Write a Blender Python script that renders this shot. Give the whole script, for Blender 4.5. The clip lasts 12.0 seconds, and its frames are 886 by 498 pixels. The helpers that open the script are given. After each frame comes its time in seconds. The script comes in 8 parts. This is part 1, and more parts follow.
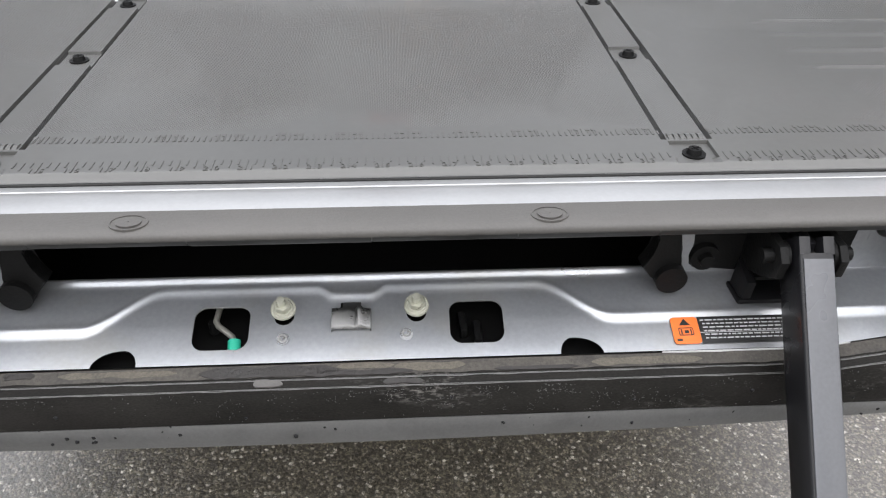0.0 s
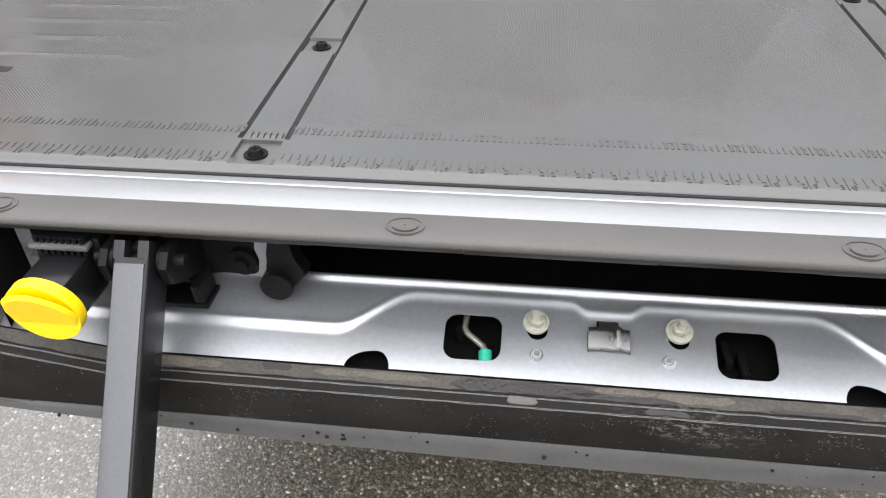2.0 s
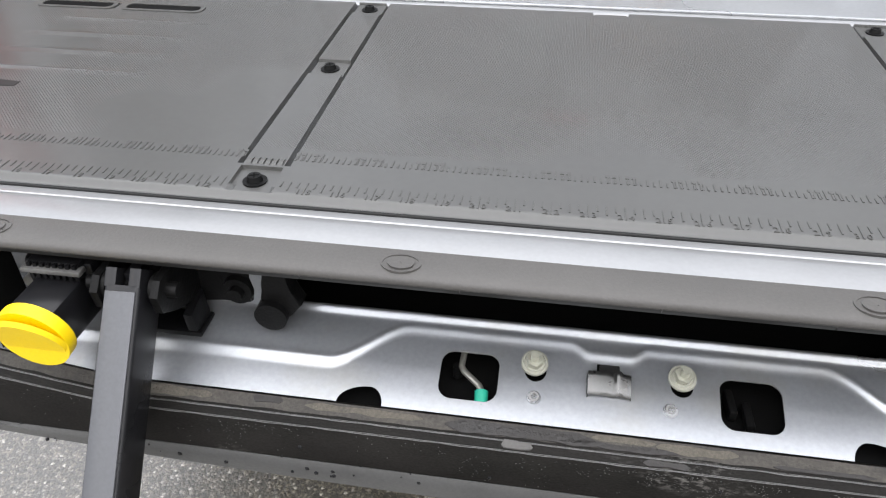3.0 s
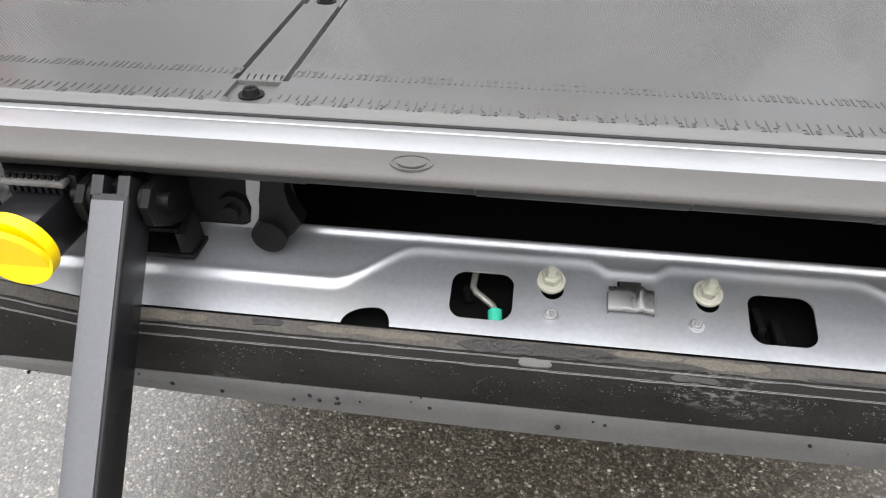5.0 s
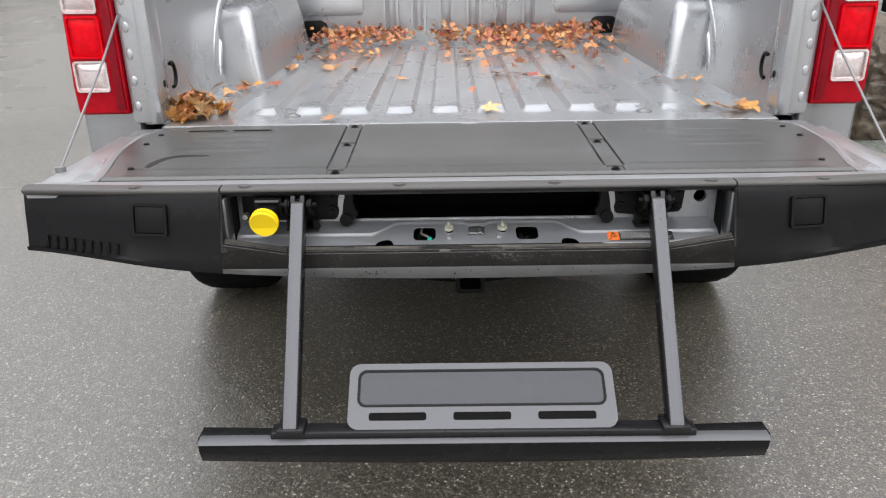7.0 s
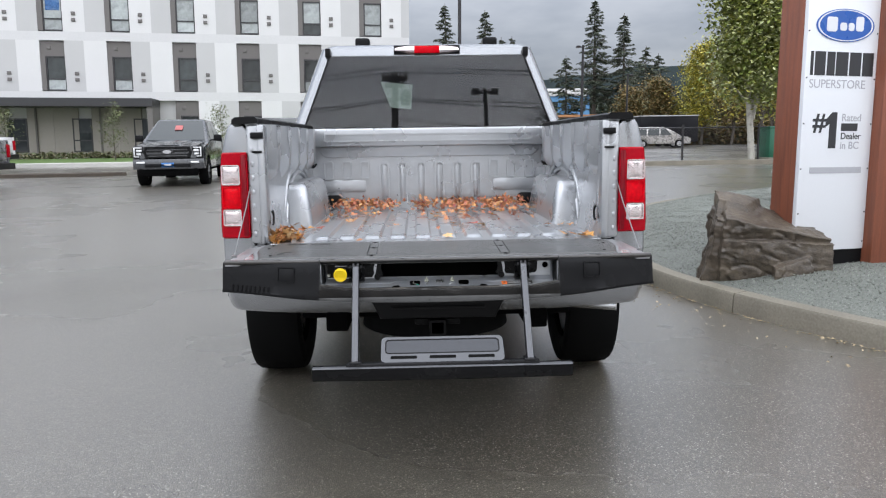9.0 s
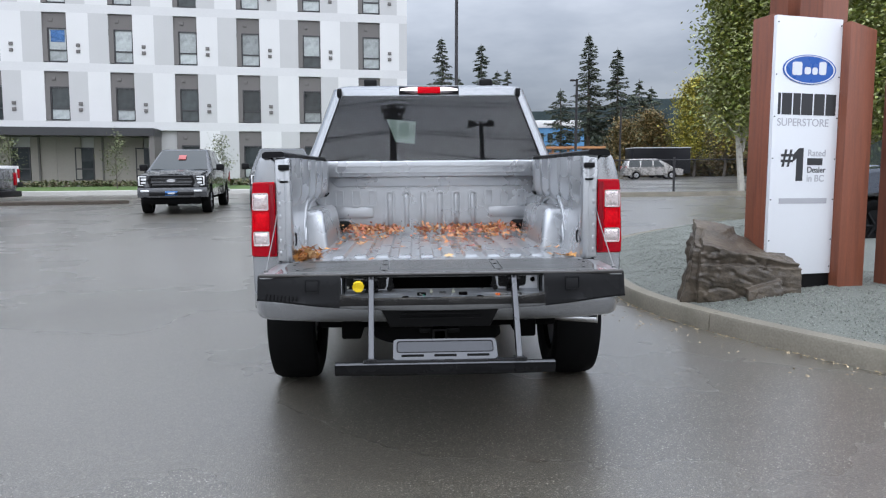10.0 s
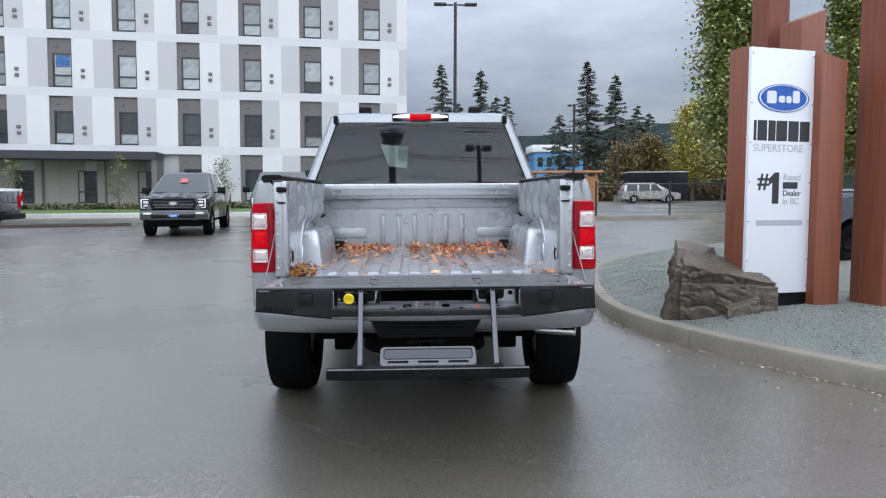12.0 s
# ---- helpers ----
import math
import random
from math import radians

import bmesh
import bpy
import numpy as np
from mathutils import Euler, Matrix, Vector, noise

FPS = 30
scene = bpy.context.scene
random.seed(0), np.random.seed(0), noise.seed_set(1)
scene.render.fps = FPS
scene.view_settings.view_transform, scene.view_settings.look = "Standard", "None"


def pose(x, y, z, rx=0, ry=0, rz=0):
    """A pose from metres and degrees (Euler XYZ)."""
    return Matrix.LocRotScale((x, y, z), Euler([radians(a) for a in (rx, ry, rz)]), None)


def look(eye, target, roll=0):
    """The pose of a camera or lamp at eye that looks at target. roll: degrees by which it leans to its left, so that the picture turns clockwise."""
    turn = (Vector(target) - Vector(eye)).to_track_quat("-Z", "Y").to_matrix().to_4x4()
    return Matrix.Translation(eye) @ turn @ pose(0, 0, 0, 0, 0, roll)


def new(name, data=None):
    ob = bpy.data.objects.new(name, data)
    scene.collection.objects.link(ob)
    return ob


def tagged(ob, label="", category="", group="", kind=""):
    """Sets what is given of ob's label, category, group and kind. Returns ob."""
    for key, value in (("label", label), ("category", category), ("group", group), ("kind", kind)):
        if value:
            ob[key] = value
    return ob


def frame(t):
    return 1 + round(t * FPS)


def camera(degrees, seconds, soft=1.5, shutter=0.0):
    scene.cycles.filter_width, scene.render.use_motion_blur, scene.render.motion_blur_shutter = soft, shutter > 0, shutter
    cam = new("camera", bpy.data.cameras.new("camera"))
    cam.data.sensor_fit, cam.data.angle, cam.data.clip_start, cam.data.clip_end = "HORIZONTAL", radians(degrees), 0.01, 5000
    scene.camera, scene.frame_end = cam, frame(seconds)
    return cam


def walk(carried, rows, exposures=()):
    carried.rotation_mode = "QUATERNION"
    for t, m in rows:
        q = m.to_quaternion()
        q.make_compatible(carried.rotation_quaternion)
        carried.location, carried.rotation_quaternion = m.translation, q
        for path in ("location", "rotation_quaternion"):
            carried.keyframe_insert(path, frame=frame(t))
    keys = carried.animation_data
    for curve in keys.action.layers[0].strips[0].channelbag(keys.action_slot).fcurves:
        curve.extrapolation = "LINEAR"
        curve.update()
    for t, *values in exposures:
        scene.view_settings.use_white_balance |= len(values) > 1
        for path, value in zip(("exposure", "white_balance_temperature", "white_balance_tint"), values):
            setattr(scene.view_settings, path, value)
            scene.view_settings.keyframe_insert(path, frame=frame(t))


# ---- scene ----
cam = camera(61.5, 12.0, soft=1.2)
PATH = [
    (0, (0.038, -0.433, 1.131), (0.145, 1.201, -0.017), 0.8),
    (0.3, (0.026, -0.476, 1.116), (0.044, 1.173, -0.017), 0.15),
    (0.5, (0.005, -0.492, 1.098), (-0.003, 1.148, -0.047), 0.4),
    (1, (-0.018, -0.473, 1.078), (-0.112, 1.148, -0.09), 0.3),
    (1.5, (-0.041, -0.437, 1.118), (-0.209, 1.158, -0.077), -0.7),
    (2, (-0.061, -0.399, 1.133), (-0.279, 1.195, -0.056), -1.4),
    (2.5, (-0.056, -0.391, 1.147), (-0.31, 1.201, -0.036), -1.5),
    (3, (-0.052, -0.376, 1.141), (-0.315, 1.223, -0.032), -0.5),
    (3.2, (-0.053, -0.369, 1.132), (-0.313, 1.225, -0.047), 0.0),
    (4.8, (-0.064, -0.388, 1.075), (-0.302, 1.234, -0.071), 0.5),
    (5, (-0.067, -0.39, 1.074), (-0.291, 1.226, -0.082), -0.1),
    (5.2, (-0.072, -0.373, 1.062), (-0.263, 1.202, -0.156), -0.3),
    (5.5, (-0.081, -0.345, 1.042), (-0.179, 1.199, -0.225), 0.2),
    (5.9, (-0.076, -0.369, 1.072), (-0.130, 1.250, -0.102), -1.0),
    (6, (-0.073, -0.414, 1.107), (-0.114, 1.245, -0.01), -1.2),
    (6.3, (-0.044, -0.664, 1.196), (-0.096, 1.084, 0.225), -1.67),
    (6.5, (-0.031, -0.842, 1.221), (-0.089, 0.95, 0.336), -1.7),
    (6.7, (-0.036, -1.015, 1.237), (-0.082, 0.804, 0.406), -1.4),
    (8.3, (-0.096, -2.299, 1.296), (-0.051, -0.339, 0.901), -0.88),
    (8.5, (-0.104, -2.443, 1.304), (-0.054, -0.476, 0.945), -0.8),
    (9, (-0.074, -2.779, 1.3), (-0.011, -0.801, 1.015), -0.8),
    (9.5, (-0.091, -3.047, 1.303), (-0.017, -1.062, 1.066), -0.6),
    (10, (-0.121, -3.266, 1.31), (-0.045, -1.278, 1.104), -0.5),
    (10.5, (-0.085, -3.403, 1.307), (-0.009, -1.413, 1.123), -0.4),
    (11, (-0.062, -3.497, 1.304), (0.013, -1.506, 1.137), -0.4),
    (11.5, (-0.059, -3.538, 1.302), (0.015, -1.545, 1.149), -0.4),
    (12, (-0.056, -3.551, 1.3), (0.02, -1.558, 1.157), -0.4),
]
EXPOSURE = [(0, 0.86, 7200, 12), (0.6, 1.16, 7280, 12), (1.1, 1.32, 7280, 12), (1.6, 1.34, 7250, 12), (2.0, 1.09, 7250, 12), (2.5, 1.04, 7200, 12), (3.0, 0.84, 7150, 12), (5.0, 1.14, 7330, 12), (5.9, 1.24, 7450, 12), (6.5, 0.72, 7300, 12), (8.5, 0.45, 7000, 12), (9.3, 0.35, 6560, 11), (10.2, 0.31, 6380, 11), (12, 0.27, 6260, 11)]
walk(cam, [(t, look(eye, target, roll)) for t, eye, target, roll in PATH], EXPOSURE)

# ---- world and light ----
SUN_EL, SUN_AZ = radians(62), radians(170)
world = bpy.data.worlds.new("overcast")
scene.world = world
world.use_nodes = True
wn, wl = world.node_tree.nodes, world.node_tree.links
wn.clear()
w_out = wn.new("ShaderNodeOutputWorld")
w_sky = wn.new("ShaderNodeTexSky")
w_sky.sky_type, w_sky.sun_disc = "NISHITA", False
w_sky.sun_elevation, w_sky.sun_rotation = SUN_EL, SUN_AZ
w_bg1 = wn.new("ShaderNodeBackground")
w_bg1.inputs["Strength"].default_value = 0.07
w_bg2 = wn.new("ShaderNodeBackground")
w_bg2.inputs["Strength"].default_value = 1.04
w_mix = wn.new("ShaderNodeMixShader")
w_mix.inputs[0].default_value = 0.88
w_tc = wn.new("ShaderNodeTexCoord")
w_map = wn.new("ShaderNodeMapping")
w_map.inputs["Scale"].default_value = (1.0, 1.0, 3.2)
w_noise = wn.new("ShaderNodeTexNoise")
w_noise.inputs["Scale"].default_value = 2.3
w_noise.inputs["Detail"].default_value = 6
w_noise.inputs["Roughness"].default_value = 0.55
w_ramp = wn.new("ShaderNodeValToRGB")
w_ramp.color_ramp.elements[0].position, w_ramp.color_ramp.elements[0].color = 0.34, (0.136, 0.160, 0.204, 1)
w_ramp.color_ramp.elements[1].position, w_ramp.color_ramp.elements[1].color = 0.68, (0.33, 0.357, 0.40, 1)
wl.new(w_tc.outputs["Generated"], w_map.inputs["Vector"])
wl.new(w_map.outputs[0], w_noise.inputs["Vector"])
wl.new(w_noise.outputs["Fac"], w_ramp.inputs[0])
wl.new(w_sky.outputs[0], w_bg1.inputs["Color"])
w_sep = wn.new("ShaderNodeSeparateXYZ")
w_up = wn.new("ShaderNodeMapRange")
w_up.inputs["From Min"].default_value, w_up.inputs["From Max"].default_value = 0.05, 0.9
w_up.inputs["To Min"].default_value, w_up.inputs["To Max"].default_value = 1.0, 5.3
w_scale = wn.new("ShaderNodeVectorMath")
w_scale.operation = "SCALE"
wl.new(w_tc.outputs["Generated"], w_sep.inputs[0])
wl.new(w_sep.outputs["Z"], w_up.inputs["Value"])
wl.new(w_ramp.outputs[0], w_scale.inputs[0])
wl.new(w_up.outputs[0], w_scale.inputs["Scale"])
w_side = wn.new("ShaderNodeMapRange")
w_side.inputs["From Min"].default_value, w_side.inputs["From Max"].default_value = -0.8, 0.8
w_side.inputs["To Min"].default_value, w_side.inputs["To Max"].default_value = 2.0, 1.0
w_scale2 = wn.new("ShaderNodeVectorMath")
w_scale2.operation = "SCALE"
wl.new(w_sep.outputs["Y"], w_side.inputs["Value"])
wl.new(w_scale.outputs[0], w_scale2.inputs[0])
wl.new(w_side.outputs[0], w_scale2.inputs["Scale"])
wl.new(w_scale2.outputs[0], w_bg2.inputs["Color"])
wl.new(w_bg1.outputs[0], w_mix.inputs[1])
wl.new(w_bg2.outputs[0], w_mix.inputs[2])
wl.new(w_mix.outputs[0], w_out.inputs[0])

sun_data = bpy.data.lights.new("sun", "SUN")
sun_data.energy, sun_data.angle, sun_data.color = 1.5, radians(120), (1.0, 0.97, 0.93)
sun = new("sun", sun_data)
sun.matrix_world = look((0, 0, 0), (-math.sin(SUN_AZ) * math.cos(SUN_EL), -math.cos(SUN_AZ) * math.cos(SUN_EL), -math.sin(SUN_EL)))


# ---- materials ----
def mat(name, color, rough=0.5, metal=0.0, var=0.12, scale=6.0, fine=90.0, bump=0.0, coat=0.0, spec=0.5,
        stain=None, stain_scale=3.0, stain_amount=0.3, vary=0.0, rough_var=0.08, trans=0.0, stretch=None, island=False, patch=None):
    """A surface with two scales of variation, stains, wear in its gloss and fine relief."""
    m = bpy.data.materials.new(name)
    m.use_nodes = True
    n, l = m.node_tree.nodes, m.node_tree.links
    b = n["Principled BSDF"]
    tc = n.new("ShaderNodeTexCoord")
    src = tc.outputs["Object"]
    if stretch:
        mp = n.new("ShaderNodeMapping")
        mp.inputs["Scale"].default_value = stretch
        l.new(src, mp.inputs[0])
        src = mp.outputs[0]
    big, small = n.new("ShaderNodeTexNoise"), n.new("ShaderNodeTexNoise")
    for t, s, d in ((big, scale, 4), (small, fine, 3)):
        t.inputs["Scale"].default_value, t.inputs["Detail"].default_value = s, d
        l.new(src, t.inputs["Vector"])
    add = n.new("ShaderNodeMath")
    add.operation = "ADD"
    l.new(big.outputs["Fac"], add.inputs[0])
    l.new(small.outputs["Fac"], add.inputs[1])
    rng = n.new("ShaderNodeMapRange")
    rng.inputs["From Min"].default_value, rng.inputs["From Max"].default_value = 0.6, 1.4
    rng.inputs["To Min"].default_value, rng.inputs["To Max"].default_value = 1 - var, 1 + var
    l.new(add.outputs[0], rng.inputs["Value"])
    value = rng.outputs[0]
    if vary:
        if island:
            geo = n.new("ShaderNodeNewGeometry")
            rnd = geo.outputs["Random Per Island"]
        else:
            info = n.new("ShaderNodeObjectInfo")
            rnd = info.outputs["Random"]
        r2 = n.new("ShaderNodeMapRange")
        r2.inputs["To Min"].default_value, r2.inputs["To Max"].default_value = 1 - vary, 1 + vary
        l.new(rnd, r2.inputs["Value"])
        mul = n.new("ShaderNodeMath")
        mul.operation = "MULTIPLY"
        l.new(value, mul.inputs[0])
        l.new(r2.outputs[0], mul.inputs[1])
        value = mul.outputs[0]
    vm = n.new("ShaderNodeVectorMath")
    vm.operation = "SCALE"
    vm.inputs[0].default_value = color
    l.new(value, vm.inputs["Scale"])
    out = vm.outputs[0]
    if stain:
        sn = n.new("ShaderNodeTexNoise")
        sn.inputs["Scale"].default_value, sn.inputs["Detail"].default_value, sn.inputs["Roughness"].default_value = stain_scale, 6, 0.65
        l.new(src, sn.inputs["Vector"])
        sr = n.new("ShaderNodeMapRange")
        sr.inputs["From Min"].default_value, sr.inputs["From Max"].default_value = 0.5, 0.72
        sr.inputs["To Max"].default_value = stain_amount
        l.new(sn.outputs["Fac"], sr.inputs["Value"])
        amount = sr.outputs[0]
        if patch:
            pn = n.new("ShaderNodeTexNoise")
            pn.inputs["Scale"].default_value, pn.inputs["Detail"].default_value = patch, 3
            l.new(src, pn.inputs["Vector"])
            pr = n.new("ShaderNodeMapRange")
            pr.inputs["From Min"].default_value, pr.inputs["From Max"].default_value = 0.54, 0.68
            l.new(pn.outputs["Fac"], pr.inputs["Value"])
            pm = n.new("ShaderNodeMath")
            pm.operation = "MULTIPLY"
            l.new(amount, pm.inputs[0])
            l.new(pr.outputs[0], pm.inputs[1])
            amount = pm.outputs[0]
        mx = n.new("ShaderNodeMix")
        mx.data_type = "RGBA"
        l.new(amount, mx.inputs[0])
        l.new(out, mx.inputs[6])
        mx.inputs[7].default_value = (*stain, 1)
        out = mx.outputs[2]
    l.new(out, b.inputs["Base Color"])
    rr_ = n.new("ShaderNodeMapRange")
    rr_.inputs["From Min"].default_value, rr_.inputs["From Max"].default_value = 0.3, 0.7
    rr_.inputs["To Min"].default_value, rr_.inputs["To Max"].default_value = max(0.01, rough - rough_var), min(1, rough + rough_var)
    l.new(big.outputs["Fac"], rr_.inputs["Value"])
    l.new(rr_.outputs[0], b.inputs["Roughness"])
    b.inputs["Metallic"].default_value = metal
    b.inputs["Coat Weight"].default_value = coat
    b.inputs["Coat Roughness"].default_value = 0.05
    b.inputs["Specular IOR Level"].default_value = spec
    b.inputs["Transmission Weight"].default_value = trans
    if bump:
        bp = n.new("ShaderNodeBump")
        bp.inputs["Strength"].default_value, bp.inputs["Distance"].default_value = min(1, bump), 0.001 if bump <= 1 else 0.001 * bump
        l.new(small.outputs["Fac"], bp.inputs["Height"])
        l.new(bp.outputs[0], b.inputs["Normal"])
    return m


def asphalt_mat():
    """Wet asphalt: dark binder, pale and brown stones of about 6 mm, damp patches of uneven gloss."""
    m = mat("wet_asphalt", (0.05, 0.05, 0.048), rough=0.3, var=0.25, scale=0.5, fine=60)
    n, l = m.node_tree.nodes, m.node_tree.links
    b = n["Principled BSDF"]
    tc = n.new("ShaderNodeTexCoord")
    vo = n.new("ShaderNodeTexVoronoi")
    vo.inputs["Scale"].default_value = 160
    l.new(tc.outputs["Object"], vo.inputs["Vector"])
    sep = n.new("ShaderNodeSeparateColor")
    l.new(vo.outputs["Color"], sep.inputs[0])
    ramp = n.new("ShaderNodeValToRGB")
    e = ramp.color_ramp.elements
    e[0].position, e[0].color = 0.0, (0.075, 0.066, 0.050, 1)
    e[1].position, e[1].color = 1.0, (0.56, 0.53, 0.46, 1)
    for p, c in ((0.35, (0.115, 0.101, 0.076, 1)), (0.70, (0.175, 0.153, 0.115, 1)), (0.90, (0.23, 0.208, 0.172, 1)), (0.955, (0.36, 0.335, 0.285, 1))):
        k = e.new(p)
        k.color = c
    l.new(sep.outputs[0], ramp.inputs[0])
    edge = n.new("ShaderNodeMapRange")
    edge.inputs["From Min"].default_value, edge.inputs["From Max"].default_value = 0.40, 0.95
    l.new(vo.outputs["Distance"], edge.inputs["Value"])
    v2 = n.new("ShaderNodeTexVoronoi")
    v2.inputs["Scale"].default_value = 330
    l.new(tc.outputs["Object"], v2.inputs["Vector"])
    sep2 = n.new("ShaderNodeSeparateColor")
    l.new(v2.outputs["Color"], sep2.inputs[0])
    fine = n.new("ShaderNodeMapRange")
    fine.interpolation_type = "SMOOTHSTEP"
    fine.inputs["From Min"].default_value, fine.inputs["From Max"].default_value = 0.0, 1.0
    fine.inputs["To Min"].default_value, fine.inputs["To Max"].default_value = 0.45, 1.75
    l.new(sep2.outputs[1], fine.inputs["Value"])
    grains = n.new("ShaderNodeVectorMath")
    grains.operation = "SCALE"
    l.new(ramp.outputs[0], grains.inputs[0])
    l.new(fine.outputs[0], grains.inputs["Scale"])
    mx = n.new("ShaderNodeMix")
    mx.data_type = "RGBA"
    l.new(edge.outputs[0], mx.inputs[0])
    l.new(grains.outputs[0], mx.inputs[6])
    mx.inputs[7].default_value = (0.070, 0.064, 0.054, 1)
    big = n.new("ShaderNodeTexNoise")
    big.inputs["Scale"].default_value, big.inputs["Detail"].default_value = 0.35, 5
    l.new(tc.outputs["Object"], big.inputs["Vector"])
    sc = n.new("ShaderNodeMapRange")
    sc.inputs["From Min"].default_value, sc.inputs["From Max"].default_value = 0.3, 0.7
    sc.inputs["To Min"].default_value, sc.inputs["To Max"].default_value = 0.60, 0.70
    l.new(big.outputs["Fac"], sc.inputs["Value"])
    vm = n.new("ShaderNodeVectorMath")
    vm.operation = "SCALE"
    l.new(mx.outputs[2], vm.inputs[0])
    l.new(sc.outputs[0], vm.inputs["Scale"])
    l.new(vm.outputs[0], b.inputs["Base Color"])
    rg = n.new("ShaderNodeMapRange")
    rg.inputs["From Min"].default_value, rg.inputs["From Max"].default_value = 0.35, 0.65
    rg.inputs["To Min"].default_value, rg.inputs["To Max"].default_value = 0.24, 0.32
    l.new(big.outputs["Fac"], rg.inputs["Value"])
    l.new(rg.outputs[0], b.inputs["Roughness"])
    b.inputs["Specular IOR Level"].default_value = 0.5
    film = n.new("ShaderNodeMapRange")
    film.inputs["From Min"].default_value, film.inputs["From Max"].default_value = 0.35, 0.62
    film.inputs["To Min"].default_value, film.inputs["To Max"].default_value = 0.8, 1.0
    l.new(big.outputs["Fac"], film.inputs["Value"])
    l.new(film.outputs[0], b.inputs["Coat Weight"])
    b.inputs["Coat Roughness"].default_value = 0.33
    b.inputs["Coat IOR"].default_value = 1.8
    bp = n.new("ShaderNodeBump")
    bp.invert = True
    bp.inputs["Strength"].default_value, bp.inputs["Distance"].default_value = 0.6, 0.003
    both = n.new("ShaderNodeMath")
    both.operation = "MULTIPLY_ADD"
    both.inputs[1].default_value = 0.4
    l.new(v2.outputs["Distance"], both.inputs[0])
    l.new(vo.outputs["Distance"], both.inputs[2])
    l.new(both.outputs[0], bp.inputs["Height"])
    l.new(bp.outputs[0], b.inputs["Normal"])
    return m


def leaf_mat(name, stops, rough=0.55):
    """Leaves whose colour differs leaf by leaf."""
    m = bpy.data.materials.new(name)
    m.use_nodes = True
    n, l = m.node_tree.nodes, m.node_tree.links
    b = n["Principled BSDF"]
    geo = n.new("ShaderNodeNewGeometry")
    info = n.new("ShaderNodeObjectInfo")
    add = n.new("ShaderNodeMath")
    add.operation = "ADD"
    l.new(geo.outputs["Random Per Island"], add.inputs[0])
    l.new(info.outputs["Random"], add.inputs[1])
    fr = n.new("ShaderNodeMath")
    fr.operation = "FRACT"
    l.new(add.outputs[0], fr.inputs[0])
    ramp = n.new("ShaderNodeValToRGB")
    e = ramp.color_ramp.elements
    e[0].position, e[0].color = 0.0, (*stops[0], 1)
    e[1].position, e[1].color = 1.0, (*stops[-1], 1)
    for i in range(1, len(stops) - 1):
        e.new(i / (len(stops) - 1)).color = (*stops[i], 1)
    l.new(fr.outputs[0], ramp.inputs[0])
    tc = n.new("ShaderNodeTexCoord")
    no = n.new("ShaderNodeTexNoise")
    no.inputs["Scale"].default_value, no.inputs["Detail"].default_value = 60, 3
    l.new(tc.outputs["Object"], no.inputs["Vector"])
    rg = n.new("ShaderNodeMapRange")
    rg.inputs["From Min"].default_value, rg.inputs["From Max"].default_value = 0.3, 0.7
    rg.inputs["To Min"].default_value, rg.inputs["To Max"].default_value = 0.7, 1.25
    l.new(no.outputs["Fac"], rg.inputs["Value"])
    vm = n.new("ShaderNodeVectorMath")
    vm.operation = "SCALE"
    l.new(ramp.outputs[0], vm.inputs[0])
    l.new(rg.outputs[0], vm.inputs["Scale"])
    l.new(vm.outputs[0], b.inputs["Base Color"])
    b.inputs["Roughness"].default_value = rough
    return m


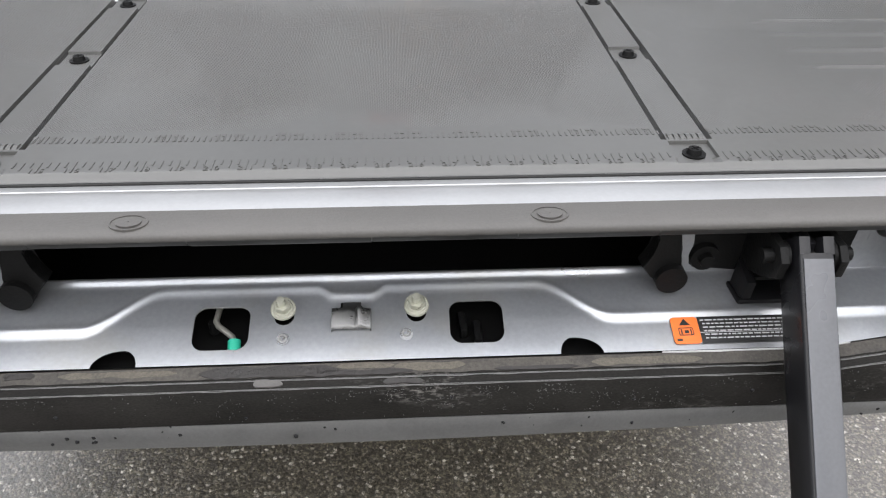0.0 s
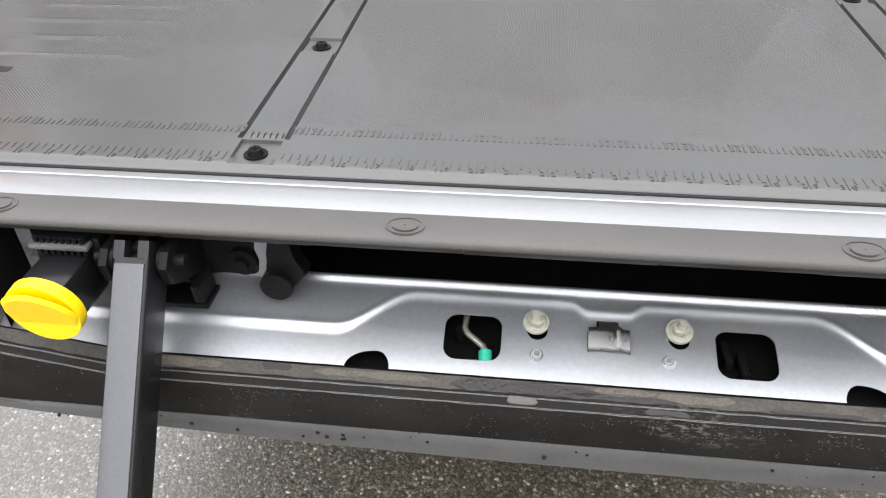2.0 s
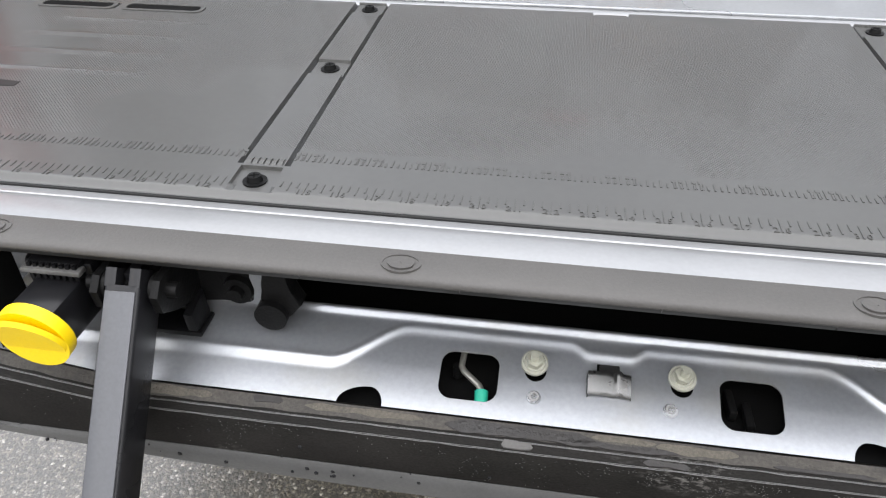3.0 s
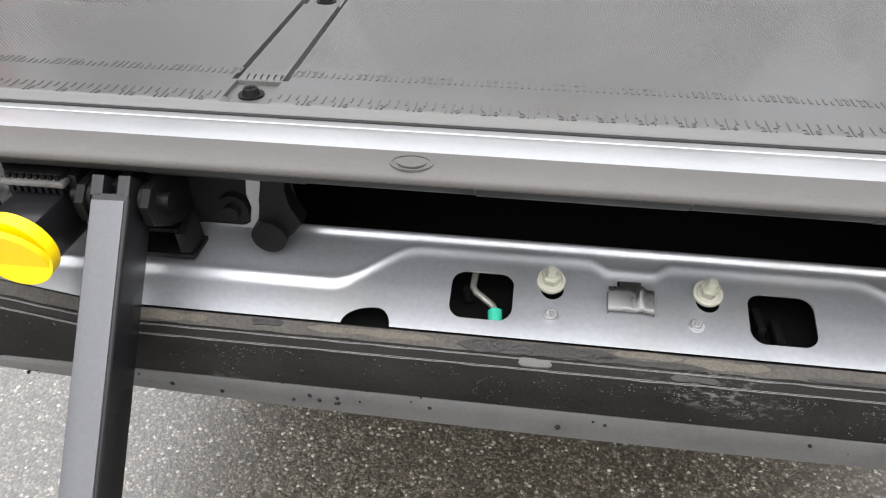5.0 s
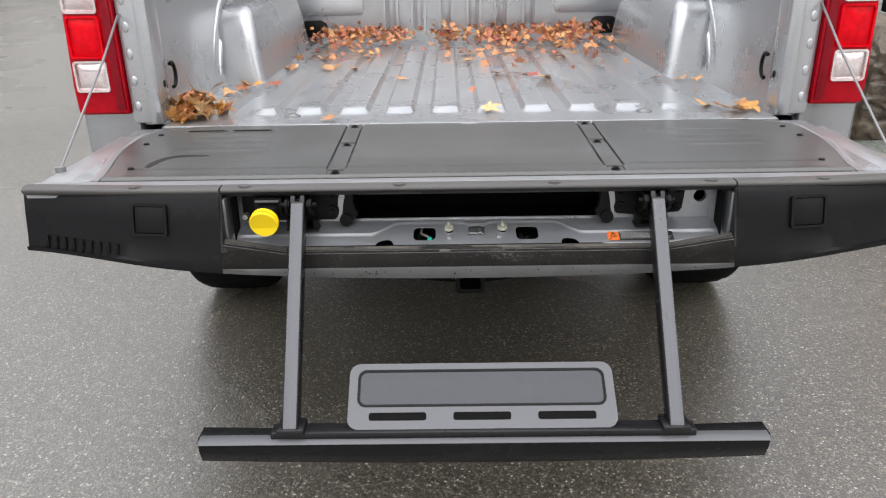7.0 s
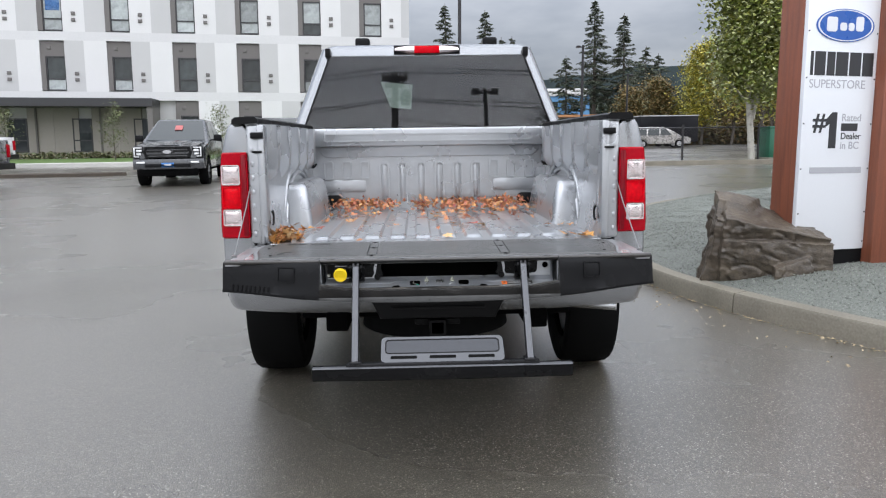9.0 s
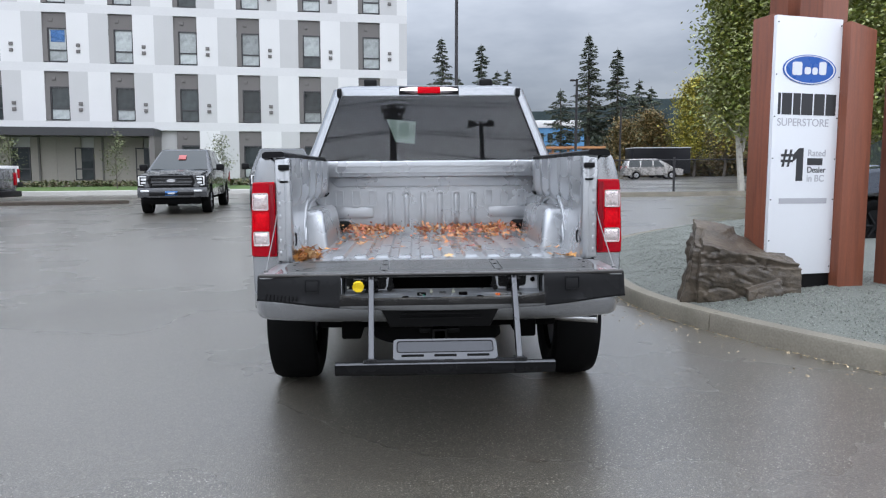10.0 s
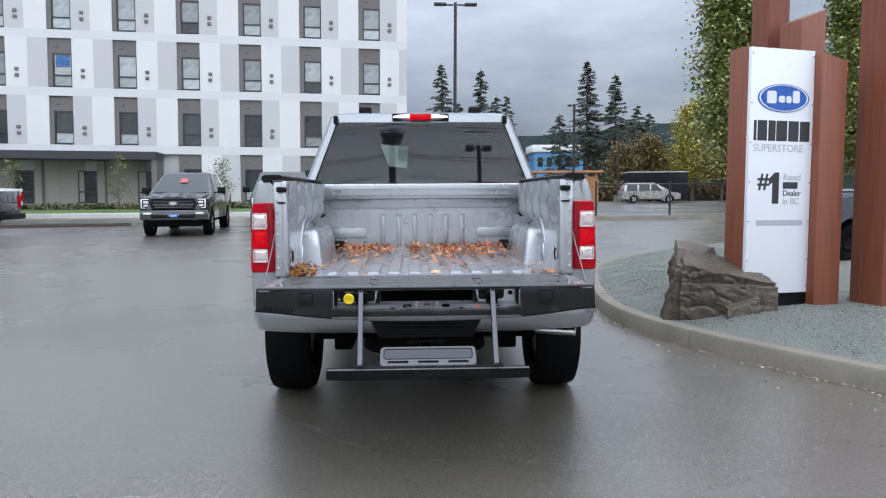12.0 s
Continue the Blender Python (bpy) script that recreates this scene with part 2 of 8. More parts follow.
def panel_grain_mat():
    """Moulded grey plastic with a fine diagonal weave."""
    m = mat("grained_plastic", (0.057, 0.057, 0.054), rough=0.38, spec=0.55, coat=0.16, var=0.10, scale=3, fine=160, stain=(0.075, 0.075, 0.072), stain_scale=5, stain_amount=0.3)
    n, l = m.node_tree.nodes, m.node_tree.links
    tc = n.new("ShaderNodeTexCoord")
    hs = []
    for ang in (45, -45):
        mp = n.new("ShaderNodeMapping")
        mp.inputs["Rotation"].default_value = (0, 0, radians(ang))
        wv = n.new("ShaderNodeTexWave")
        wv.inputs["Scale"].default_value = 150
        l.new(tc.outputs["Object"], mp.inputs[0])
        l.new(mp.outputs[0], wv.inputs["Vector"])
        hs.append(wv.outputs["Fac"])
    ad = n.new("ShaderNodeMath")
    ad.operation = "MULTIPLY"
    l.new(hs[0], ad.inputs[0])
    l.new(hs[1], ad.inputs[1])
    sp = n.new("ShaderNodeSeparateXYZ")
    l.new(tc.outputs["Object"], sp.inputs[0])
    gate = n.new("ShaderNodeMapRange")
    gate.inputs["From Min"].default_value, gate.inputs["From Max"].default_value = 0.101, 0.106
    l.new(sp.outputs["Y"], gate.inputs["Value"])
    mul = n.new("ShaderNodeMath")
    mul.operation = "MULTIPLY"
    pn = n.new("ShaderNodeTexNoise")
    pn.inputs["Scale"].default_value, pn.inputs["Detail"].default_value = 5, 2
    l.new(tc.outputs["Object"], pn.inputs["Vector"])
    pr = n.new("ShaderNodeMapRange")
    pr.inputs["From Min"].default_value, pr.inputs["From Max"].default_value = 0.42, 0.60
    l.new(pn.outputs["Fac"], pr.inputs["Value"])
    both = n.new("ShaderNodeMath")
    both.operation = "MULTIPLY"
    l.new(gate.outputs[0], both.inputs[0])
    l.new(pr.outputs[0], both.inputs[1])
    l.new(ad.outputs[0], mul.inputs[0])
    l.new(both.outputs[0], mul.inputs[1])
    tone = n.new("ShaderNodeMapRange")
    tone.inputs["To Min"].default_value, tone.inputs["To Max"].default_value = 0.95, 1.18
    l.new(mul.outputs[0], tone.inputs["Value"])
    shade = n.new("ShaderNodeVectorMath")
    shade.operation = "SCALE"
    old = n["Principled BSDF"].inputs["Base Color"].links[0].from_socket
    l.new(old, shade.inputs[0])
    l.new(tone.outputs[0], shade.inputs["Scale"])
    l.new(shade.outputs[0], n["Principled BSDF"].inputs["Base Color"])
    bp = n.new("ShaderNodeBump")
    bp.inputs["Strength"].default_value, bp.inputs["Distance"].default_value = 0.8, 0.0012
    l.new(mul.outputs[0], bp.inputs["Height"])
    l.new(bp.outputs[0], n["Principled BSDF"].inputs["Normal"])
    return m


M = dict(
    asphalt=asphalt_mat(),
    paint=mat("silver_paint", (0.275, 0.283, 0.293), rough=0.24, metal=0.75, var=0.05, scale=2, fine=700, coat=0.6, rough_var=0.03),
    paint_in=mat("bare_silver_paint", (0.38, 0.39, 0.402), rough=0.29, metal=0.65, var=0.10, scale=5, fine=250, coat=0.4, stain=(0.33, 0.34, 0.34), stain_scale=6, stain_amount=0.35),
    steel=mat("painted_steel", (0.32, 0.332, 0.348), rough=0.34, metal=0.75, var=0.10, scale=9, fine=300, stain=(0.29, 0.28, 0.245), stain_scale=16, stain_amount=0.4, coat=0.08),
    bright=mat("bright_edge", (0.28, 0.284, 0.288), rough=0.36, metal=0.5, var=0.06, scale=9, fine=300, coat=0.2, stain=(0.26, 0.26, 0.26), stain_scale=14, stain_amount=0.35),
    grain=panel_grain_mat(),
    plastic=mat("grey_plastic", (0.067, 0.064, 0.0605), rough=0.45, var=0.12, scale=12, fine=500, bump=0.25, spec=0.32, stain=(0.10, 0.095, 0.09), stain_scale=9, stain_amount=0.3),
    trim=mat("dark_trim", (0.008, 0.008, 0.0085), rough=0.26, var=0.2, scale=9, fine=600, bump=0.2, spec=0.09, stain=(0.035, 0.035, 0.034), stain_scale=40, stain_amount=0.3, patch=8),
    lip=mat("dusty_trim", (0.0095, 0.0088, 0.0080), rough=0.40, var=0.6, scale=30, fine=900, bump=0.1, spec=0.07, stain=(0.16, 0.152, 0.14), stain_scale=260, stain_amount=0.75, patch=11, stretch=(0.55, 1.5, 1.5)),
    mud=mat("dried_dirt", (0.045, 0.041, 0.035), rough=0.8, var=0.5, scale=45, fine=500, bump=0.6, stain=(0.018, 0.017, 0.016), stain_scale=28, stain_amount=0.8),
    tan_dirt=mat("tan_dirt", (0.078, 0.070, 0.056), rough=0.85, var=0.45, scale=60, fine=600, bump=0.8, stain=(0.05, 0.045, 0.038), stain_scale=60, stain_amount=0.6),
    grit=mat("pale_grit", (0.072, 0.070, 0.067), rough=0.8, var=0.3, scale=90, fine=600, vary=0.5, island=True),
    residue=mat("adhesive_residue", (0.008, 0.0064, 0.0052), rough=0.5, var=0.3, scale=40, fine=400, bump=0.6),
    black=mat("black_plastic", (0.005, 0.005, 0.0055), rough=0.42, var=0.2, scale=20, fine=400, bump=0.15, spec=0.14),
    lip_face=mat("pale_grey_trim", (0.064, 0.064, 0.063), rough=0.34, var=0.15, scale=18, fine=500, bump=0.12, spec=0.42, stain=(0.03, 0.03, 0.03), stain_scale=30, stain_amount=0.4),
    # black put in where openings are only dark inside
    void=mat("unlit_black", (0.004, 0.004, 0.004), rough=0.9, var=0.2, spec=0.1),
    bracket=mat("phosphated_steel", (0.0055, 0.0055, 0.0055), rough=0.40, metal=0.0, var=0.25, scale=40, fine=500, bump=0.3, spec=0.10),
    legm=mat("satin_black_tube", (0.008, 0.008, 0.009), rough=0.30, metal=0.0, var=0.12, scale=10, fine=400, coat=0.1, spec=0.25),
    treadf=mat("grey_tread_frame", (0.078, 0.080, 0.085), rough=0.36, metal=0.25, var=0.1, scale=12, fine=500),
    mat_rubber=mat("tread_rubber", (0.040, 0.042, 0.047), rough=0.42, var=0.15, scale=30, fine=900, bump=0.3, spec=0.35),
    yellow=mat("yellow_cap", (0.78, 0.54, 0.004), rough=0.5, var=0.05, scale=30, fine=500, bump=0.2),
    zinc=mat("zinc_plate", (0.42, 0.41, 0.37), rough=0.35, metal=0.8, var=0.12, scale=80, fine=900),
    chrome=mat("chrome", (0.75, 0.76, 0.77), rough=0.1, metal=1.0, var=0.05),
    washer_steel=mat("bare_washer", (0.20, 0.20, 0.20), rough=0.4, metal=0.5, var=0.15, scale=80, fine=700),
    washer=mat("cream_washer", (0.27, 0.27, 0.225), rough=0.55, var=0.08, scale=80, fine=700),
    green=mat("green_plug", (0.0, 0.26, 0.17), rough=0.45, var=0.06),
    orange=mat("orange_label", (0.62, 0.13, 0.02), rough=0.45, var=0.04),
    label_black=mat("black_label", (0.012, 0.012, 0.012), rough=0.35, var=0.1),
    label_white=mat("white_print", (0.40, 0.40, 0.40), rough=0.5, var=0.05),
    red_lens=mat("red_lens", (0.32, 0.0015, 0.008), rough=0.12, var=0.2, scale=18, fine=60, spec=0.12),
    red_strip=mat("dark_red_strip", (0.17, 0.0015, 0.007), rough=0.16, var=0.2, scale=18, fine=60, spec=0.2),
    red_deep=mat("deep_red_lens", (0.54, 0.002, 0.008), rough=0.15, var=0.3, scale=30, fine=70, spec=0.10),
    clear_lens=mat("clear_lens", (0.60, 0.53, 0.52), rough=0.20, metal=0.8, var=0.12, scale=24, fine=90, coat=0.8, stain=(0.50, 0.16, 0.15), stain_scale=14, stain_amount=0.55),
    glass=mat("tinted_glass", (0.30, 0.31, 0.315), rough=0.004, var=0.02, spec=0.12, rough_var=0.002, trans=1.0),
    glass_car=mat("car_glass", (0.024, 0.030, 0.030), rough=0.03, var=0.1, spec=0.46, rough_var=0.01),
    cabin=mat("unlit_cabin_black", (0.010, 0.010, 0.011), rough=0.8, var=0.3, scale=4, fine=60, spec=0.2),
    sheet=mat("pale_green_sheet", (0.28, 0.35, 0.30), rough=0.6, var=0.3, scale=6, fine=60),
    clip=mat("spring_steel", (0.12, 0.12, 0.118), rough=0.30, metal=0.85, var=0.1, scale=60, fine=500),
    rule=mat("moulded_marks", (0.066, 0.066, 0.063), rough=0.42, var=0.1, scale=12, fine=400, spec=0.35),
    path=mat("pale_concrete", (0.46, 0.45, 0.42), rough=0.75, var=0.15, scale=2, fine=40, bump=0.6, stain=(0.25, 0.24, 0.21), stain_scale=1.0, stain_amount=0.4),
    # grey of the painted lip highlights and of the latch bar
    worn=mat("highlight_and_bar_grey", (0.075, 0.074, 0.071), rough=0.4, var=0.35, scale=25, fine=300),
    nutm=mat("passivated_nut", (0.36, 0.36, 0.30), rough=0.34, metal=0.55, var=0.1, scale=90, fine=700),
    rivet=mat("bright_rivet", (0.50, 0.51, 0.52), rough=0.25, metal=0.8, var=0.1, scale=90, fine=700),
    # paler copy of the leg colour for its painted sheen
    leg_face=mat("satin_leg_sheen", (0.072, 0.074, 0.080), rough=0.32, metal=0.25, var=0.12, scale=10, fine=400),
    box_green=mat("green_cabinet_paint", (0.02, 0.13, 0.075), rough=0.45, var=0.12, scale=2, fine=30),
    # dark grey for painted shade at edges and groove, and for the recess trim
    skirt=mat("shade_and_trim_grey", (0.017, 0.017, 0.0165), rough=0.5, var=0.15, scale=15, fine=400, spec=0.2),
    band=mat("pale_band", (0.55, 0.546, 0.54), rough=0.6, var=0.06, scale=0.5, fine=12),
    tyre=mat("tyre_rubber", (0.004, 0.004, 0.004), rough=0.7, var=0.3, scale=20, fine=200, bump=0.5, spec=0.06),
    rim=mat("alloy_rim", (0.42, 0.42, 0.43), rough=0.3, metal=0.9, var=0.06),
    chassis=mat("chassis_black", (0.002, 0.002, 0.002), rough=0.8, var=0.3, scale=8, fine=80, spec=0.04),
    dark_paint=mat("charcoal_paint", (0.040, 0.042, 0.045), rough=0.25, metal=0.4, var=0.06, fine=500, coat=0.7),
    slate_paint=mat("slate_paint", (0.10, 0.10, 0.115), rough=0.25, metal=0.4, var=0.06, fine=500, coat=0.9),
    white_paint=mat("white_paint", (0.80, 0.80, 0.80), rough=0.25, var=0.03, coat=0.8),
    champagne=mat("champagne_paint", (0.40, 0.38, 0.36), rough=0.28, metal=0.5, var=0.05, coat=0.6),
    ink_paint=mat("ink_paint", (0.02, 0.03, 0.05), rough=0.2, metal=0.2, var=0.06, coat=0.9),
    plate_blue=mat("blue_plate", (0.03, 0.16, 0.45), rough=0.4, var=0.05),
    lamp_glass=mat("headlamp", (0.65, 0.66, 0.66), rough=0.12, metal=0.4, var=0.25, scale=20, coat=0.9),
    kerb=mat("concrete_kerb", (0.180, 0.162, 0.126), rough=0.75, var=0.3, scale=3, fine=60, bump=1.0, stain=(0.115, 0.105, 0.075), stain_scale=2, stain_amount=0.75, vary=0.10),
    gravel=mat("crushed_stone", (0.122, 0.130, 0.113), rough=0.8, var=0.6, scale=45, fine=160, bump=3),
    card_red=mat("red_card", (0.36, 0.09, 0.085), rough=0.5, var=0.2),
    chip=mat("stone_chip", (0.20, 0.212, 0.186), rough=0.7, var=0.2, scale=30, fine=200, vary=0.4, island=True),
    curtain=mat("blue_curtain", (0.035, 0.12, 0.30), rough=0.7, var=0.6, scale=5, fine=20, stain=(0.25, 0.30, 0.34), stain_scale=5, stain_amount=0.8),
    litter=mat("leaf_litter", (0.38, 0.30, 0.19), rough=0.7, var=0.3, scale=40, fine=200, vary=0.5, island=True),
    rock=mat("layered_rock", (0.066, 0.052, 0.038), rough=0.45, var=0.75, scale=8, fine=60, bump=3, stain=(0.17, 0.135, 0.095), stain_scale=3.5, stain_amount=0.6, stretch=(1, 1, 1.6)),
    timber=mat("stained_timber", (0.20, 0.062, 0.032), rough=0.5, var=0.25, scale=3, fine=40, bump=0.6, stretch=(9, 9, 0.6), stain=(0.09, 0.03, 0.018), stain_scale=2.5, stain_amount=0.6),
    sign_white=mat("white_sign_sheet", (0.68, 0.69, 0.71), rough=0.35, var=0.02, scale=2),
    sign_ink=mat("sign_black", (0.02, 0.02, 0.022), rough=0.4, var=0.1),
    sign_grey=mat("sign_grey", (0.36, 0.36, 0.38), rough=0.4, var=0.05),
    sign_blue=mat("emblem_blue", (0.015, 0.09, 0.36), rough=0.3, var=0.05),
    white_clad=mat("white_cladding", (0.60, 0.595, 0.585), rough=0.6, var=0.05, scale=0.6, fine=20),
    grey_clad=mat("light_grey_cladding", (0.45, 0.447, 0.44), rough=0.6, var=0.05, scale=0.6, fine=20),
    taupe=mat("taupe_cladding", (0.13, 0.12, 0.113), rough=0.65, var=0.08, scale=0.8, fine=20),
    beige=mat("beige_cladding", (0.30, 0.275, 0.245), rough=0.7, var=0.08, scale=0.5, fine=20, vary=0.08),
    frame_dark=mat("dark_window_frame", (0.025, 0.025, 0.027), rough=0.4, var=0.1),
    pane=mat("window_pane", (0.035, 0.042, 0.043), rough=0.04, var=0.4, scale=0.9, fine=3, spec=0.45, rough_var=0.01, vary=0.5),
    blind=mat("white_blind", (0.30, 0.325, 0.32), rough=0.3, var=0.25, scale=1.2, fine=8, coat=0.3, vary=0.4),
    grass=mat("lawn", (0.075, 0.13, 0.03), rough=0.85, var=0.35, scale=1.5, fine=30, bump=4),
    soil=mat("bark_mulch", (0.062, 0.050, 0.038), rough=0.9, var=0.4, scale=2, fine=25, bump=4),
    bark=mat("bark", (0.10, 0.085, 0.07), rough=0.9, var=0.35, scale=5, fine=40, bump=3, stretch=(3, 3, 0.6)),
    pale_bark=mat("pale_bark", (0.42, 0.40, 0.35), rough=0.85, var=0.25, scale=4, fine=30, bump=1, stain=(0.1, 0.09, 0.08), stain_scale=4, stain_amount=0.7),
    pole=mat("dark_pole", (0.03, 0.028, 0.03), rough=0.5, metal=0.3, var=0.1),
    hill=mat("far_forest", (0.045, 0.060, 0.062), rough=1.0, var=0.35, scale=0.05, fine=0.4, spec=0.0),
    fence_wood=mat("cedar_boards", (0.36, 0.17, 0.07), rough=0.7, var=0.2, scale=2, fine=20, vary=0.15),
    trailer=mat("black_trailer", (0.006, 0.006, 0.008), rough=0.4, var=0.1, spec=0.2),
    blue_clad=mat("blue_cladding", (0.07, 0.20, 0.36), rough=0.6, var=0.08, scale=0.5),
    needles=leaf_mat("fir_needles", [(0.034, 0.046, 0.030), (0.055, 0.070, 0.045), (0.095, 0.105, 0.068)], 0.9),
    poplar=leaf_mat("poplar_leaves", [(0.09, 0.125, 0.02), (0.15, 0.19, 0.035), (0.23, 0.26, 0.06), (0.42, 0.43, 0.24), (0.12, 0.15, 0.03), (0.32, 0.30, 0.06)], 0.5),
    yellow_leaf=leaf_mat("yellow_leaves", [(0.32, 0.28, 0.03), (0.46, 0.38, 0.05), (0.26, 0.25, 0.04), (0.17, 0.19, 0.04)], 0.6),
    brown_leaf=leaf_mat("autumn_leaves", [(0.14, 0.09, 0.035), (0.22, 0.14, 0.04), (0.10, 0.09, 0.03), (0.07, 0.075, 0.03)], 0.7),
    young_leaf=leaf_mat("young_tree_leaves", [(0.06, 0.08, 0.03), (0.11, 0.13, 0.05), (0.16, 0.16, 0.07)], 0.6),
    hedge=leaf_mat("hedge_leaves", [(0.05, 0.065, 0.022), (0.085, 0.10, 0.035), (0.13, 0.12, 0.06), (0.10, 0.07, 0.04)], 0.7),
    maple=leaf_mat("maple_leaves", [(0.55, 0.22, 0.06), (0.38, 0.09, 0.045), (0.56, 0.30, 0.12), (0.30, 0.05, 0.04), (0.56, 0.29, 0.09), (0.42, 0.13, 0.06), (0.22, 0.09, 0.05)], 0.45),
    gold_leaf=leaf_mat("golden_leaves", [(0.60, 0.30, 0.07), (0.48, 0.20, 0.06), (0.58, 0.36, 0.16), (0.36, 0.13, 0.05), (0.46, 0.28, 0.12)], 0.45),
)


# ---- mesh helpers ----
def mesh_of(name, bm, material, angle=38):
    me = bpy.data.meshes.new(name)
    bmesh.ops.recalc_face_normals(bm, faces=bm.faces)
    bm.to_mesh(me)
    bm.free()
    me.materials.append(material)
    me.shade_smooth()
    me.set_sharp_from_angle(angle=radians(angle))
    return me


def part(name, bm, material, parent, label="", angle=38):
    ob = new(name, mesh_of(name, bm, material, angle))
    ob.parent = parent
    if label:
        tagged(ob, label)
    return ob


def thing(name, label, category, at=(0, 0, 0), turn=0.0, group=""):
    ob = new(name)
    ob.empty_display_size = 0.2
    ob.matrix_basis = pose(*at, 0, 0, turn)
    return tagged(ob, label, category, group)


def solo(name, bm, material, label, category, kind="", group="", angle=38):
    ob = new(name, mesh_of(name, bm, material, angle))
    return tagged(ob, label, category, group, kind)


def B():
    return bmesh.new()


def box(bm, x0, x1, y0, y1, z0, z1, bevel=0.0, seg=2, m=None):
    g = bmesh.ops.create_cube(bm, size=1.0)["verts"]
    for v in g:
        v.co = Vector((x0 + (v.co.x + 0.5) * (x1 - x0), y0 + (v.co.y + 0.5) * (y1 - y0), z0 + (v.co.z + 0.5) * (z1 - z0)))
    if bevel:
        es = {e for v in g for e in v.link_edges}
        r = bmesh.ops.bevel(bm, geom=list(es), offset=bevel, segments=seg, affect="EDGES", profile=0.5)
        g = list({v for f in r["faces"] for v in f.verts} | {v for v in g if v.is_valid})
    if m:
        for v in g:
            v.co = m @ v.co
    return bm


def prism(bm, poly, axis, a0, a1, bevel=0.0):
    """A closed polygon swept along an axis: poly is in the two other axes, in their order x, y, z."""
    def put(p, a):
        return {"x": (a, p[0], p[1]), "y": (p[0], a, p[1]), "z": (p[0], p[1], a)}[axis]
    lo = [bm.verts.new(put(p, a0)) for p in poly]
    hi = [bm.verts.new(put(p, a1)) for p in poly]
    k = len(poly)
    fs = [bm.faces.new(lo[::-1]), bm.faces.new(hi)]
    fs += [bm.faces.new((lo[i], lo[(i + 1) % k], hi[(i + 1) % k], hi[i])) for i in range(k)]
    if bevel:
        es = list(fs[0].edges) + list(fs[1].edges)
        bmesh.ops.bevel(bm, geom=es, offset=bevel, segments=2, affect="EDGES", profile=0.5)
    return bm


def loft(bm, rings, caps=True, closed=True):
    vs = [[bm.verts.new(p) for p in r] for r in rings]
    k = len(vs[0])
    for a, b in zip(vs, vs[1:]):
        for i in range(k if closed else k - 1):
            bm.faces.new((a[i], a[(i + 1) % k], b[(i + 1) % k], b[i]))
    if caps:
        bm.faces.new(vs[0][::-1])
        bm.faces.new(vs[-1])
    return bm


def cyl(bm, p0, p1, r0, r1=None, n=16):
    r1 = r0 if r1 is None else r1
    p0, p1 = Vector(p0), Vector(p1)
    d = (p1 - p0).normalized()
    u = d.orthogonal().normalized()
    w = d.cross(u)
    ring = lambda p, r: [p + r * (math.cos(6.28318 * i / n) * u + math.sin(6.28318 * i / n) * w) for i in range(n)]
    return loft(bm, [ring(p0, r0), ring(p1, r1)])


def tube(bm, pts, r, n=8):
    pts = [Vector(p) for p in pts]
    rings = []
    u = None
    for i, p in enumerate(pts):
        d = (pts[min(i + 1, len(pts) - 1)] - pts[max(i - 1, 0)]).normalized()
        u = d.orthogonal().normalized() if u is None else (u - u.dot(d) * d).normalized()
        w = d.cross(u)
        rad = r(i / (len(pts) - 1)) if callable(r) else r
        rings.append([p + rad * (math.cos(6.28318 * k / n) * u + math.sin(6.28318 * k / n) * w) for k in range(n)])
    return loft(bm, rings)


def rrect(w, h, r, n=5, cx=0.0, cy=0.0):
    out = []
    for sx, sy, a0 in ((1, 1, 0), (-1, 1, 90), (-1, -1, 180), (1, -1, 270)):
        for i in range(n + 1):
            a = radians(a0 + 90 * i / n)
            out.append((cx + sx * (w / 2 - r) + r * math.cos(a), cy + sy * (h / 2 - r) + r * math.sin(a)))
    return out


def frame_ring(bm, outer, inner, axis, a0, a1):
    """A plate with a hole: the ring between two outlines of equal count, swept along an axis."""
    def put(p, a):
        return {"x": (a, p[0], p[1]), "y": (p[0], a, p[1]), "z": (p[0], p[1], a)}[axis]
    vs = [[bm.verts.new(put(p, a)) for p in loop] for loop, a in ((outer, a0), (inner, a0), (inner, a1), (outer, a1))]
    k = len(outer)
    for a, b in ((0, 1), (1, 2), (2, 3), (3, 0)):
        for i in range(k):
            j = (i + 1) % k
            bm.faces.new((vs[a][i], vs[a][j], vs[b][j], vs[b][i]))
    return bm


def grid(bm, xs, ys, fz, keep=None, snap=None):
    """A sheet over xs and ys at the height fz(x, y); snap moves points to the edge of a hole, keep says which faces stay."""
    pts = [[(snap(x, y) if snap else (x, y)) for y in ys] for x in xs]
    vs = [[bm.verts.new((p[0], p[1], fz(*p))) for p in row] for row in pts]
    for i in range(len(xs) - 1):
        for j in range(len(ys) - 1):
            q = (vs[i][j], vs[i + 1][j], vs[i + 1][j + 1], vs[i][j + 1])
            cx, cy = sum(v.co.x for v in q) / 4, sum(v.co.y for v in q) / 4
            if keep is None or keep(cx, cy):
                bm.faces.new(q)
    loose = [v for v in bm.verts if not v.link_faces]
    bmesh.ops.delete(bm, geom=loose, context="VERTS")
    return bm


def smooth01(a, b, x):
    t = min(1.0, max(0.0, (x - a) / (b - a)))
    return t * t * (3 - 2 * t)


def ground_z(x, y):
    return 0.02 * max(0.0, min(y, 25) - 12) + (0.038 - 0.021 * smooth01(3, 11, x)) * max(0.0, min(y, 50) - 25)


def skew(x, y):
    """The car park lies turned a little against the silver truck."""
    return x + 0.0303 * (y + 3.55)


def lerp(a, b, t):
    return a + (b - a) * t


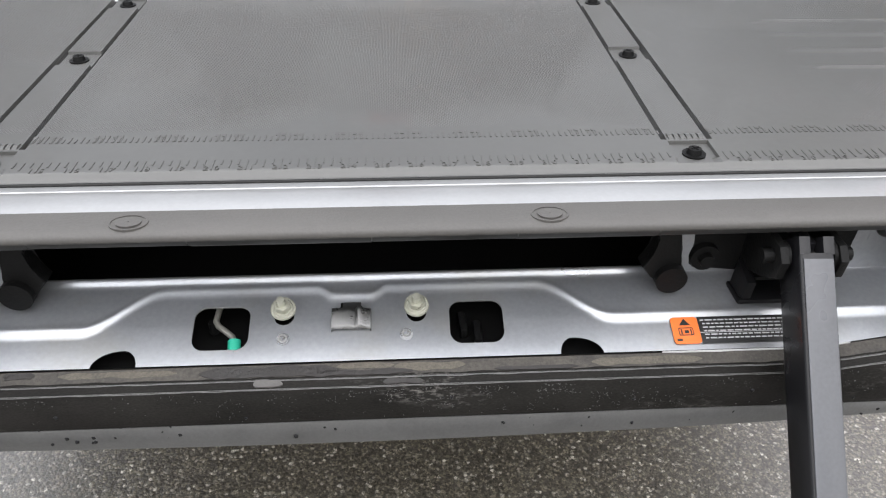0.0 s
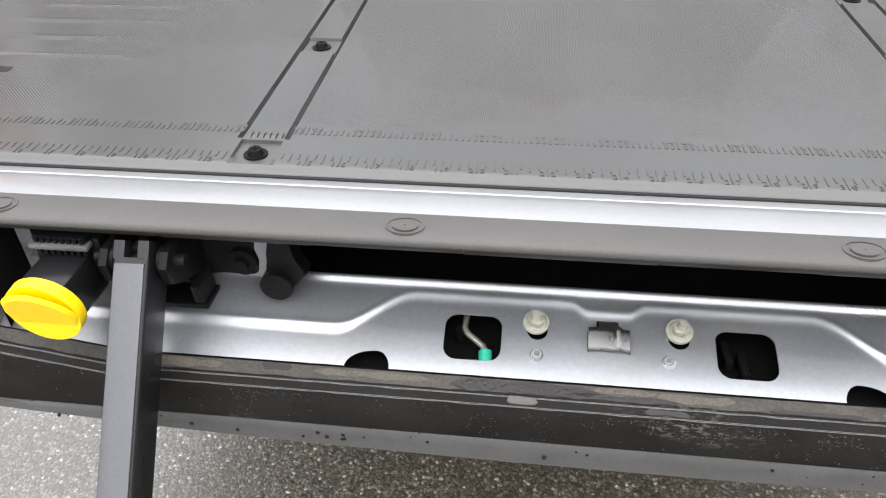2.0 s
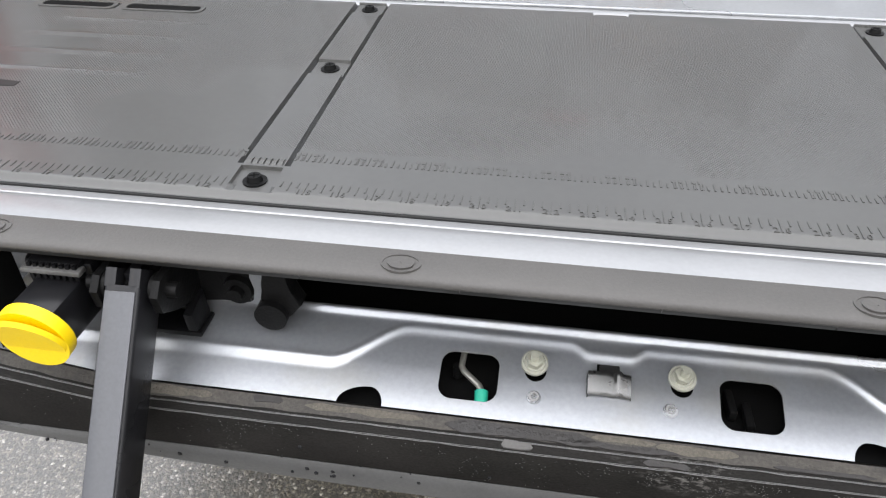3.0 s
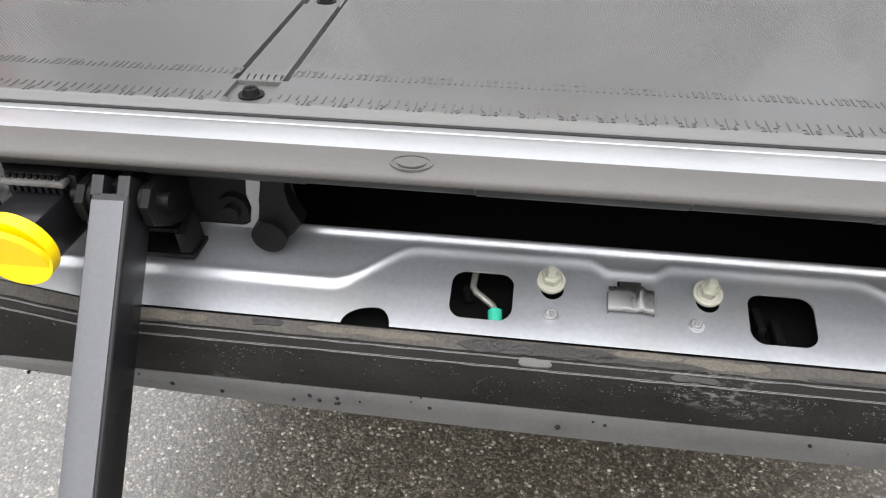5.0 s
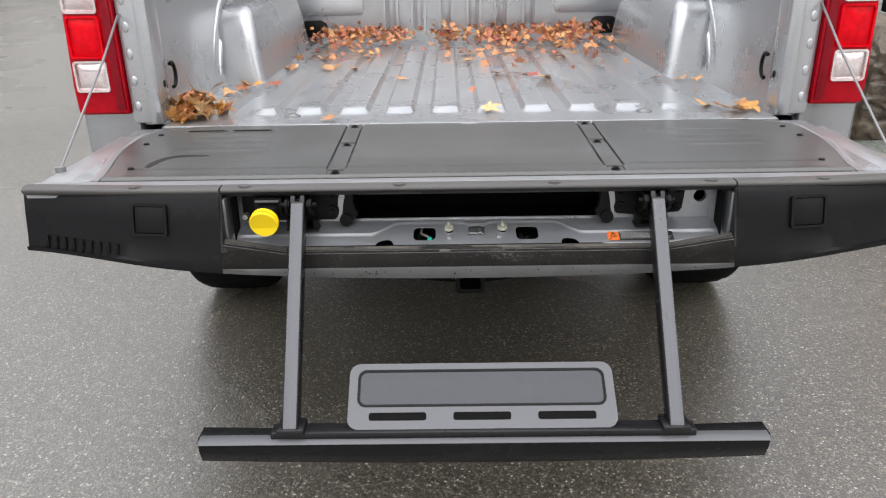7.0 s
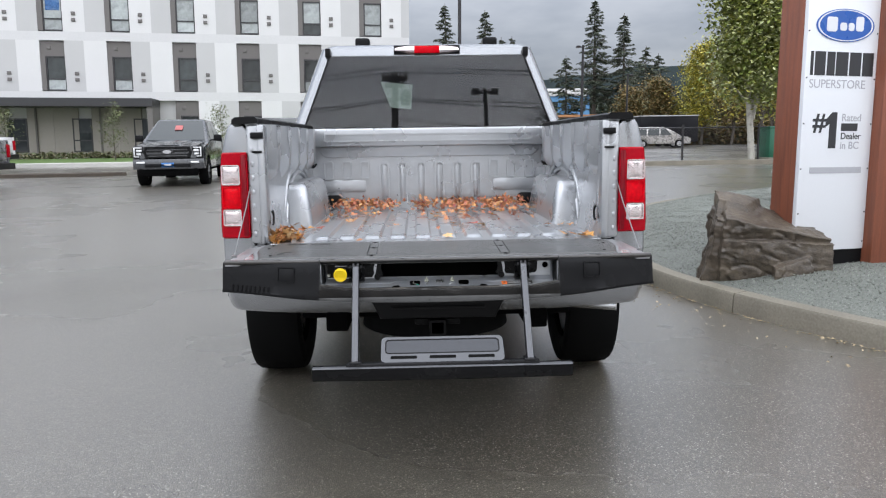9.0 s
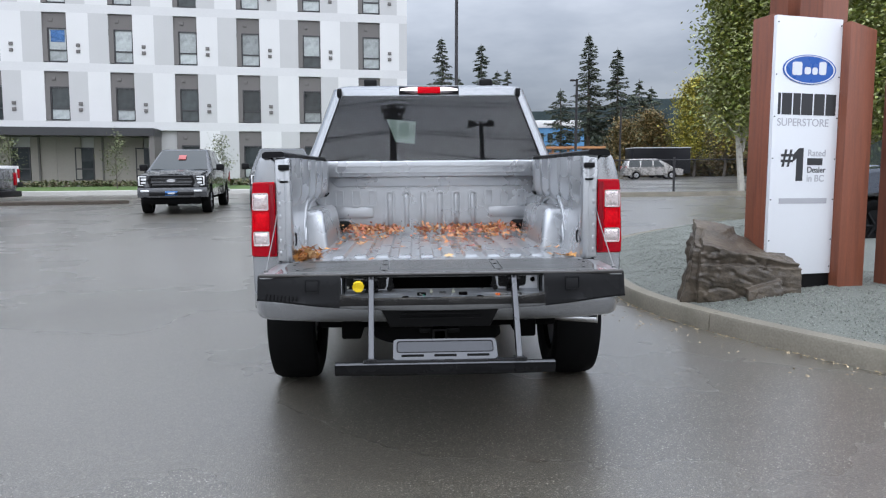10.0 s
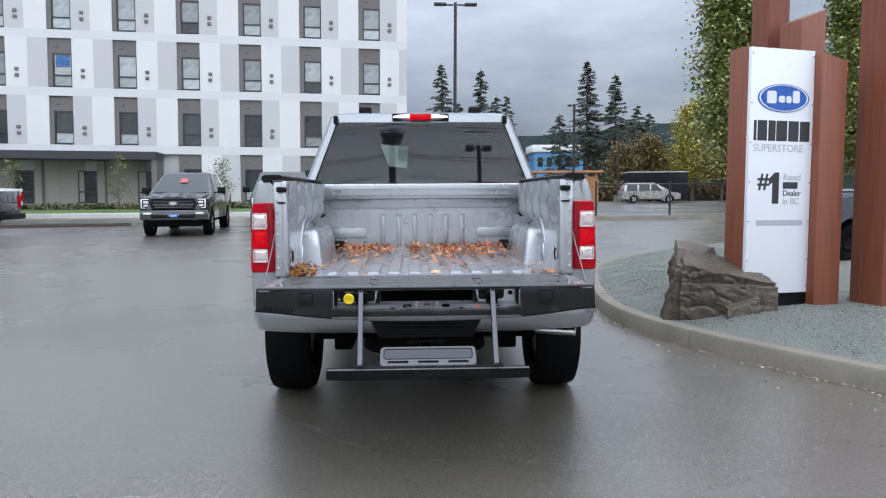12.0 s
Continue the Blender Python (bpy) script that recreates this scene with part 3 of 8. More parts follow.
def linspace(a, b, n):
    return [a + (b - a) * i / (n - 1) for i in range(n)]


def lettering(text, size, place, material, parent, name, extrude=0.002, align="LEFT", bold=0.0):
    """Flat letters in the x-z plane of their thing, facing -y."""
    cu = bpy.data.curves.new(name, "FONT")
    cu.body, cu.size, cu.extrude, cu.align_x, cu.offset = text, size, extrude, align, bold
    tmp = new("letters_tmp", cu)
    bpy.context.view_layer.update()
    me = bpy.data.meshes.new_from_object(tmp.evaluated_get(bpy.context.evaluated_depsgraph_get()))
    bpy.data.objects.remove(tmp)
    bpy.data.curves.remove(cu)
    me.transform(pose(*place, 90, 0, 0))
    me.materials.clear()
    me.materials.append(material)
    ob = new(name, me)
    ob.parent = parent
    return ob


# ---- ground ----
def build_ground():
    bm = B()
    xs = [-900, -400, -150, -80] + list(range(-50, 51, 5)) + [80, 150, 400, 900]
    ys = [-900, -300, -100, -50, -25, -10, 0, 6, 12, 14, 16, 18, 20, 22, 24, 25, 27, 30, 33, 36, 40, 44, 48, 50, 60, 90, 200, 500, 1500]
    grid(bm, xs, ys, ground_z)
    solo("ground", bm, M["asphalt"], "wet dark asphalt with pale stones showing", "ground", "structure")


build_ground()


# ---- vehicles ----
def wheel(parent, x, y, r=0.40, w=0.275, z=None, flip=1):
    z = r if z is None else z
    prof = [(0.62, -0.40), (0.70, -0.47), (0.86, -0.50), (0.955, -0.46), (0.99, -0.38), (1.0, -0.2), (1.0, 0.2), (0.99, 0.38), (0.955, 0.46), (0.86, 0.50), (0.70, 0.47), (0.62, 0.40)]
    bm = B()
    n = 56
    rings = []
    for k in range(n):
        a = 6.28318 * k / n
        ring = []
        for rad, off in prof:
            rr_ = r * rad * (0.985 if (k % 2 and rad > 0.97) else 1.0)
            ring.append((x + off * w, y + rr_ * math.cos(a), z + rr_ * math.sin(a)))
        rings.append(ring)
    loft(bm, rings + [rings[0]], caps=False, closed=False)
    bmesh.ops.remove_doubles(bm, verts=bm.verts, dist=1e-5)
    ty = part("wheel", bm, M["tyre"], parent, "black rubber tyre with block tread")
    bm = B()
    cyl(bm, (x - 0.3 * w, y, z), (x + 0.3 * w, y, z), r * 0.63, n=32)
    for k in range(6):
        a = 6.28318 * k / 6
        c, s = math.cos(a), math.sin(a)
        tube(bm, [(x + flip * w * 0.36, y + 0.08 * r * c, z + 0.08 * r * s), (x + flip * w * 0.34, y + 0.58 * r * c, z + 0.58 * r * s)], 0.07 * r, 6)
    cyl(bm, (x + flip * w * 0.3, y, z), (x + flip * w * 0.42, y, z), r * 0.16, n=16)
    part("rim", bm, M["rim"], ty, "six-spoke alloy rim")


def quad_patch(bm, c, lift, nu=8, nv=4, inset=0.0):
    """A thin pane over four corners (bottom left, bottom right, top right, top left), standing proud by lift along their normal."""
    c = [Vector(p) for p in c]
    nrm = (c[1] - c[0]).cross(c[3] - c[0]).normalized()
    pt = lambda u, v: lerp(lerp(c[0], c[1], u), lerp(c[3], c[2], u), v)
    us, vs_ = linspace(inset, 1 - inset, nu), linspace(inset, 1 - inset, nv)
    top = [[bm.verts.new(pt(u, v) + nrm * lift) for v in vs_] for u in us]
    low = [[bm.verts.new(pt(u, v) - nrm * 0.004) for v in vs_] for u in us]
    for i in range(nu - 1):
        for j in range(nv - 1):
            bm.faces.new((top[i][j], top[i + 1][j], top[i + 1][j + 1], top[i][j + 1]))
            bm.faces.new((low[i][j], low[i][j + 1], low[i + 1][j + 1], low[i + 1][j]))
    rim_t = [top[i][0] for i in range(nu)] + [top[-1][j] for j in range(1, nv)] + [top[i][-1] for i in range(nu - 2, -1, -1)] + [top[0][j] for j in range(nv - 2, 0, -1)]
    rim_l = [low[i][0] for i in range(nu)] + [low[-1][j] for j in range(1, nv)] + [low[i][-1] for i in range(nu - 2, -1, -1)] + [low[0][j] for j in range(nv - 2, 0, -1)]
    for i in range(len(rim_t)):
        j = (i + 1) % len(rim_t)
        bm.faces.new((rim_t[i], rim_l[i], rim_l[j], rim_t[j]))
    return bm


def cab_point(side, t, z):
    """A point on the glasshouse: side +-1 (right or left), t from the rear to the front, z the height."""
    k = (z - 1.28) / (1.93 - 1.28)
    y0, y1 = lerp(1.72, 1.87, k), lerp(4.55, 3.45, k)
    return Vector((side * lerp(0.955, 0.715, k), lerp(y0, y1, t), z))


def side_poly(y0, y1, arches, z_low, z_top):
    """Outline of a body side in y and z with round wheel arches."""
    pts = [(y0, z_top(y0)), (y0, z_low)]
    for yc, r in arches:
        h = math.sqrt(max(0.0, r * r - (z_low - 0.42) ** 2))
        a0 = math.atan2(z_low - 0.42, -h) % 6.283185
        a1 = math.atan2(z_low - 0.42, h)
        for i in range(13):
            a = lerp(a0, a1, i / 12)
            pts.append((yc + r * math.cos(a), 0.42 + r * math.sin(a)))
    pts += [(y1, z_low)]
    pts += [(y, z_top(y)) for y in linspace(y1, y0, 14)[:-1]]
    return pts


def pickup_front(truck, paint, glass, y0, detail=True):
    """Cab, bonnet and nose of a crew-cab pickup; y0 is where its tail would be."""
    m = Matrix.Translation((0, y0, 0))
    def done(name, bm, material, parent=None, label=""):
        bm.transform(m)
        return part(name, bm, material, parent or truck, label)
    hood = lambda y: 1.27 if y < 4.3 else lerp(1.27, 1.10, smooth01(4.3, 5.85, y))
    bm = B()
    for s in (-1, 1):
        poly = side_poly(1.78, 5.72, [(4.90, 0.50)], 0.50, hood)
        prism(bm, poly, "x", s * 0.80, s * 0.972, bevel=0.02)
    box(bm, -0.81, 0.81, 1.78, 4.4, 0.55, 1.265)
    rings = []
    for y, w, z in ((4.15, 0.90, 1.275), (4.5, 0.90, 1.285), (5.0, 0.88, 1.265), (5.5, 0.84, 1.21), (5.78, 0.78, 1.13), (5.82, 0.76, 0.80)):
        rings.append([(-w, y, z - 0.12), (-w * 0.98, y, z - 0.02), (-w * 0.82, y, z + 0.012), (-w * 0.45, y, z + 0.012), (0, y, z + 0.022), (w * 0.45, y, z + 0.012), (w * 0.82, y, z + 0.012), (w * 0.98, y, z - 0.02), (w, y, z - 0.12)])
    loft(bm, rings, caps=False, closed=False)
    rings = []
    for y, w, z in ((4.45, 0.40, 1.290), (4.6, 0.44, 1.318), (5.1, 0.42, 1.298), (5.5, 0.36, 1.245), (5.76, 0.30, 1.165)):
        rings.append([(-w - 0.06, y, z - 0.03), (-w, y, z), (0, y, z + 0.008), (w, y, z), (w + 0.06, y, z - 0.03)])
    loft(bm, rings, caps=False, closed=False)
    body = done("cab_body", bm, paint)
    bm = B()
    rings = []
    for z in (1.25, 1.45, 1.70, 1.88, 1.93):
        k = (z - 1.28) / 0.65
        y_a, y_b, w = lerp(1.72, 1.87, k), lerp(4.55, 3.45, k), lerp(0.955, 0.715, k)
        r = 0.07
        rings.append([(p[0], p[1], z) for p in rrect(2 * w, y_b - y_a, r, 5, 0, (y_a + y_b) / 2)])
    for z, dw in ((1.955, 0.05), (1.972, 0.16), (1.978, 0.4)):
        rings.append([(p[0], p[1], z) for p in rrect(2 * (0.715 - dw), 1.58 - 2 * dw, 0.07, 5, 0, 2.66)])
    loft(bm, rings)
    done("roof", bm, paint)
    for s in (-1, 1):
        for t0, t1, nm in ((0.12, 0.46, "rear_door_window"), (0.50, 0.86, "front_door_window")):
            a, b_, c, d = (cab_point(s, t0, 1.34), cab_point(s, t1, 1.34), cab_point(s, lerp(t0, 0.5, 0.03) if t0 < 0.5 else t0, 1.87), cab_point(s, min(t1, 0.86), 1.87))
            cs = [a, b_, d, c] if s > 0 else [b_, a, c, d]
            done(nm, quad_patch(B(), cs, 0.006), glass)
    ws = [Vector((0.84, 4.50, 1.31)), Vector((-0.84, 4.50, 1.31)), Vector((-0.66, 3.50, 1.905)), Vector((0.66, 3.50, 1.905))]
    done("windscreen", quad_patch(B(), ws, 0.012, 12, 6), glass)
    if detail:
        bm = B()
        outline = [(-0.60, 0.82), (-0.66, 0.98), (-0.60, 1.13), (0.60, 1.13), (0.66, 0.98), (0.60, 0.82)]
        frame_ring(bm, outline, [(x * 0.90, 0.975 + (z - 0.975) * 0.74) for x, z in outline], "y", 5.78, 5.875)
        g = done("grille", bm, M["black"], label="black grille with two bars")
        bm = B()
        box(bm, -0.58, 0.58, 5.77, 5.80, 0.84, 1.11)
        box(bm, -0.56, 0.56, 5.82, 5.872, 1.015, 1.055, 0.012)
        box(bm, -0.56, 0.56, 5.82, 5.872, 0.905, 0.945, 0.012)
        box(bm, -0.16, -0.13, 5.82, 5.870, 0.92, 1.04, 0.008)
        box(bm, 0.13, 0.16, 5.82, 5.870, 0.92, 1.04, 0.008)
        done("grille_bar", bm, M["frame_dark"], g)
        bm = B()
        for i in range(9):
            box(bm, -0.56, 0.56, 5.80, 5.812, 0.855 + 0.029 * i, 0.862 + 0.029 * i)
        done("grille_mesh", bm, M["chassis"], g)
        bm = B()
        cyl(bm, (0, 5.85, 0.985), (0, 5.895, 0.985), 0.5, n=32)
        for v in bm.verts:
            v.co.x *= 0.24
            v.co.z = 0.985 + (v.co.z - 0.985) * 0.10
        done("emblem", bm, M["rim"], g, "plain oval emblem")
        for s in (-1, 1):
            bm = B()
            box(bm, *sorted((s * 0.655, s * 0.945)), 5.58, 5.80, 0.80, 1.15, 0.03)
            hl = done("headlight", bm, M["black"])
            bm = B()
            box(bm, *sorted((s * 0.880, s * 0.925)), 5.76, 5.815, 0.84, 1.12, 0.012)
            box(bm, *sorted((s * 0.690, s * 0.890)), 5.78, 5.815, 1.085, 1.12, 0.010)
            box(bm, *sorted((s * 0.780, s * 0.890)), 5.78, 5.815, 0.84, 0.87, 0.010)
            box(bm, *sorted((s * 0.700, s * 0.850)), 5.78, 5.812, 0.985, 1.055, 0.012)
            box(bm, *sorted((s * 0.720, s * 0.850)), 5.78, 5.812, 0.895, 0.955, 0.012)
            done("lens", bm, M["lamp_glass"], hl)
            bm = B()
            box(bm, *sorted((s * 0.62, s * 0.86)), 5.85, 5.885, 0.66, 0.72, 0.015)
            done("fog_light", bm, M["lamp_glass"])
    for s in (-1, 1):
        bm = B()
        box(bm, *sorted((s * 1.03, s * 1.27)), 3.96, 4.08, 1.28, 1.48, 0.035)
        box(bm, *sorted((s * 0.93, s * 1.06)), 3.98, 4.05, 1.30, 1.34, 0.01)
        done("wing_mirror", bm, M["black"])
    bm = B()
    rings = []
    for x in linspace(-0.97, 0.97, 17):
        f = 5.90 - 0.14 * abs(x / 0.97) ** 3
        rings.append([(x, f - 0.3, 0.50), (x, f - 0.02, 0.50), (x, f, 0.56), (x, f, 0.70), (x, f - 0.03, 0.78), (x, f - 0.3, 0.80)])
    loft(bm, rings)
    fb = done("front_bumper", bm, paint)
    done("bumper_intake", box(B(), -0.62, 0.62, 5.86, 5.915, 0.555, 0.655, 0.015), M["black"], fb)
    bm = B()
    # nose dam reaches low to block light from under the body
    box(bm, -0.8, 0.8, 5.70, 5.84, 0.30, 0.52, 0.03)
    box(bm, -0.70, 0.70, 1.2, 5.5, 0.38, 0.60)
    done("underbody", bm, M["chassis"])
    for s in (-1, 1):
        wheel(truck, s * 0.86, y0 + 4.90, flip=s)


def parked_pickup(name, label, paint, at, turn, plate=False, tag=True):
    """A whole crew-cab pickup with its tailgate shut."""
    t = thing(name, label, "pickup truck", at, turn)
    pickup_front(t, paint, M["glass_car"], 0.0)
    bm = B()
    for s in (-1, 1):
        prism(bm, side_poly(0.02, 1.77, [(1.17, 0.50)], 0.55, lambda y: 1.40), "x", s * 0.80, s * 0.972, bevel=0.02)
    box(bm, -0.80, 0.80, 0.02, 1.77, 0.80, 0.88)
    box(bm, -0.80, 0.80, 1.70, 1.77, 0.86, 1.40)
    part("bed", bm, paint, t)
    part("tailgate", box(B(), -0.79, 0.79, 0.0, 0.08, 0.82, 1.40, 0.02), paint, t)
    for s in (-1, 1):
        part("tail_light", box(B(), *sorted((s * 0.80, s * 0.978)), -0.012, 0.16, 0.90, 1.28, 0.02), M["red_lens"], t)
        wheel(t, s * 0.86, 1.17, flip=s)
    bm = B()
    box(bm, -0.95, 0.95, -0.14, 0.05, 0.56, 0.74, 0.03)
    part("rear_bumper", bm, M["black"], t)
    if plate:
        p = part("plate", box(B(), -0.17, 0.17, 5.90, 5.915, 0.56, 0.68, 0.004), M["plate_blue"], t, "blue display plate with plain bars")
        part("plate_bars", box(B(), -0.10, 0.10, 5.914, 5.918, 0.60, 0.645, 0.0), M["label_white"], p)
        part("price_card", quad_patch(B(), [(0.10, 4.02, 1.62), (-0.12, 4.02, 1.62), (-0.12, 3.82, 1.75), (0.10, 3.82, 1.75)], 0.022), M["card_red"], t, "red card behind the windscreen")
    return t


# ---- the silver pickup with its tailgate down ----
truck = thing("pickup_truck", "silver crew-cab pickup truck with lowered tailgate and hanging step", "pickup truck")
Y0 = 0.53          # rear end of the bed
TG_Z = 0.872       # upper face of the lowered tailgate

# tailgate shell, open towards the rear
bm = B()
box(bm, -0.785, 0.785, 0.004, 0.468, 0.852, 0.864, 0.004)
box(bm, -0.785, 0.785, 0.02, 0.468, 0.742, 0.752, 0.003)
box(bm, -0.785, 0.785, 0.456, 0.470, 0.752, 0.852)
box(bm, -0.785, -0.773, 0.004, 0.456, 0.752, 0.852)
box(bm, 0.773, 0.785, 0.004, 0.456, 0.752, 0.852)
tailgate = part("tailgate", bm, M["paint_in"], truck, "lowered silver tailgate with grey plastic work surface")


def plate_half(y):
    return lerp(0.690, 0.738, smooth01(0.02, 0.30, y)) - 0.09 * smooth01(0.36, 0.456, y) ** 2


PADS = [(0.2586, 0.056), (0.2624, 0.262), (0.2655, 0.432)]


def plate_z(x, y):
    a = abs(x)
    z = TG_Z
    sx = lerp(0.2585, 0.2655, (y - 0.05) / 0.38)
    if y > 0.076:
        d = abs(a - sx)
        if 0.0159 < d < 0.0201:
            z -= 0.012
    for px, py in PADS:
        dx, dy = abs(a - sx), abs(y - py)
        if dx < 0.0158 and dy < 0.017:
            z -= 0.0028
    if (-0.642 < x < -0.555 or -0.54 < x < -0.45) and abs(y - 0.40) < 0.008:
        z -= 0.012
    for i in range(4):
        if 0.42 < a < 0.60 and abs(y - (0.22 + 0.045 * i)) < 0.0032:
            z += 0.0014
    if abs(x) < 0.018 and y > 0.442:
        z -= 0.006
    if y < 0.0405:
        z -= 0.0050 * (1 - smooth01(0.0335, 0.0405, y))
    edge = min(plate_half(y) - a, 0.456 - y)
    if edge < 0.006:
        z -= 0.007 * (1 - max(0.0, edge) / 0.006)
    return z


xs = set()
for v in linspace(0.0, 0.74, 75):
    xs |= {round(v, 4)}
for c in (0.016, 0.0185, 0.45, 0.642, 0.73, 0.734, 0.738):
    xs |= {round(c - 0.0006, 4), round(c + 0.0006, 4)}
for d_ in (0.0157, 0.0160, 0.0200, 0.0203, 0.008, 0.0):
    xs |= {round(0.2585 - d_, 4), round(0.2585 + d_, 4)}
xs = sorted(xs | {-v for v in xs})
ys = sorted(set(linspace(0.0330, 0.0410, 9)) | set(linspace(0.0425, 0.456, 108)) | {0.450, 0.453, 0.0757, 0.0763} | {round(py + k, 4) for _, py in PADS for k in (-0.0173, -0.0167, 0.0167, 0.0173)})


def plate_snap(x, y):
    h = plate_half(y)
    if 0.2 < abs(x) < 0.33:
        k = min(1.0, (abs(x) - 0.2) / 0.035, (0.33 - abs(x)) / 0.035)
        return (x + math.copysign(k * 0.007 * (y - 0.05) / 0.38, x), y)
    if abs(x) > 0.64:
        return (math.copysign(0.64 + (abs(x) - 0.64) * (h - 0.64) / 0.0986, x), y)
    return (x, y)


bm = B()
grid(bm, xs, ys, plate_z, snap=plate_snap)
top_plate = part("work_surface", bm, M["grain"], tailgate, "grey moulded plastic work surface with grained panels and screws", angle=25)

# strip painted dark for the shade below the edge of the work surface, and the ribbed stops behind the front screws
part("front_skirt", box(B(), -0.690, 0.690, 0.0312, 0.0336, 0.856, 0.8668, 0.0008), M["skirt"], top_plate, "strip darkened as shade under the work surface edge")
for s in (-1, 1):
    for i in range(6):
        x = s * 0.2588 + 0.0048 * (i - 2.5)
        part("stop_rib", prism(B(), [(0.0805 + 0.0085 * math.cos(t), TG_Z - 0.0060 + 0.0075 * math.sin(t)) for t in linspace(0, 3.1416, 9)], "x", x - 0.0017, x + 0.0017), M["rule"], top_plate)
# raised ruler marks and figures along the rear of the work surface
bm = B()
on_pad = lambda x: abs(abs(x) - 0.2585) < 0.018
for i in range(-150, 151):
    x = -0.0015 + 0.00455 * i
    k = i % 10
    if abs(x) > 0.655 or on_pad(x):
        continue
    tall = 0.0115 if k == 0 else (0.0090 if k % 2 == 0 else 0.0060)
    box(bm, x - 0.0007, x + 0.0007, 0.0845, 0.0845 + tall, TG_Z, TG_Z + 0.0005)
    if k in (1, 2, 8, 9):
        box(bm, x - 0.0016, x + 0.0016, 0.0925, 0.0960, TG_Z, TG_Z + 0.0004)
        box(bm, x + 0.0010, x + 0.0018, 0.0850, 0.0930, TG_Z, TG_Z + 0.0004)
for i in range(-110, 111):
    x = -0.0240 + 0.006075 * i
    if abs(x) > 0.655 or on_pad(x):
        continue
    y0 = (0.0395, 0.0470, 0.0430, 0.0470)[i % 4]
    box(bm, x - 0.0006, x + 0.0006, y0, 0.0540, TG_Z, TG_Z + 0.0005)
tagged(part("ruler_scale", bm, M["rule"], top_plate), kind="stuff")
bm = B()
for i in range(1, 49):
    x = -0.0240 + 0.0243 * (i - 23)
    if on_pad(x) or abs(x) > 0.64:
        continue
    text = str(i)
    for ch, dx in zip(text, (-0.0058, 0.0018) if len(text) == 2 else (0.0018,)):
        cu = bpy.data.curves.new("figure", "FONT")
        cu.body, cu.size, cu.extrude, cu.resolution_u = ch, 0.0080, 0.0005, 2
        tmp = new("figure_tmp", cu)
        bpy.context.view_layer.update()
        me = bpy.data.meshes.new_from_object(tmp.evaluated_get(bpy.context.evaluated_depsgraph_get()))
        me.transform(Matrix.Translation((x + dx, 0.0395, TG_Z + 0.0001)))
        bm.from_mesh(me)
        bpy.data.objects.remove(tmp)
        bpy.data.curves.remove(cu)
        bpy.data.meshes.remove(me)
tagged(part("ruler_numbering", bm, M["rule"], top_plate), kind="stuff")

for s in (-1, 1):
    for px, py in PADS:
        bm = B()
        zc = TG_Z - 0.0028
        cyl(bm, (s * px, py, zc - 0.001), (s * px, py, zc + 0.0012), 0.0088, n=24)
        cyl(bm, (s * px, py, zc + 0.001), (s * px, py, zc + 0.0052), 0.0060, 0.0048, n=24)
        scr = part("screw", bm, M["bracket"], top_plate, "dark pan-head screw with washer")
        # raised black cross paints the shade of the driver recess
        bm = B()
        for a in (20, 110):
            box(bm, -0.0034, 0.0034, -0.0006, 0.0006, 0, 0.0004, m=Matrix.Translation((s * px, py, zc + 0.0051)) @ pose(0, 0, 0, 0, 0, a))
        part("screw_recess", bm, M["void"], scr)
for s in (-1, 1):
    for x, y in ((0.651, 0.091), (0.694, 0.284), (0.692, 0.367)):
        bm = B()
        cyl(bm, (s * x, y, TG_Z - 0.001), (s * x, y, TG_Z + 0.003), 0.007, 0.005, n=16)
        part("screw", bm, M["bracket"], top_plate)
for x0, x1 in ((-0.641, -0.556), (-0.539, -0.451)):
    # black plug painted in for the dark inside of the slot
    part("slot", prism(B(), rrect(x1 - x0, 0.017, 0.006, 4, (x0 + x1) / 2, 0.40), "z", TG_Z - 0.010, TG_Z + 0.0004), M["void"], top_plate)
    part("slot_rim", frame_ring(B(), rrect(x1 - x0 + 0.008, 0.025, 0.009, 4, (x0 + x1) / 2, 0.40), rrect(x1 - x0 - 0.001, 0.016, 0.006, 4, (x0 + x1) / 2, 0.40), "z", TG_Z - 0.006, TG_Z + 0.0012), M["rule"], top_plate)
bm = B()
box(bm, -0.018, 0.018, 0.442, 0.452, TG_Z - 0.006, TG_Z - 0.002, 0.002)
part("centre_tab", bm, M["plastic"], top_plate)

# dark ribbon laid flush for the shade of a curved groove in one end of the work surface
bm = B()
path = [(-0.624, 0.100), (-0.623, 0.124), (-0.619, 0.147), (-0.610, 0.168), (-0.594, 0.180), (-0.572, 0.184), (-0.530, 0.184)]
rings = []
for k, (x, y) in enumerate(path):
    a, b = path[max(0, k - 1)], path[min(len(path) - 1, k + 1)]
    d = Vector((b[0] - a[0], b[1] - a[1])).normalized()
    w = 0.0085 if 0 < k < len(path) - 1 else 0.005
    rings.append([(x - d.y * w, y + d.x * w, TG_Z + 0.0004), (x + d.y * w, y - d.x * w, TG_Z + 0.0004), (x + d.y * w, y - d.x * w, TG_Z - 0.002), (x - d.y * w, y + d.x * w, TG_Z - 0.002)])
part("curved_groove", loft(bm, rings), M["skirt"], top_plate, "dark ribbon painting the shade of a curved groove")
# bright rim that frames the work surface at its sides and back
bm = B()
outline = [(-plate_half(y) - 0.001, y) for y in linspace(0.032, 0.440, 40)] + [(-plate_half(0.450) + 0.012, 0.455), (-0.610, 0.4575)]
outline = outline + [(-x, y) for x, y in outline[::-1]]
rings = []
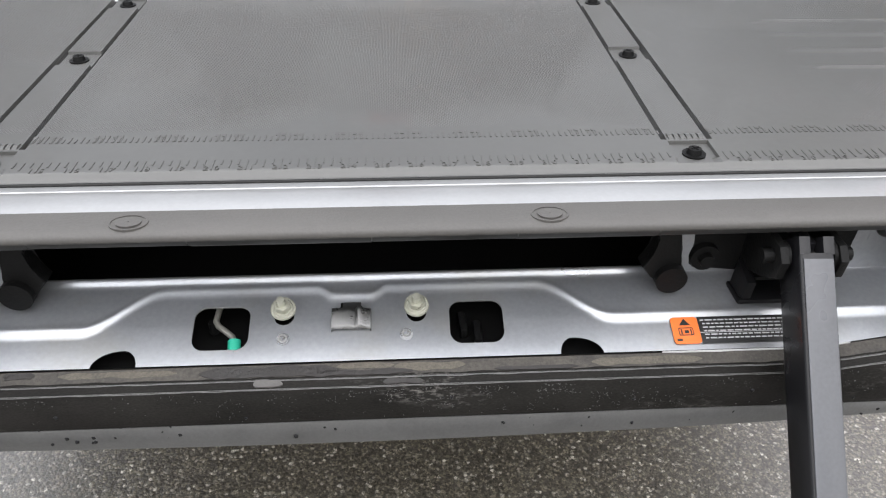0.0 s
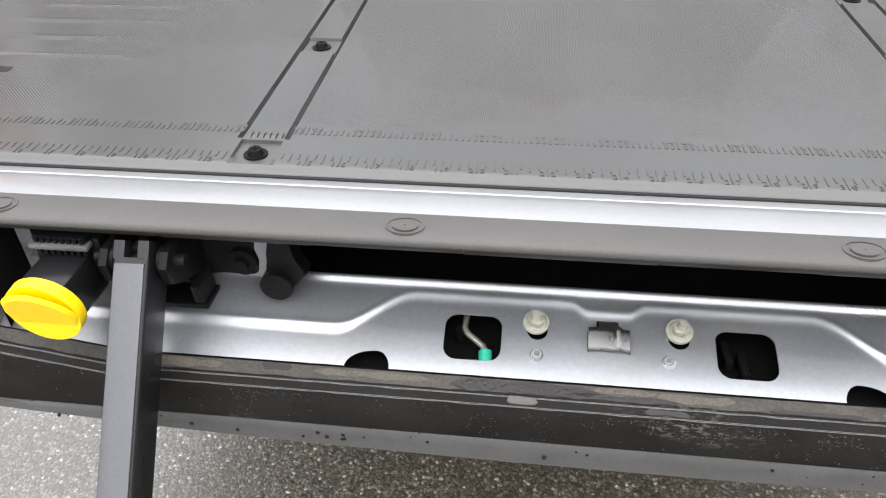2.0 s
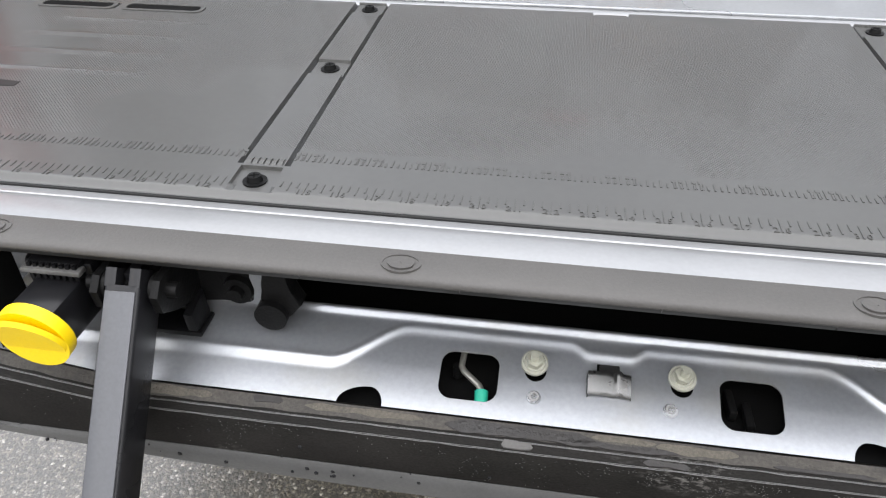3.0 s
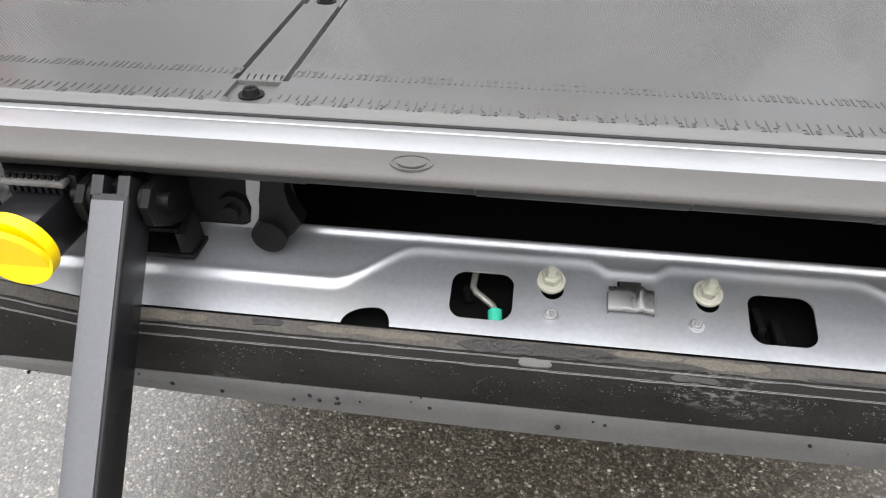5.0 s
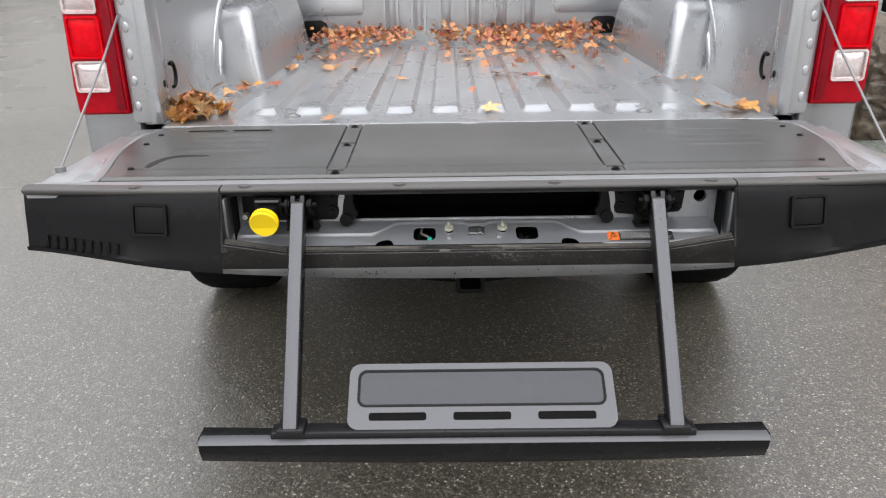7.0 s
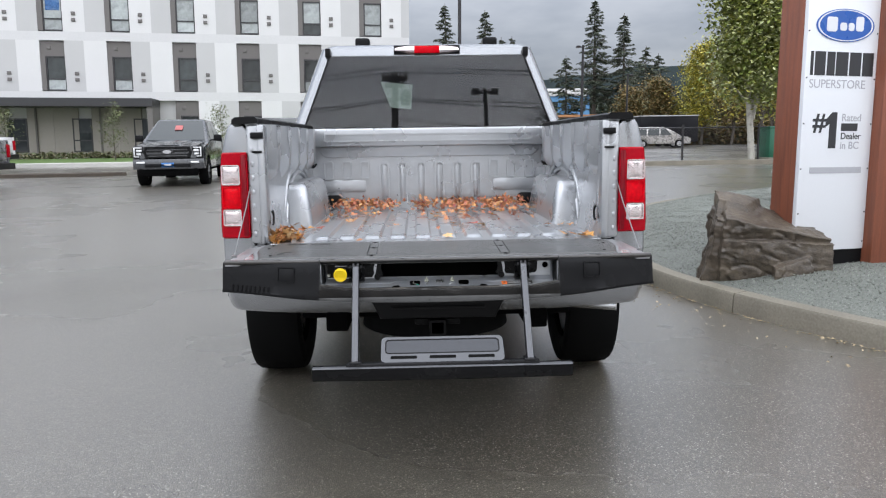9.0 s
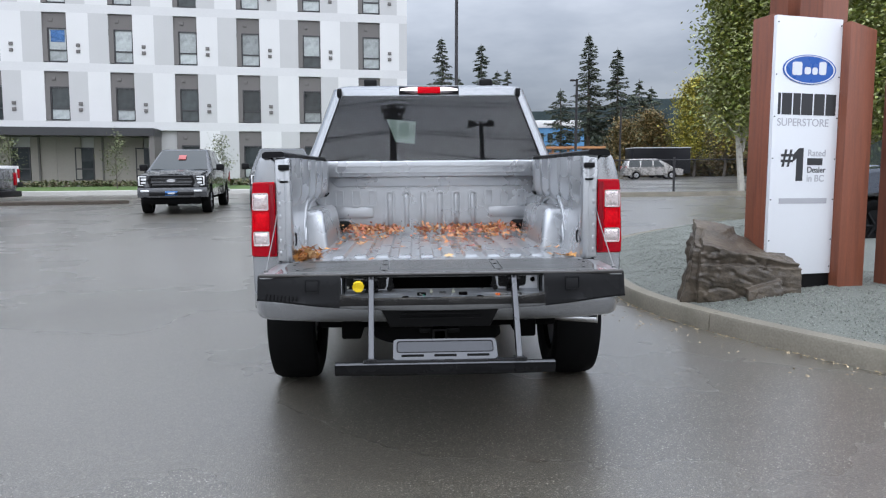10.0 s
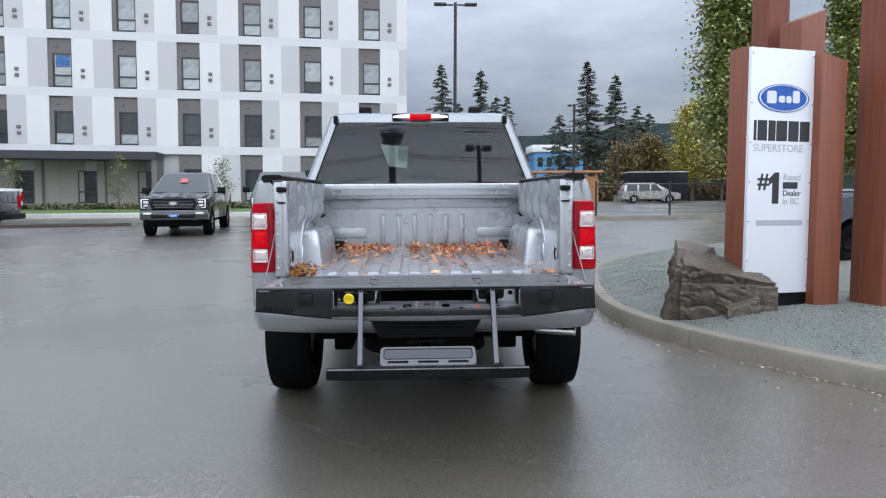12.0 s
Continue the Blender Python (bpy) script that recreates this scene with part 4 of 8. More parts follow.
for k, (x, y) in enumerate(outline):
    a, b = outline[max(0, k - 1)], outline[min(len(outline) - 1, k + 1)]
    d = Vector((b[0] - a[0], b[1] - a[1])).normalized()
    o = Vector((-d.y, d.x))
    rings.append([(x, y, 0.860), (x, y, 0.8665), (x + o.x * 0.004, y + o.y * 0.004, 0.8690), (x + o.x * 0.014, y + o.y * 0.014, 0.8682), (x + o.x * 0.016, y + o.y * 0.016, 0.860)])
part("plate_rim", loft(bm, rings), M["bright"], tailgate, "bright silver rim round the work surface")
# bright metal edge between work surface and cap
edge_prof = [(0.0308, 0.8640), (0.0300, 0.8660), (0.0290, 0.8666), (0.0215, 0.8674), (0.0204, 0.8666), (0.0190, 0.8678), (0.012, 0.8688), (0.004, 0.8693), (-0.004, 0.8692), (-0.0090, 0.8684), (-0.0112, 0.866), (-0.0112, 0.850), (0.0308, 0.850)]
bm = B()
prism(bm, edge_prof, "x", -0.80, 0.80)
box(bm, -0.80, -0.745, 0.031, 0.40, 0.850, 0.8645, 0.004)
box(bm, 0.745, 0.80, 0.031, 0.40, 0.850, 0.8645, 0.004)
part("edge_panel", bm, M["bright"], tailgate, "bare bright silver edge of the tailgate")


def bow(x):
    return 0.055 * smooth01(0.50, 0.90, abs(x))


def cap_ring(x, lift=0.0):
    b = bow(x)
    return [(x, y + b * 0.4, z) for y, z in ((-0.0114, 0.8698), (-0.0128, 0.8714), (-0.0250, 0.8722), (-0.0345, 0.8714), (-0.0385, 0.8698), (-0.0398, 0.8676), (-0.0396, 0.8650), (-0.0380, 0.8620), (-0.0345, 0.8588), (-0.022, 0.852), (-0.0114, 0.852))]


bm = B()
loft(bm, [cap_ring(x) for x in linspace(-0.4455, 0.4455, 41)])
cap = part("top_cap", bm, M["plastic"], tailgate, "grey plastic cap along the tailgate edge")
for s in (-1, 1):
    bm = B()
    loft(bm, [cap_ring(s * x) for x in linspace(0.4485, 0.802, 17)])
    part("end_cap", bm, M["plastic"], tailgate)
# turned-under edge of the cap, in lengths of slightly different depth, coloured dark for its shade
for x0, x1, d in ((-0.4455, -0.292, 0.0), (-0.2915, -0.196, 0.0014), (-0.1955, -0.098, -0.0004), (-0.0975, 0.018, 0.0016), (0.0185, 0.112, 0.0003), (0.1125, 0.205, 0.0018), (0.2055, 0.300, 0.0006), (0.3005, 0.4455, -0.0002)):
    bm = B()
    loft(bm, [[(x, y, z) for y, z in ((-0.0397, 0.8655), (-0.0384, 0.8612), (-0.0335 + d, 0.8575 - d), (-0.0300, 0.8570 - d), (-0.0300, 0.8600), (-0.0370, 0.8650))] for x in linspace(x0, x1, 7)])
    part("cap_underside", bm, M["skirt"], tailgate, "turned-under cap edge, coloured dark for its shade")
for x in (-0.405, -0.135, 0.134, 0.405, -0.60, 0.60):
    bm = B()
    zc = 0.8718
    ring = lambda r0, r1, z0, z1: frame_ring(bm, [(x + r0 * math.cos(a), -0.0275 + bow(x) * 0.4 + 0.72 * r0 * math.sin(a)) for a in linspace(0, 6.2, 25)], [(x + r1 * math.cos(a), -0.0275 + bow(x) * 0.4 + 0.72 * r1 * math.sin(a)) for a in linspace(0, 6.2, 25)], "z", z0, z1)
    ring(0.0125, 0.0112, zc - 0.001, zc + 0.0008)
    ring(0.0082, 0.0005, zc - 0.001, zc + 0.0012)
    part("clip", bm, M["plastic"], cap, "oval plastic push clip")

LIP = ((-0.0450, 0.7632), (-0.0475, 0.7646), (-0.0565, 0.7612), (-0.0580, 0.7604), (-0.0590, 0.7612), (-0.0602, 0.7596), (-0.0640, 0.7580), (-0.0652, 0.7586), (-0.0664, 0.7566), (-0.0700, 0.7480), (-0.0728, 0.7390), (-0.0737, 0.7350))


def lip_low(x):
    return 0.7105 + 0.008 * min(1.0, (x / 0.36) ** 2) + 0.037 * smooth01(0.30, 0.86, abs(x))


def lip_rise(x):
    """The upper edge of the lip climbs towards the ends of the recess."""
    return 0.018 * max(0.0, min(1.0, (abs(x) - 0.335) / 0.11))


def lip_top(x, y):
    for (y0_, z0), (y1_, z1) in zip(LIP, LIP[1:]):
        if y1_ <= y <= y0_:
            return lerp(z0, z1, (y - y0_) / (y1_ - y0_)) + lip_rise(x)
    return LIP[-1][1]


def lip_ring(x):
    up = lip_rise(x)
    return [(x, y, z + up * smooth01(0.737, 0.756, z)) for y, z in LIP] + [(x, -0.0720, 0.7345), (x, -0.0450, 0.7345)]


def lip_face_ring(x):
    zb = lip_low(x)
    return [(x, y, z) for y, z in ((-0.0722, 0.7346), (-0.0738, 0.7342), (-0.0744, 0.7325), (-0.0750, zb + 0.010), (-0.0742, zb + 0.002), (-0.070, zb), (-0.045, zb + 0.01), (-0.045, 0.7346))]


bm = B()
loft(bm, [lip_ring(x) for x in linspace(-0.4475, 0.4475, 91)])
lip = part("lower_lip", bm, M["lip"], tailgate, "dusty black plastic spoiler lip")
# the lower face is its own piece in a paler grey
bm = B()
loft(bm, [lip_face_ring(x) for x in linspace(-0.4475, 0.4475, 91)])
part("lip_face", bm, M["lip_face"], tailgate, "paler grey lower face of the lip")
for s in (-1, 1):
    bm = B()
    rings = []
    for x in linspace(0.4475, 0.812, 25):
        zb, b = lip_low(x), bow(x)
        rings.append([(s * x, y + b, z) for y, z in ((-0.010, 0.850), (-0.032, 0.858), (-0.0400, 0.863), (-0.0480, 0.853), (-0.0560, 0.820), (-0.0625, 0.785), (-0.0700, 0.755), (-0.0750, zb + 0.010), (-0.0742, zb + 0.002), (-0.070, zb), (-0.010, zb + 0.01))])
    loft(bm, rings)
    blk = part("end_block", bm, M["trim"], tailgate, "black plastic end section of the tailgate edge")
    xb = 0.57
    bm = B()
    m_ = Matrix.Translation((s * xb, -0.0590 + bow(xb), 0.8215)) @ pose(0, 0, 0, -12, 0, 7 * s)
    frame_ring(bm, rrect(0.064, 0.056, 0.005), rrect(0.056, 0.048, 0.004), "y", -0.0025, 0.006)
    box(bm, -0.0275, 0.0275, -0.0005, 0.006, -0.0235, 0.0235, 0.002)
    bm.transform(m_)
    part("cover", bm, M["black"], blk, "square black cover")
# moulded louvre marks in one end block
bm = B()
for i in range(9):
    x = -0.775 + 0.017 * i
    box(bm, x, x + 0.006, -0.071 + bow(x), -0.066 + bow(x), 0.757, 0.785 - 0.001 * i, 0.001)
part("louvre", bm, M["black"], tailgate)

# dirt and adhesive left on the lip
def smear(x0, x1, y0_, y1_, h, seed, rag=0.45):
    """A thin patch with a ragged, tapering outline that follows the lip."""
    n, mid, half = 48, (y0_ + y1_) / 2, abs(y1_ - y0_) / 2
    rings = []
    for i in range(n + 1):
        t = i / n
        k = max(0.04, min(1.0, 9 * t, 9 * (1 - t))) ** 0.6
        x = lerp(x0, x1, t)
        lo = mid - half * k * (0.8 + rag * noise.noise((x * 70, seed, 1)))
        hi = mid + half * k * (0.8 + rag * noise.noise((x * 55, seed, 7)))
        row = [(x, y, lip_top(x, y) + h) for y in linspace(lo, hi, 5)]
        rings.append(row + [(x, y, z - h - 0.001) for x, y, z in row[::-1]])
    return loft(B(), rings)


def long_strip(y0_, y1_, h, wob, seed):
    rings = []
    for x in linspace(-0.4465, 0.4465, 220):
        a = y0_ + wob * noise.noise((x * 60, seed, 1))
        b_ = y1_ + wob * 0.3 * noise.noise((x * 45, seed, 5))
        rings.append([(x, a, lip_top(x, a) - 0.001), (x, a, lip_top(x, a) + h), (x, b_, lip_top(x, b_) + h), (x, b_, lip_top(x, b_) - 0.001)])
    return loft(B(), rings)


part("dried_dirt", long_strip(-0.0564, -0.0478, 0.0002, 0.0010, 3), M["mud"], lip, "brown dried dirt along the lip")
# two thin pale strips paint the highlights along the lip's ridges
part("worn_line", long_strip(-0.0595, -0.0587, 0.0003, 0.0003, 8), M["worn"], lip)
part("worn_line", long_strip(-0.0656, -0.0648, 0.0003, 0.0003, 11), M["worn"], lip)
for i, (x0, x1, y0_, y1_) in enumerate(((-0.105, -0.008, -0.0575, -0.0482), (-0.030, 0.043, -0.0572, -0.0528), (0.022, 0.050, -0.0640, -0.0600), (-0.237, -0.216, -0.0530, -0.0478), (0.10, 0.16, -0.0570, -0.0540))):
    part("adhesive_residue", smear(x0, x1, y0_, y1_, 0.0007, 20 + i), M["residue"], lip)
for i, (x0, x1, y0_, y1_) in enumerate(((-0.335, -0.266, -0.0555, -0.0485), (-0.010, 0.030, -0.0525, -0.0480), (0.030, 0.080, -0.0550, -0.0485), (-0.20, -0.12, -0.0540, -0.0490), (0.17, 0.25, -0.0560, -0.0495))):
    part("dirt_patch", smear(x0, x1, y0_, y1_, 0.0005, 40 + i), M["tan_dirt"], lip, "pale tan dried dirt")
part("paint_chip", smear(-0.0670, -0.0470, -0.0638, -0.0588, 0.0009, 77, 0.6), M["plastic"], lip, "bare grey patch in the lip")
bm = B()
rnd = random.Random(5)
for i in range(110):
    x = rnd.uniform(-0.43, 0.43)
    t = rnd.random() ** 0.8
    r = rnd.uniform(0.0005, 0.0022)
    y, z = lerp(-0.0690, -0.0750, t), lerp(0.7500, 0.722, t)
    bmesh.ops.create_icosphere(bm, subdivisions=1, radius=r, matrix=Matrix.Translation((x, y, z)))
tagged(part("water_drops", bm, M["black"], lip), kind="stuff")
# pale grit on the slope of the lip, in clusters
rnd = random.Random(15)
verts, faces = [], []
clusters = [(-0.36, 0.06, 60), (-0.235, 0.028, 140), (-0.075, 0.020, 110), (-0.02, 0.03, 60), (0.06, 0.05, 330), (0.13, 0.05, 460), (0.22, 0.06, 280), (0.33, 0.06, 160), (0.0, 0.25, 160)]
for cx, sx, count in clusters:
    for i in range(count):
        x = rnd.gauss(cx, sx)
        y = -0.0665 - 0.0068 * rnd.random() ** 1.5
        if abs(x) > 0.44 or noise.noise((x * 55, y * 260, 3)) < 0.02:
            continue
        r = rnd.uniform(0.00010, 0.00034)
        z = lip_top(x, y)
        k = len(verts)
        a0 = rnd.uniform(0, 6.28)
        for j in range(4):
            a = a0 + 1.5708 * j
            q = r * rnd.uniform(0.7, 1.5)
            verts.append((x + 1.5 * q * math.cos(a), y - 0.00035 + 0.33 * q * math.sin(a), z + 0.00025 + 0.9 * q * math.sin(a)))
        faces.append((k, k + 1, k + 2, k + 3))
me = bpy.data.meshes.new("grit")
me.from_pydata(verts, [], faces)
me.materials.append(M["grit"])
grit = new("grit", me)
grit.parent = lip
tagged(grit, kind="stuff")

# stamped steel panel with its pocket, holes and beads
def pocket_line(x):
    a = abs(x)
    y = lerp(0.0083, -0.0208, smooth01(0.136, 0.192, a))
    return y - 0.0064 * (1 - smooth01(0.0135, 0.0258, a))


def panel_z(x, y):
    shelf = 0.7905 - 0.33 * (0.0165 - y)
    low = min(0.766 + 0.40 * (y + 0.047), shelf - 0.0016)
    yr = pocket_line(x)
    z = lerp(low, shelf, smooth01(yr - 0.0058, yr + 0.0024, y))
    z += 0.0006 * math.exp(-((y - yr - 0.0015) / 0.0026) ** 2)
    z += 0.0034 * math.exp(-((y - 0.0172) / 0.0028) ** 2)
    if y > 0.0195:
        z -= 0.012 * smooth01(0.0195, 0.029, y)
    return z


HOLES = [(-0.0934, -0.0203, 0.0397, 0.0330, 0.0088), (0.0902, -0.0203, 0.0393, 0.0332, 0.0088)]
ROUND = [(-0.0492, -0.0126, 0.0072), (0.0466, -0.0126, 0.0072)]


def hole_sdf(x, y):
    d = 1.0
    for cx, cy, w, h, r in HOLES:
        ax, ay = abs(x - cx) - w / 2 + r, abs(y - cy) - h / 2 + r
        d = min(d, math.hypot(max(ax, 0), max(ay, 0)) + min(max(ax, ay), 0) - r)
    for cx, cy, r in ROUND:
        d = min(d, math.hypot(x - cx, y - cy) - r)
    u = abs(x) - 0.1585
    return min(d, math.hypot(u / 1.75 if u > 0 else u * 1.25, y + 0.0475) - 0.0122)


def panel_snap(x, y):
    d = hole_sdf(x, y)
    if -0.0012 < d < 0.0009:
        e = 2e-5
        for _ in range(3):
            d = hole_sdf(x, y)
            gx, gy = (hole_sdf(x + e, y) - d) / e, (hole_sdf(x, y + e) - d) / e
            k = gx * gx + gy * gy or 1.0
            x, y = x - d * gx / k, y - d * gy / k
    return (x, y)


xs = sorted(set(linspace(-0.20, 0.20, 361)) | set(linspace(-0.444, -0.20, 50)) | set(linspace(0.20, 0.444, 50)))
bm = B()
grid(bm, xs, linspace(-0.0470, 0.0300, 69), panel_z, keep=lambda x, y: hole_sdf(x, y) > 0.00004, snap=panel_snap)
bmesh.ops.remove_doubles(bm, verts=bm.verts, dist=1e-5)
panel = part("stamped_panel", bm, M["steel"], tailgate, "silver stamped steel panel with holes and beads", angle=60)
# smooth cut edges of the holes
for cx, cy, w, h, r in HOLES + [(cx, cy, 2 * r, 2 * r, 0.999 * r) for cx, cy, r in ROUND]:
    ring = rrect(w + 0.0003, h + 0.0003, r, 7, cx, cy)
    bm = loft(B(), [[(x, y, panel_z(x, y) + dz) for x, y in ring] for dz in (0.0001, -0.0014)], caps=False)
    part("cut_edge", bm, M["washer_steel"], panel)

# back wall of the step recess with the long slot and one hole, and its end walls
for x0, x1, z0, z1 in ((-0.444, -0.236, 0.782, 0.852), (0.236, 0.3895, 0.782, 0.852), (0.4185, 0.444, 0.782, 0.852)):
    part("recess_wall", box(B(), x0, x1, 0.014, 0.024, z0, z1), M["steel"], tailgate)
bm = B()
box(bm, 0.3895, 0.4185, 0.014, 0.024, 0.782, 0.8165)
box(bm, 0.3895, 0.4185, 0.014, 0.024, 0.8435, 0.852)
frame_ring(bm, [(0.404 + 0.0145 * max(-1, min(1, 1.42 * math.cos(a))), 0.83 + 0.0140 * max(-1, min(1, 1.42 * math.sin(a)))) for a in linspace(0, 6.15, 28)],
           [(0.404 + 0.0115 * math.cos(a), 0.83 + 0.0115 * math.sin(a)) for a in linspace(0, 6.15, 28)], "y", 0.0138, 0.024)
part("recess_wall", bm, M["steel"], tailgate)
for s in (-1, 1):
    part("recess_end", prism(B(), [(0.424, 0.014), (0.4445, 0.014), (0.4445, -0.040), (0.4405, -0.040), (0.4385, -0.020), (0.4330, 0.000), (0.424, 0.0095)] if s > 0 else [(-0.424, 0.014), (-0.424, 0.0095), (-0.4330, 0.000), (-0.4385, -0.020), (-0.4405, -0.040), (-0.4445, -0.040), (-0.4445, 0.014)], "z", 0.772, 0.852), M["steel"], tailgate)
for s in (-1, 1):
    part("recess_end_trim", prism(B(), [(-0.040, 0.862), (-0.0700, 0.765), (-0.040, 0.765), (-0.030, 0.862)], "x", s * 0.4448, s * 0.4478), M["skirt"], tailgate)
# black open box painting the darkness inside the step recess
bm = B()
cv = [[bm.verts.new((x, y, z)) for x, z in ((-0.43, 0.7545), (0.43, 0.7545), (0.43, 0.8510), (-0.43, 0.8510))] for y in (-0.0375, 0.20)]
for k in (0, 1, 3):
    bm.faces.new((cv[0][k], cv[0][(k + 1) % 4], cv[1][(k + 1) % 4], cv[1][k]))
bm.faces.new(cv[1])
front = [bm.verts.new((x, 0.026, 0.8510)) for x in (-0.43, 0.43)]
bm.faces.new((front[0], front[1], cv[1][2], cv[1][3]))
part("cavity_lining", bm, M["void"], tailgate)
# fixings on the stamped panel
for s, x in ((-1, -0.0502), (1, 0.0468)):
    zc = panel_z(x, -0.0085) + 0.0012
    bm = B()
    tilt = Matrix.Translation((x, -0.0078, zc)) @ pose(0, 0, 0, 24, 0, 0)
    cyl(bm, (0, 0, 0.0), (0, 0, 0.0020), 0.0092, 0.0090, n=28)
    cyl(bm, (0, 0, 0.0020), (0, 0, 0.0032), 0.0074, 0.0066, n=28)
    bm.transform(tilt)
    ws_ = part("washer", bm, M["washer"], panel, "cream zinc washer")
    bm = B()
    cyl(bm, (0, 0, 0.0030), (0, 0, 0.0088), 0.0060, n=6)
    cyl(bm, (0, 0, 0.0086), (0, 0, 0.0155), 0.0031, 0.0027, n=16)
    bm.transform(tilt)
    part("nut", bm, M["nutm"], ws_)
    bm = B()
    xr, yr_ = (-0.0490, -0.0303) if s < 0 else (0.0390, -0.0290)
    zr = panel_z(xr, yr_)
    cyl(bm, (xr, yr_ + 0.0002, zr - 0.0005), (xr, yr_ - 0.0004, zr + 0.0011), 0.0050, 0.0044, n=24)
    cyl(bm, (xr, yr_, zr), (xr, yr_ - 0.0008, zr + 0.0024), 0.0024, 0.0018, n=20)
    rv = part("rivet", bm, M["rivet"], panel)
    part("rivet_mark", cyl(B(), (xr, yr_ - 0.0001, zr + 0.0012), (xr, yr_ - 0.00045, zr + 0.00195), 0.0034, 0.0032, n=24), M["washer_steel"], rv)
bm = B()
cross = [(-0.0150, 0.0005), (-0.0146, 0.0042), (-0.0020, 0.0046), (0.0005, 0.0034), (0.0022, 0.0036), (0.0042, 0.0056), (0.0062, 0.0056), (0.0085, 0.0040), (0.0134, 0.0036), (0.0138, 0.0010)]
rings = []
for t in linspace(0, 1, 6):
    y = lerp(-0.0125, -0.0262, t)
    rings.append([(px, y, panel_z(0.0, y) + pz * (1.45 - 0.75 * t)) for px, pz in cross])
loft(bm, rings, caps=False, closed=False)
part("clip_tongue", prism(B(), rrect(0.0130, 0.0085, 0.001, 3, -0.0005, -0.0085), "z", panel_z(0, -0.008) - 0.002, panel_z(0, -0.008) + 0.0030), M["clip"], panel)
part("clip_slot", prism(B(), rrect(0.0150, 0.0075, 0.001, 3, -0.0012, -0.0068), "z", panel_z(0, -0.006) - 0.003, panel_z(0, -0.006) + 0.0012), M["bracket"], panel)
clip = part("spring_clip", bm, M["clip"], panel, "bent spring steel clip")
sc = clip.modifiers.new("thickness", "SOLIDIFY")
sc.thickness = 0.0009
bm = B()
tube(bm, [(-0.0985, 0.0175, 0.773), (-0.0998, 0.0035, 0.773), (-0.1000, -0.0080, 0.772), (-0.0975, -0.0130, 0.772), (-0.0910, -0.0190, 0.7715), (-0.0862, -0.0235, 0.771), (-0.0842, -0.0275, 0.770), (-0.0835, -0.0320, 0.769)], 0.0022, 10)
rod = part("bent_rod", bm, M["zinc"], tailgate, "bent steel rod with green plug")
bm = B()
cyl(bm, (-0.0842, -0.0268, 0.7690), (-0.0832, -0.0372, 0.7650), 0.0046, n=18)
part("green_plug", bm, M["green"], rod)
bm = B()
cyl(bm, (-0.1030, -0.006, 0.760), (-0.1030, -0.006, 0.7700), 0.0035, n=14)
part("rod_pin", bm, M["bracket"], tailgate)
part("inner_lever", box(B(), 0.078, 0.084, -0.022, 0.0, 0.757, 0.766, 0.002, m=pose(0, 0, 0, 0, 0, 3)), M["bracket"], tailgate)
bm = box(B(), 0.089, 0.095, -0.026, -0.004, 0.757, 0.764, 0.002)
part("inner_lever", bm, M["bracket"], tailgate)

# warning label: orange head, black field with unreadable print
sl = panel_z(0.30, -0.0460) + 0.0010
label_tilt = Matrix.Translation((0, -0.046, sl)) @ pose(0, 0, 0, math.degrees(math.atan(0.40))) @ Matrix.Translation((0, 0.046, 0))
bm = prism(B(), rrect(0.0200, 0.0215, 0.0025, 4, 0.2424, -0.0325), "z", 0.0, 0.0006)
bm.transform(label_tilt)
lab = part("warning_label", bm, M["orange"], tailgate, "orange and black warning label with unreadable print")
bm = box(B(), 0.2526, 0.348, -0.0432, -0.0218, 0.0, 0.0006)
bm.transform(label_tilt)
part("label_field", bm, M["label_black"], lab)
bm = B()
rnd = random.Random(8)
for r in range(6):
    x = 0.2545 + 0.0012 * (r > 0)
    while x < 0.318 + 0.006 * (r % 3):
        w = rnd.uniform(0.0016, 0.0056)
        box(bm, x, x + w, -0.0251 - 0.0029 * r, -0.0242 - 0.0029 * r, 0.0006, 0.0008)
        x += w + 0.0011
box(bm, 0.2526, 0.345, -0.03475, -0.0344, 0.0006, 0.0008)
box(bm, 0.328, 0.341, -0.0405, -0.0370, 0.0006, 0.0008)
bm.transform(label_tilt)
part("print_bars", bm, M["label_white"], lab)
bm = B()
prism(bm, [(0.2380, -0.0285), (0.2466, -0.0285), (0.2423, -0.0232)], "z", 0.0006, 0.0008)
frame_ring(bm, rrect(0.0110, 0.0064, 0.001, 3, 0.2424, -0.0335), rrect(0.0098, 0.0050, 0.0008, 3, 0.2424, -0.0335), "z", 0.0006, 0.0008)
box(bm, 0.2385, 0.2396, -0.0358, -0.0315, 0.0006, 0.0008)
box(bm, 0.2412, 0.2444, -0.0350, -0.0325, 0.0006, 0.0008)
box(bm, 0.2455, 0.2465, -0.0358, -0.0315, 0.0006, 0.0008)
box(bm, 0.2345, 0.2385, -0.0412, -0.0392, 0.0006, 0.0008)
bm.transform(label_tilt)
part("label_marks", bm, M["label_black"], lab)
part("lifted_film", smear(0.222, 0.36, -0.0482, -0.0470, 0.0012, 91), M["label_white"], lab, "curled clear film edge")

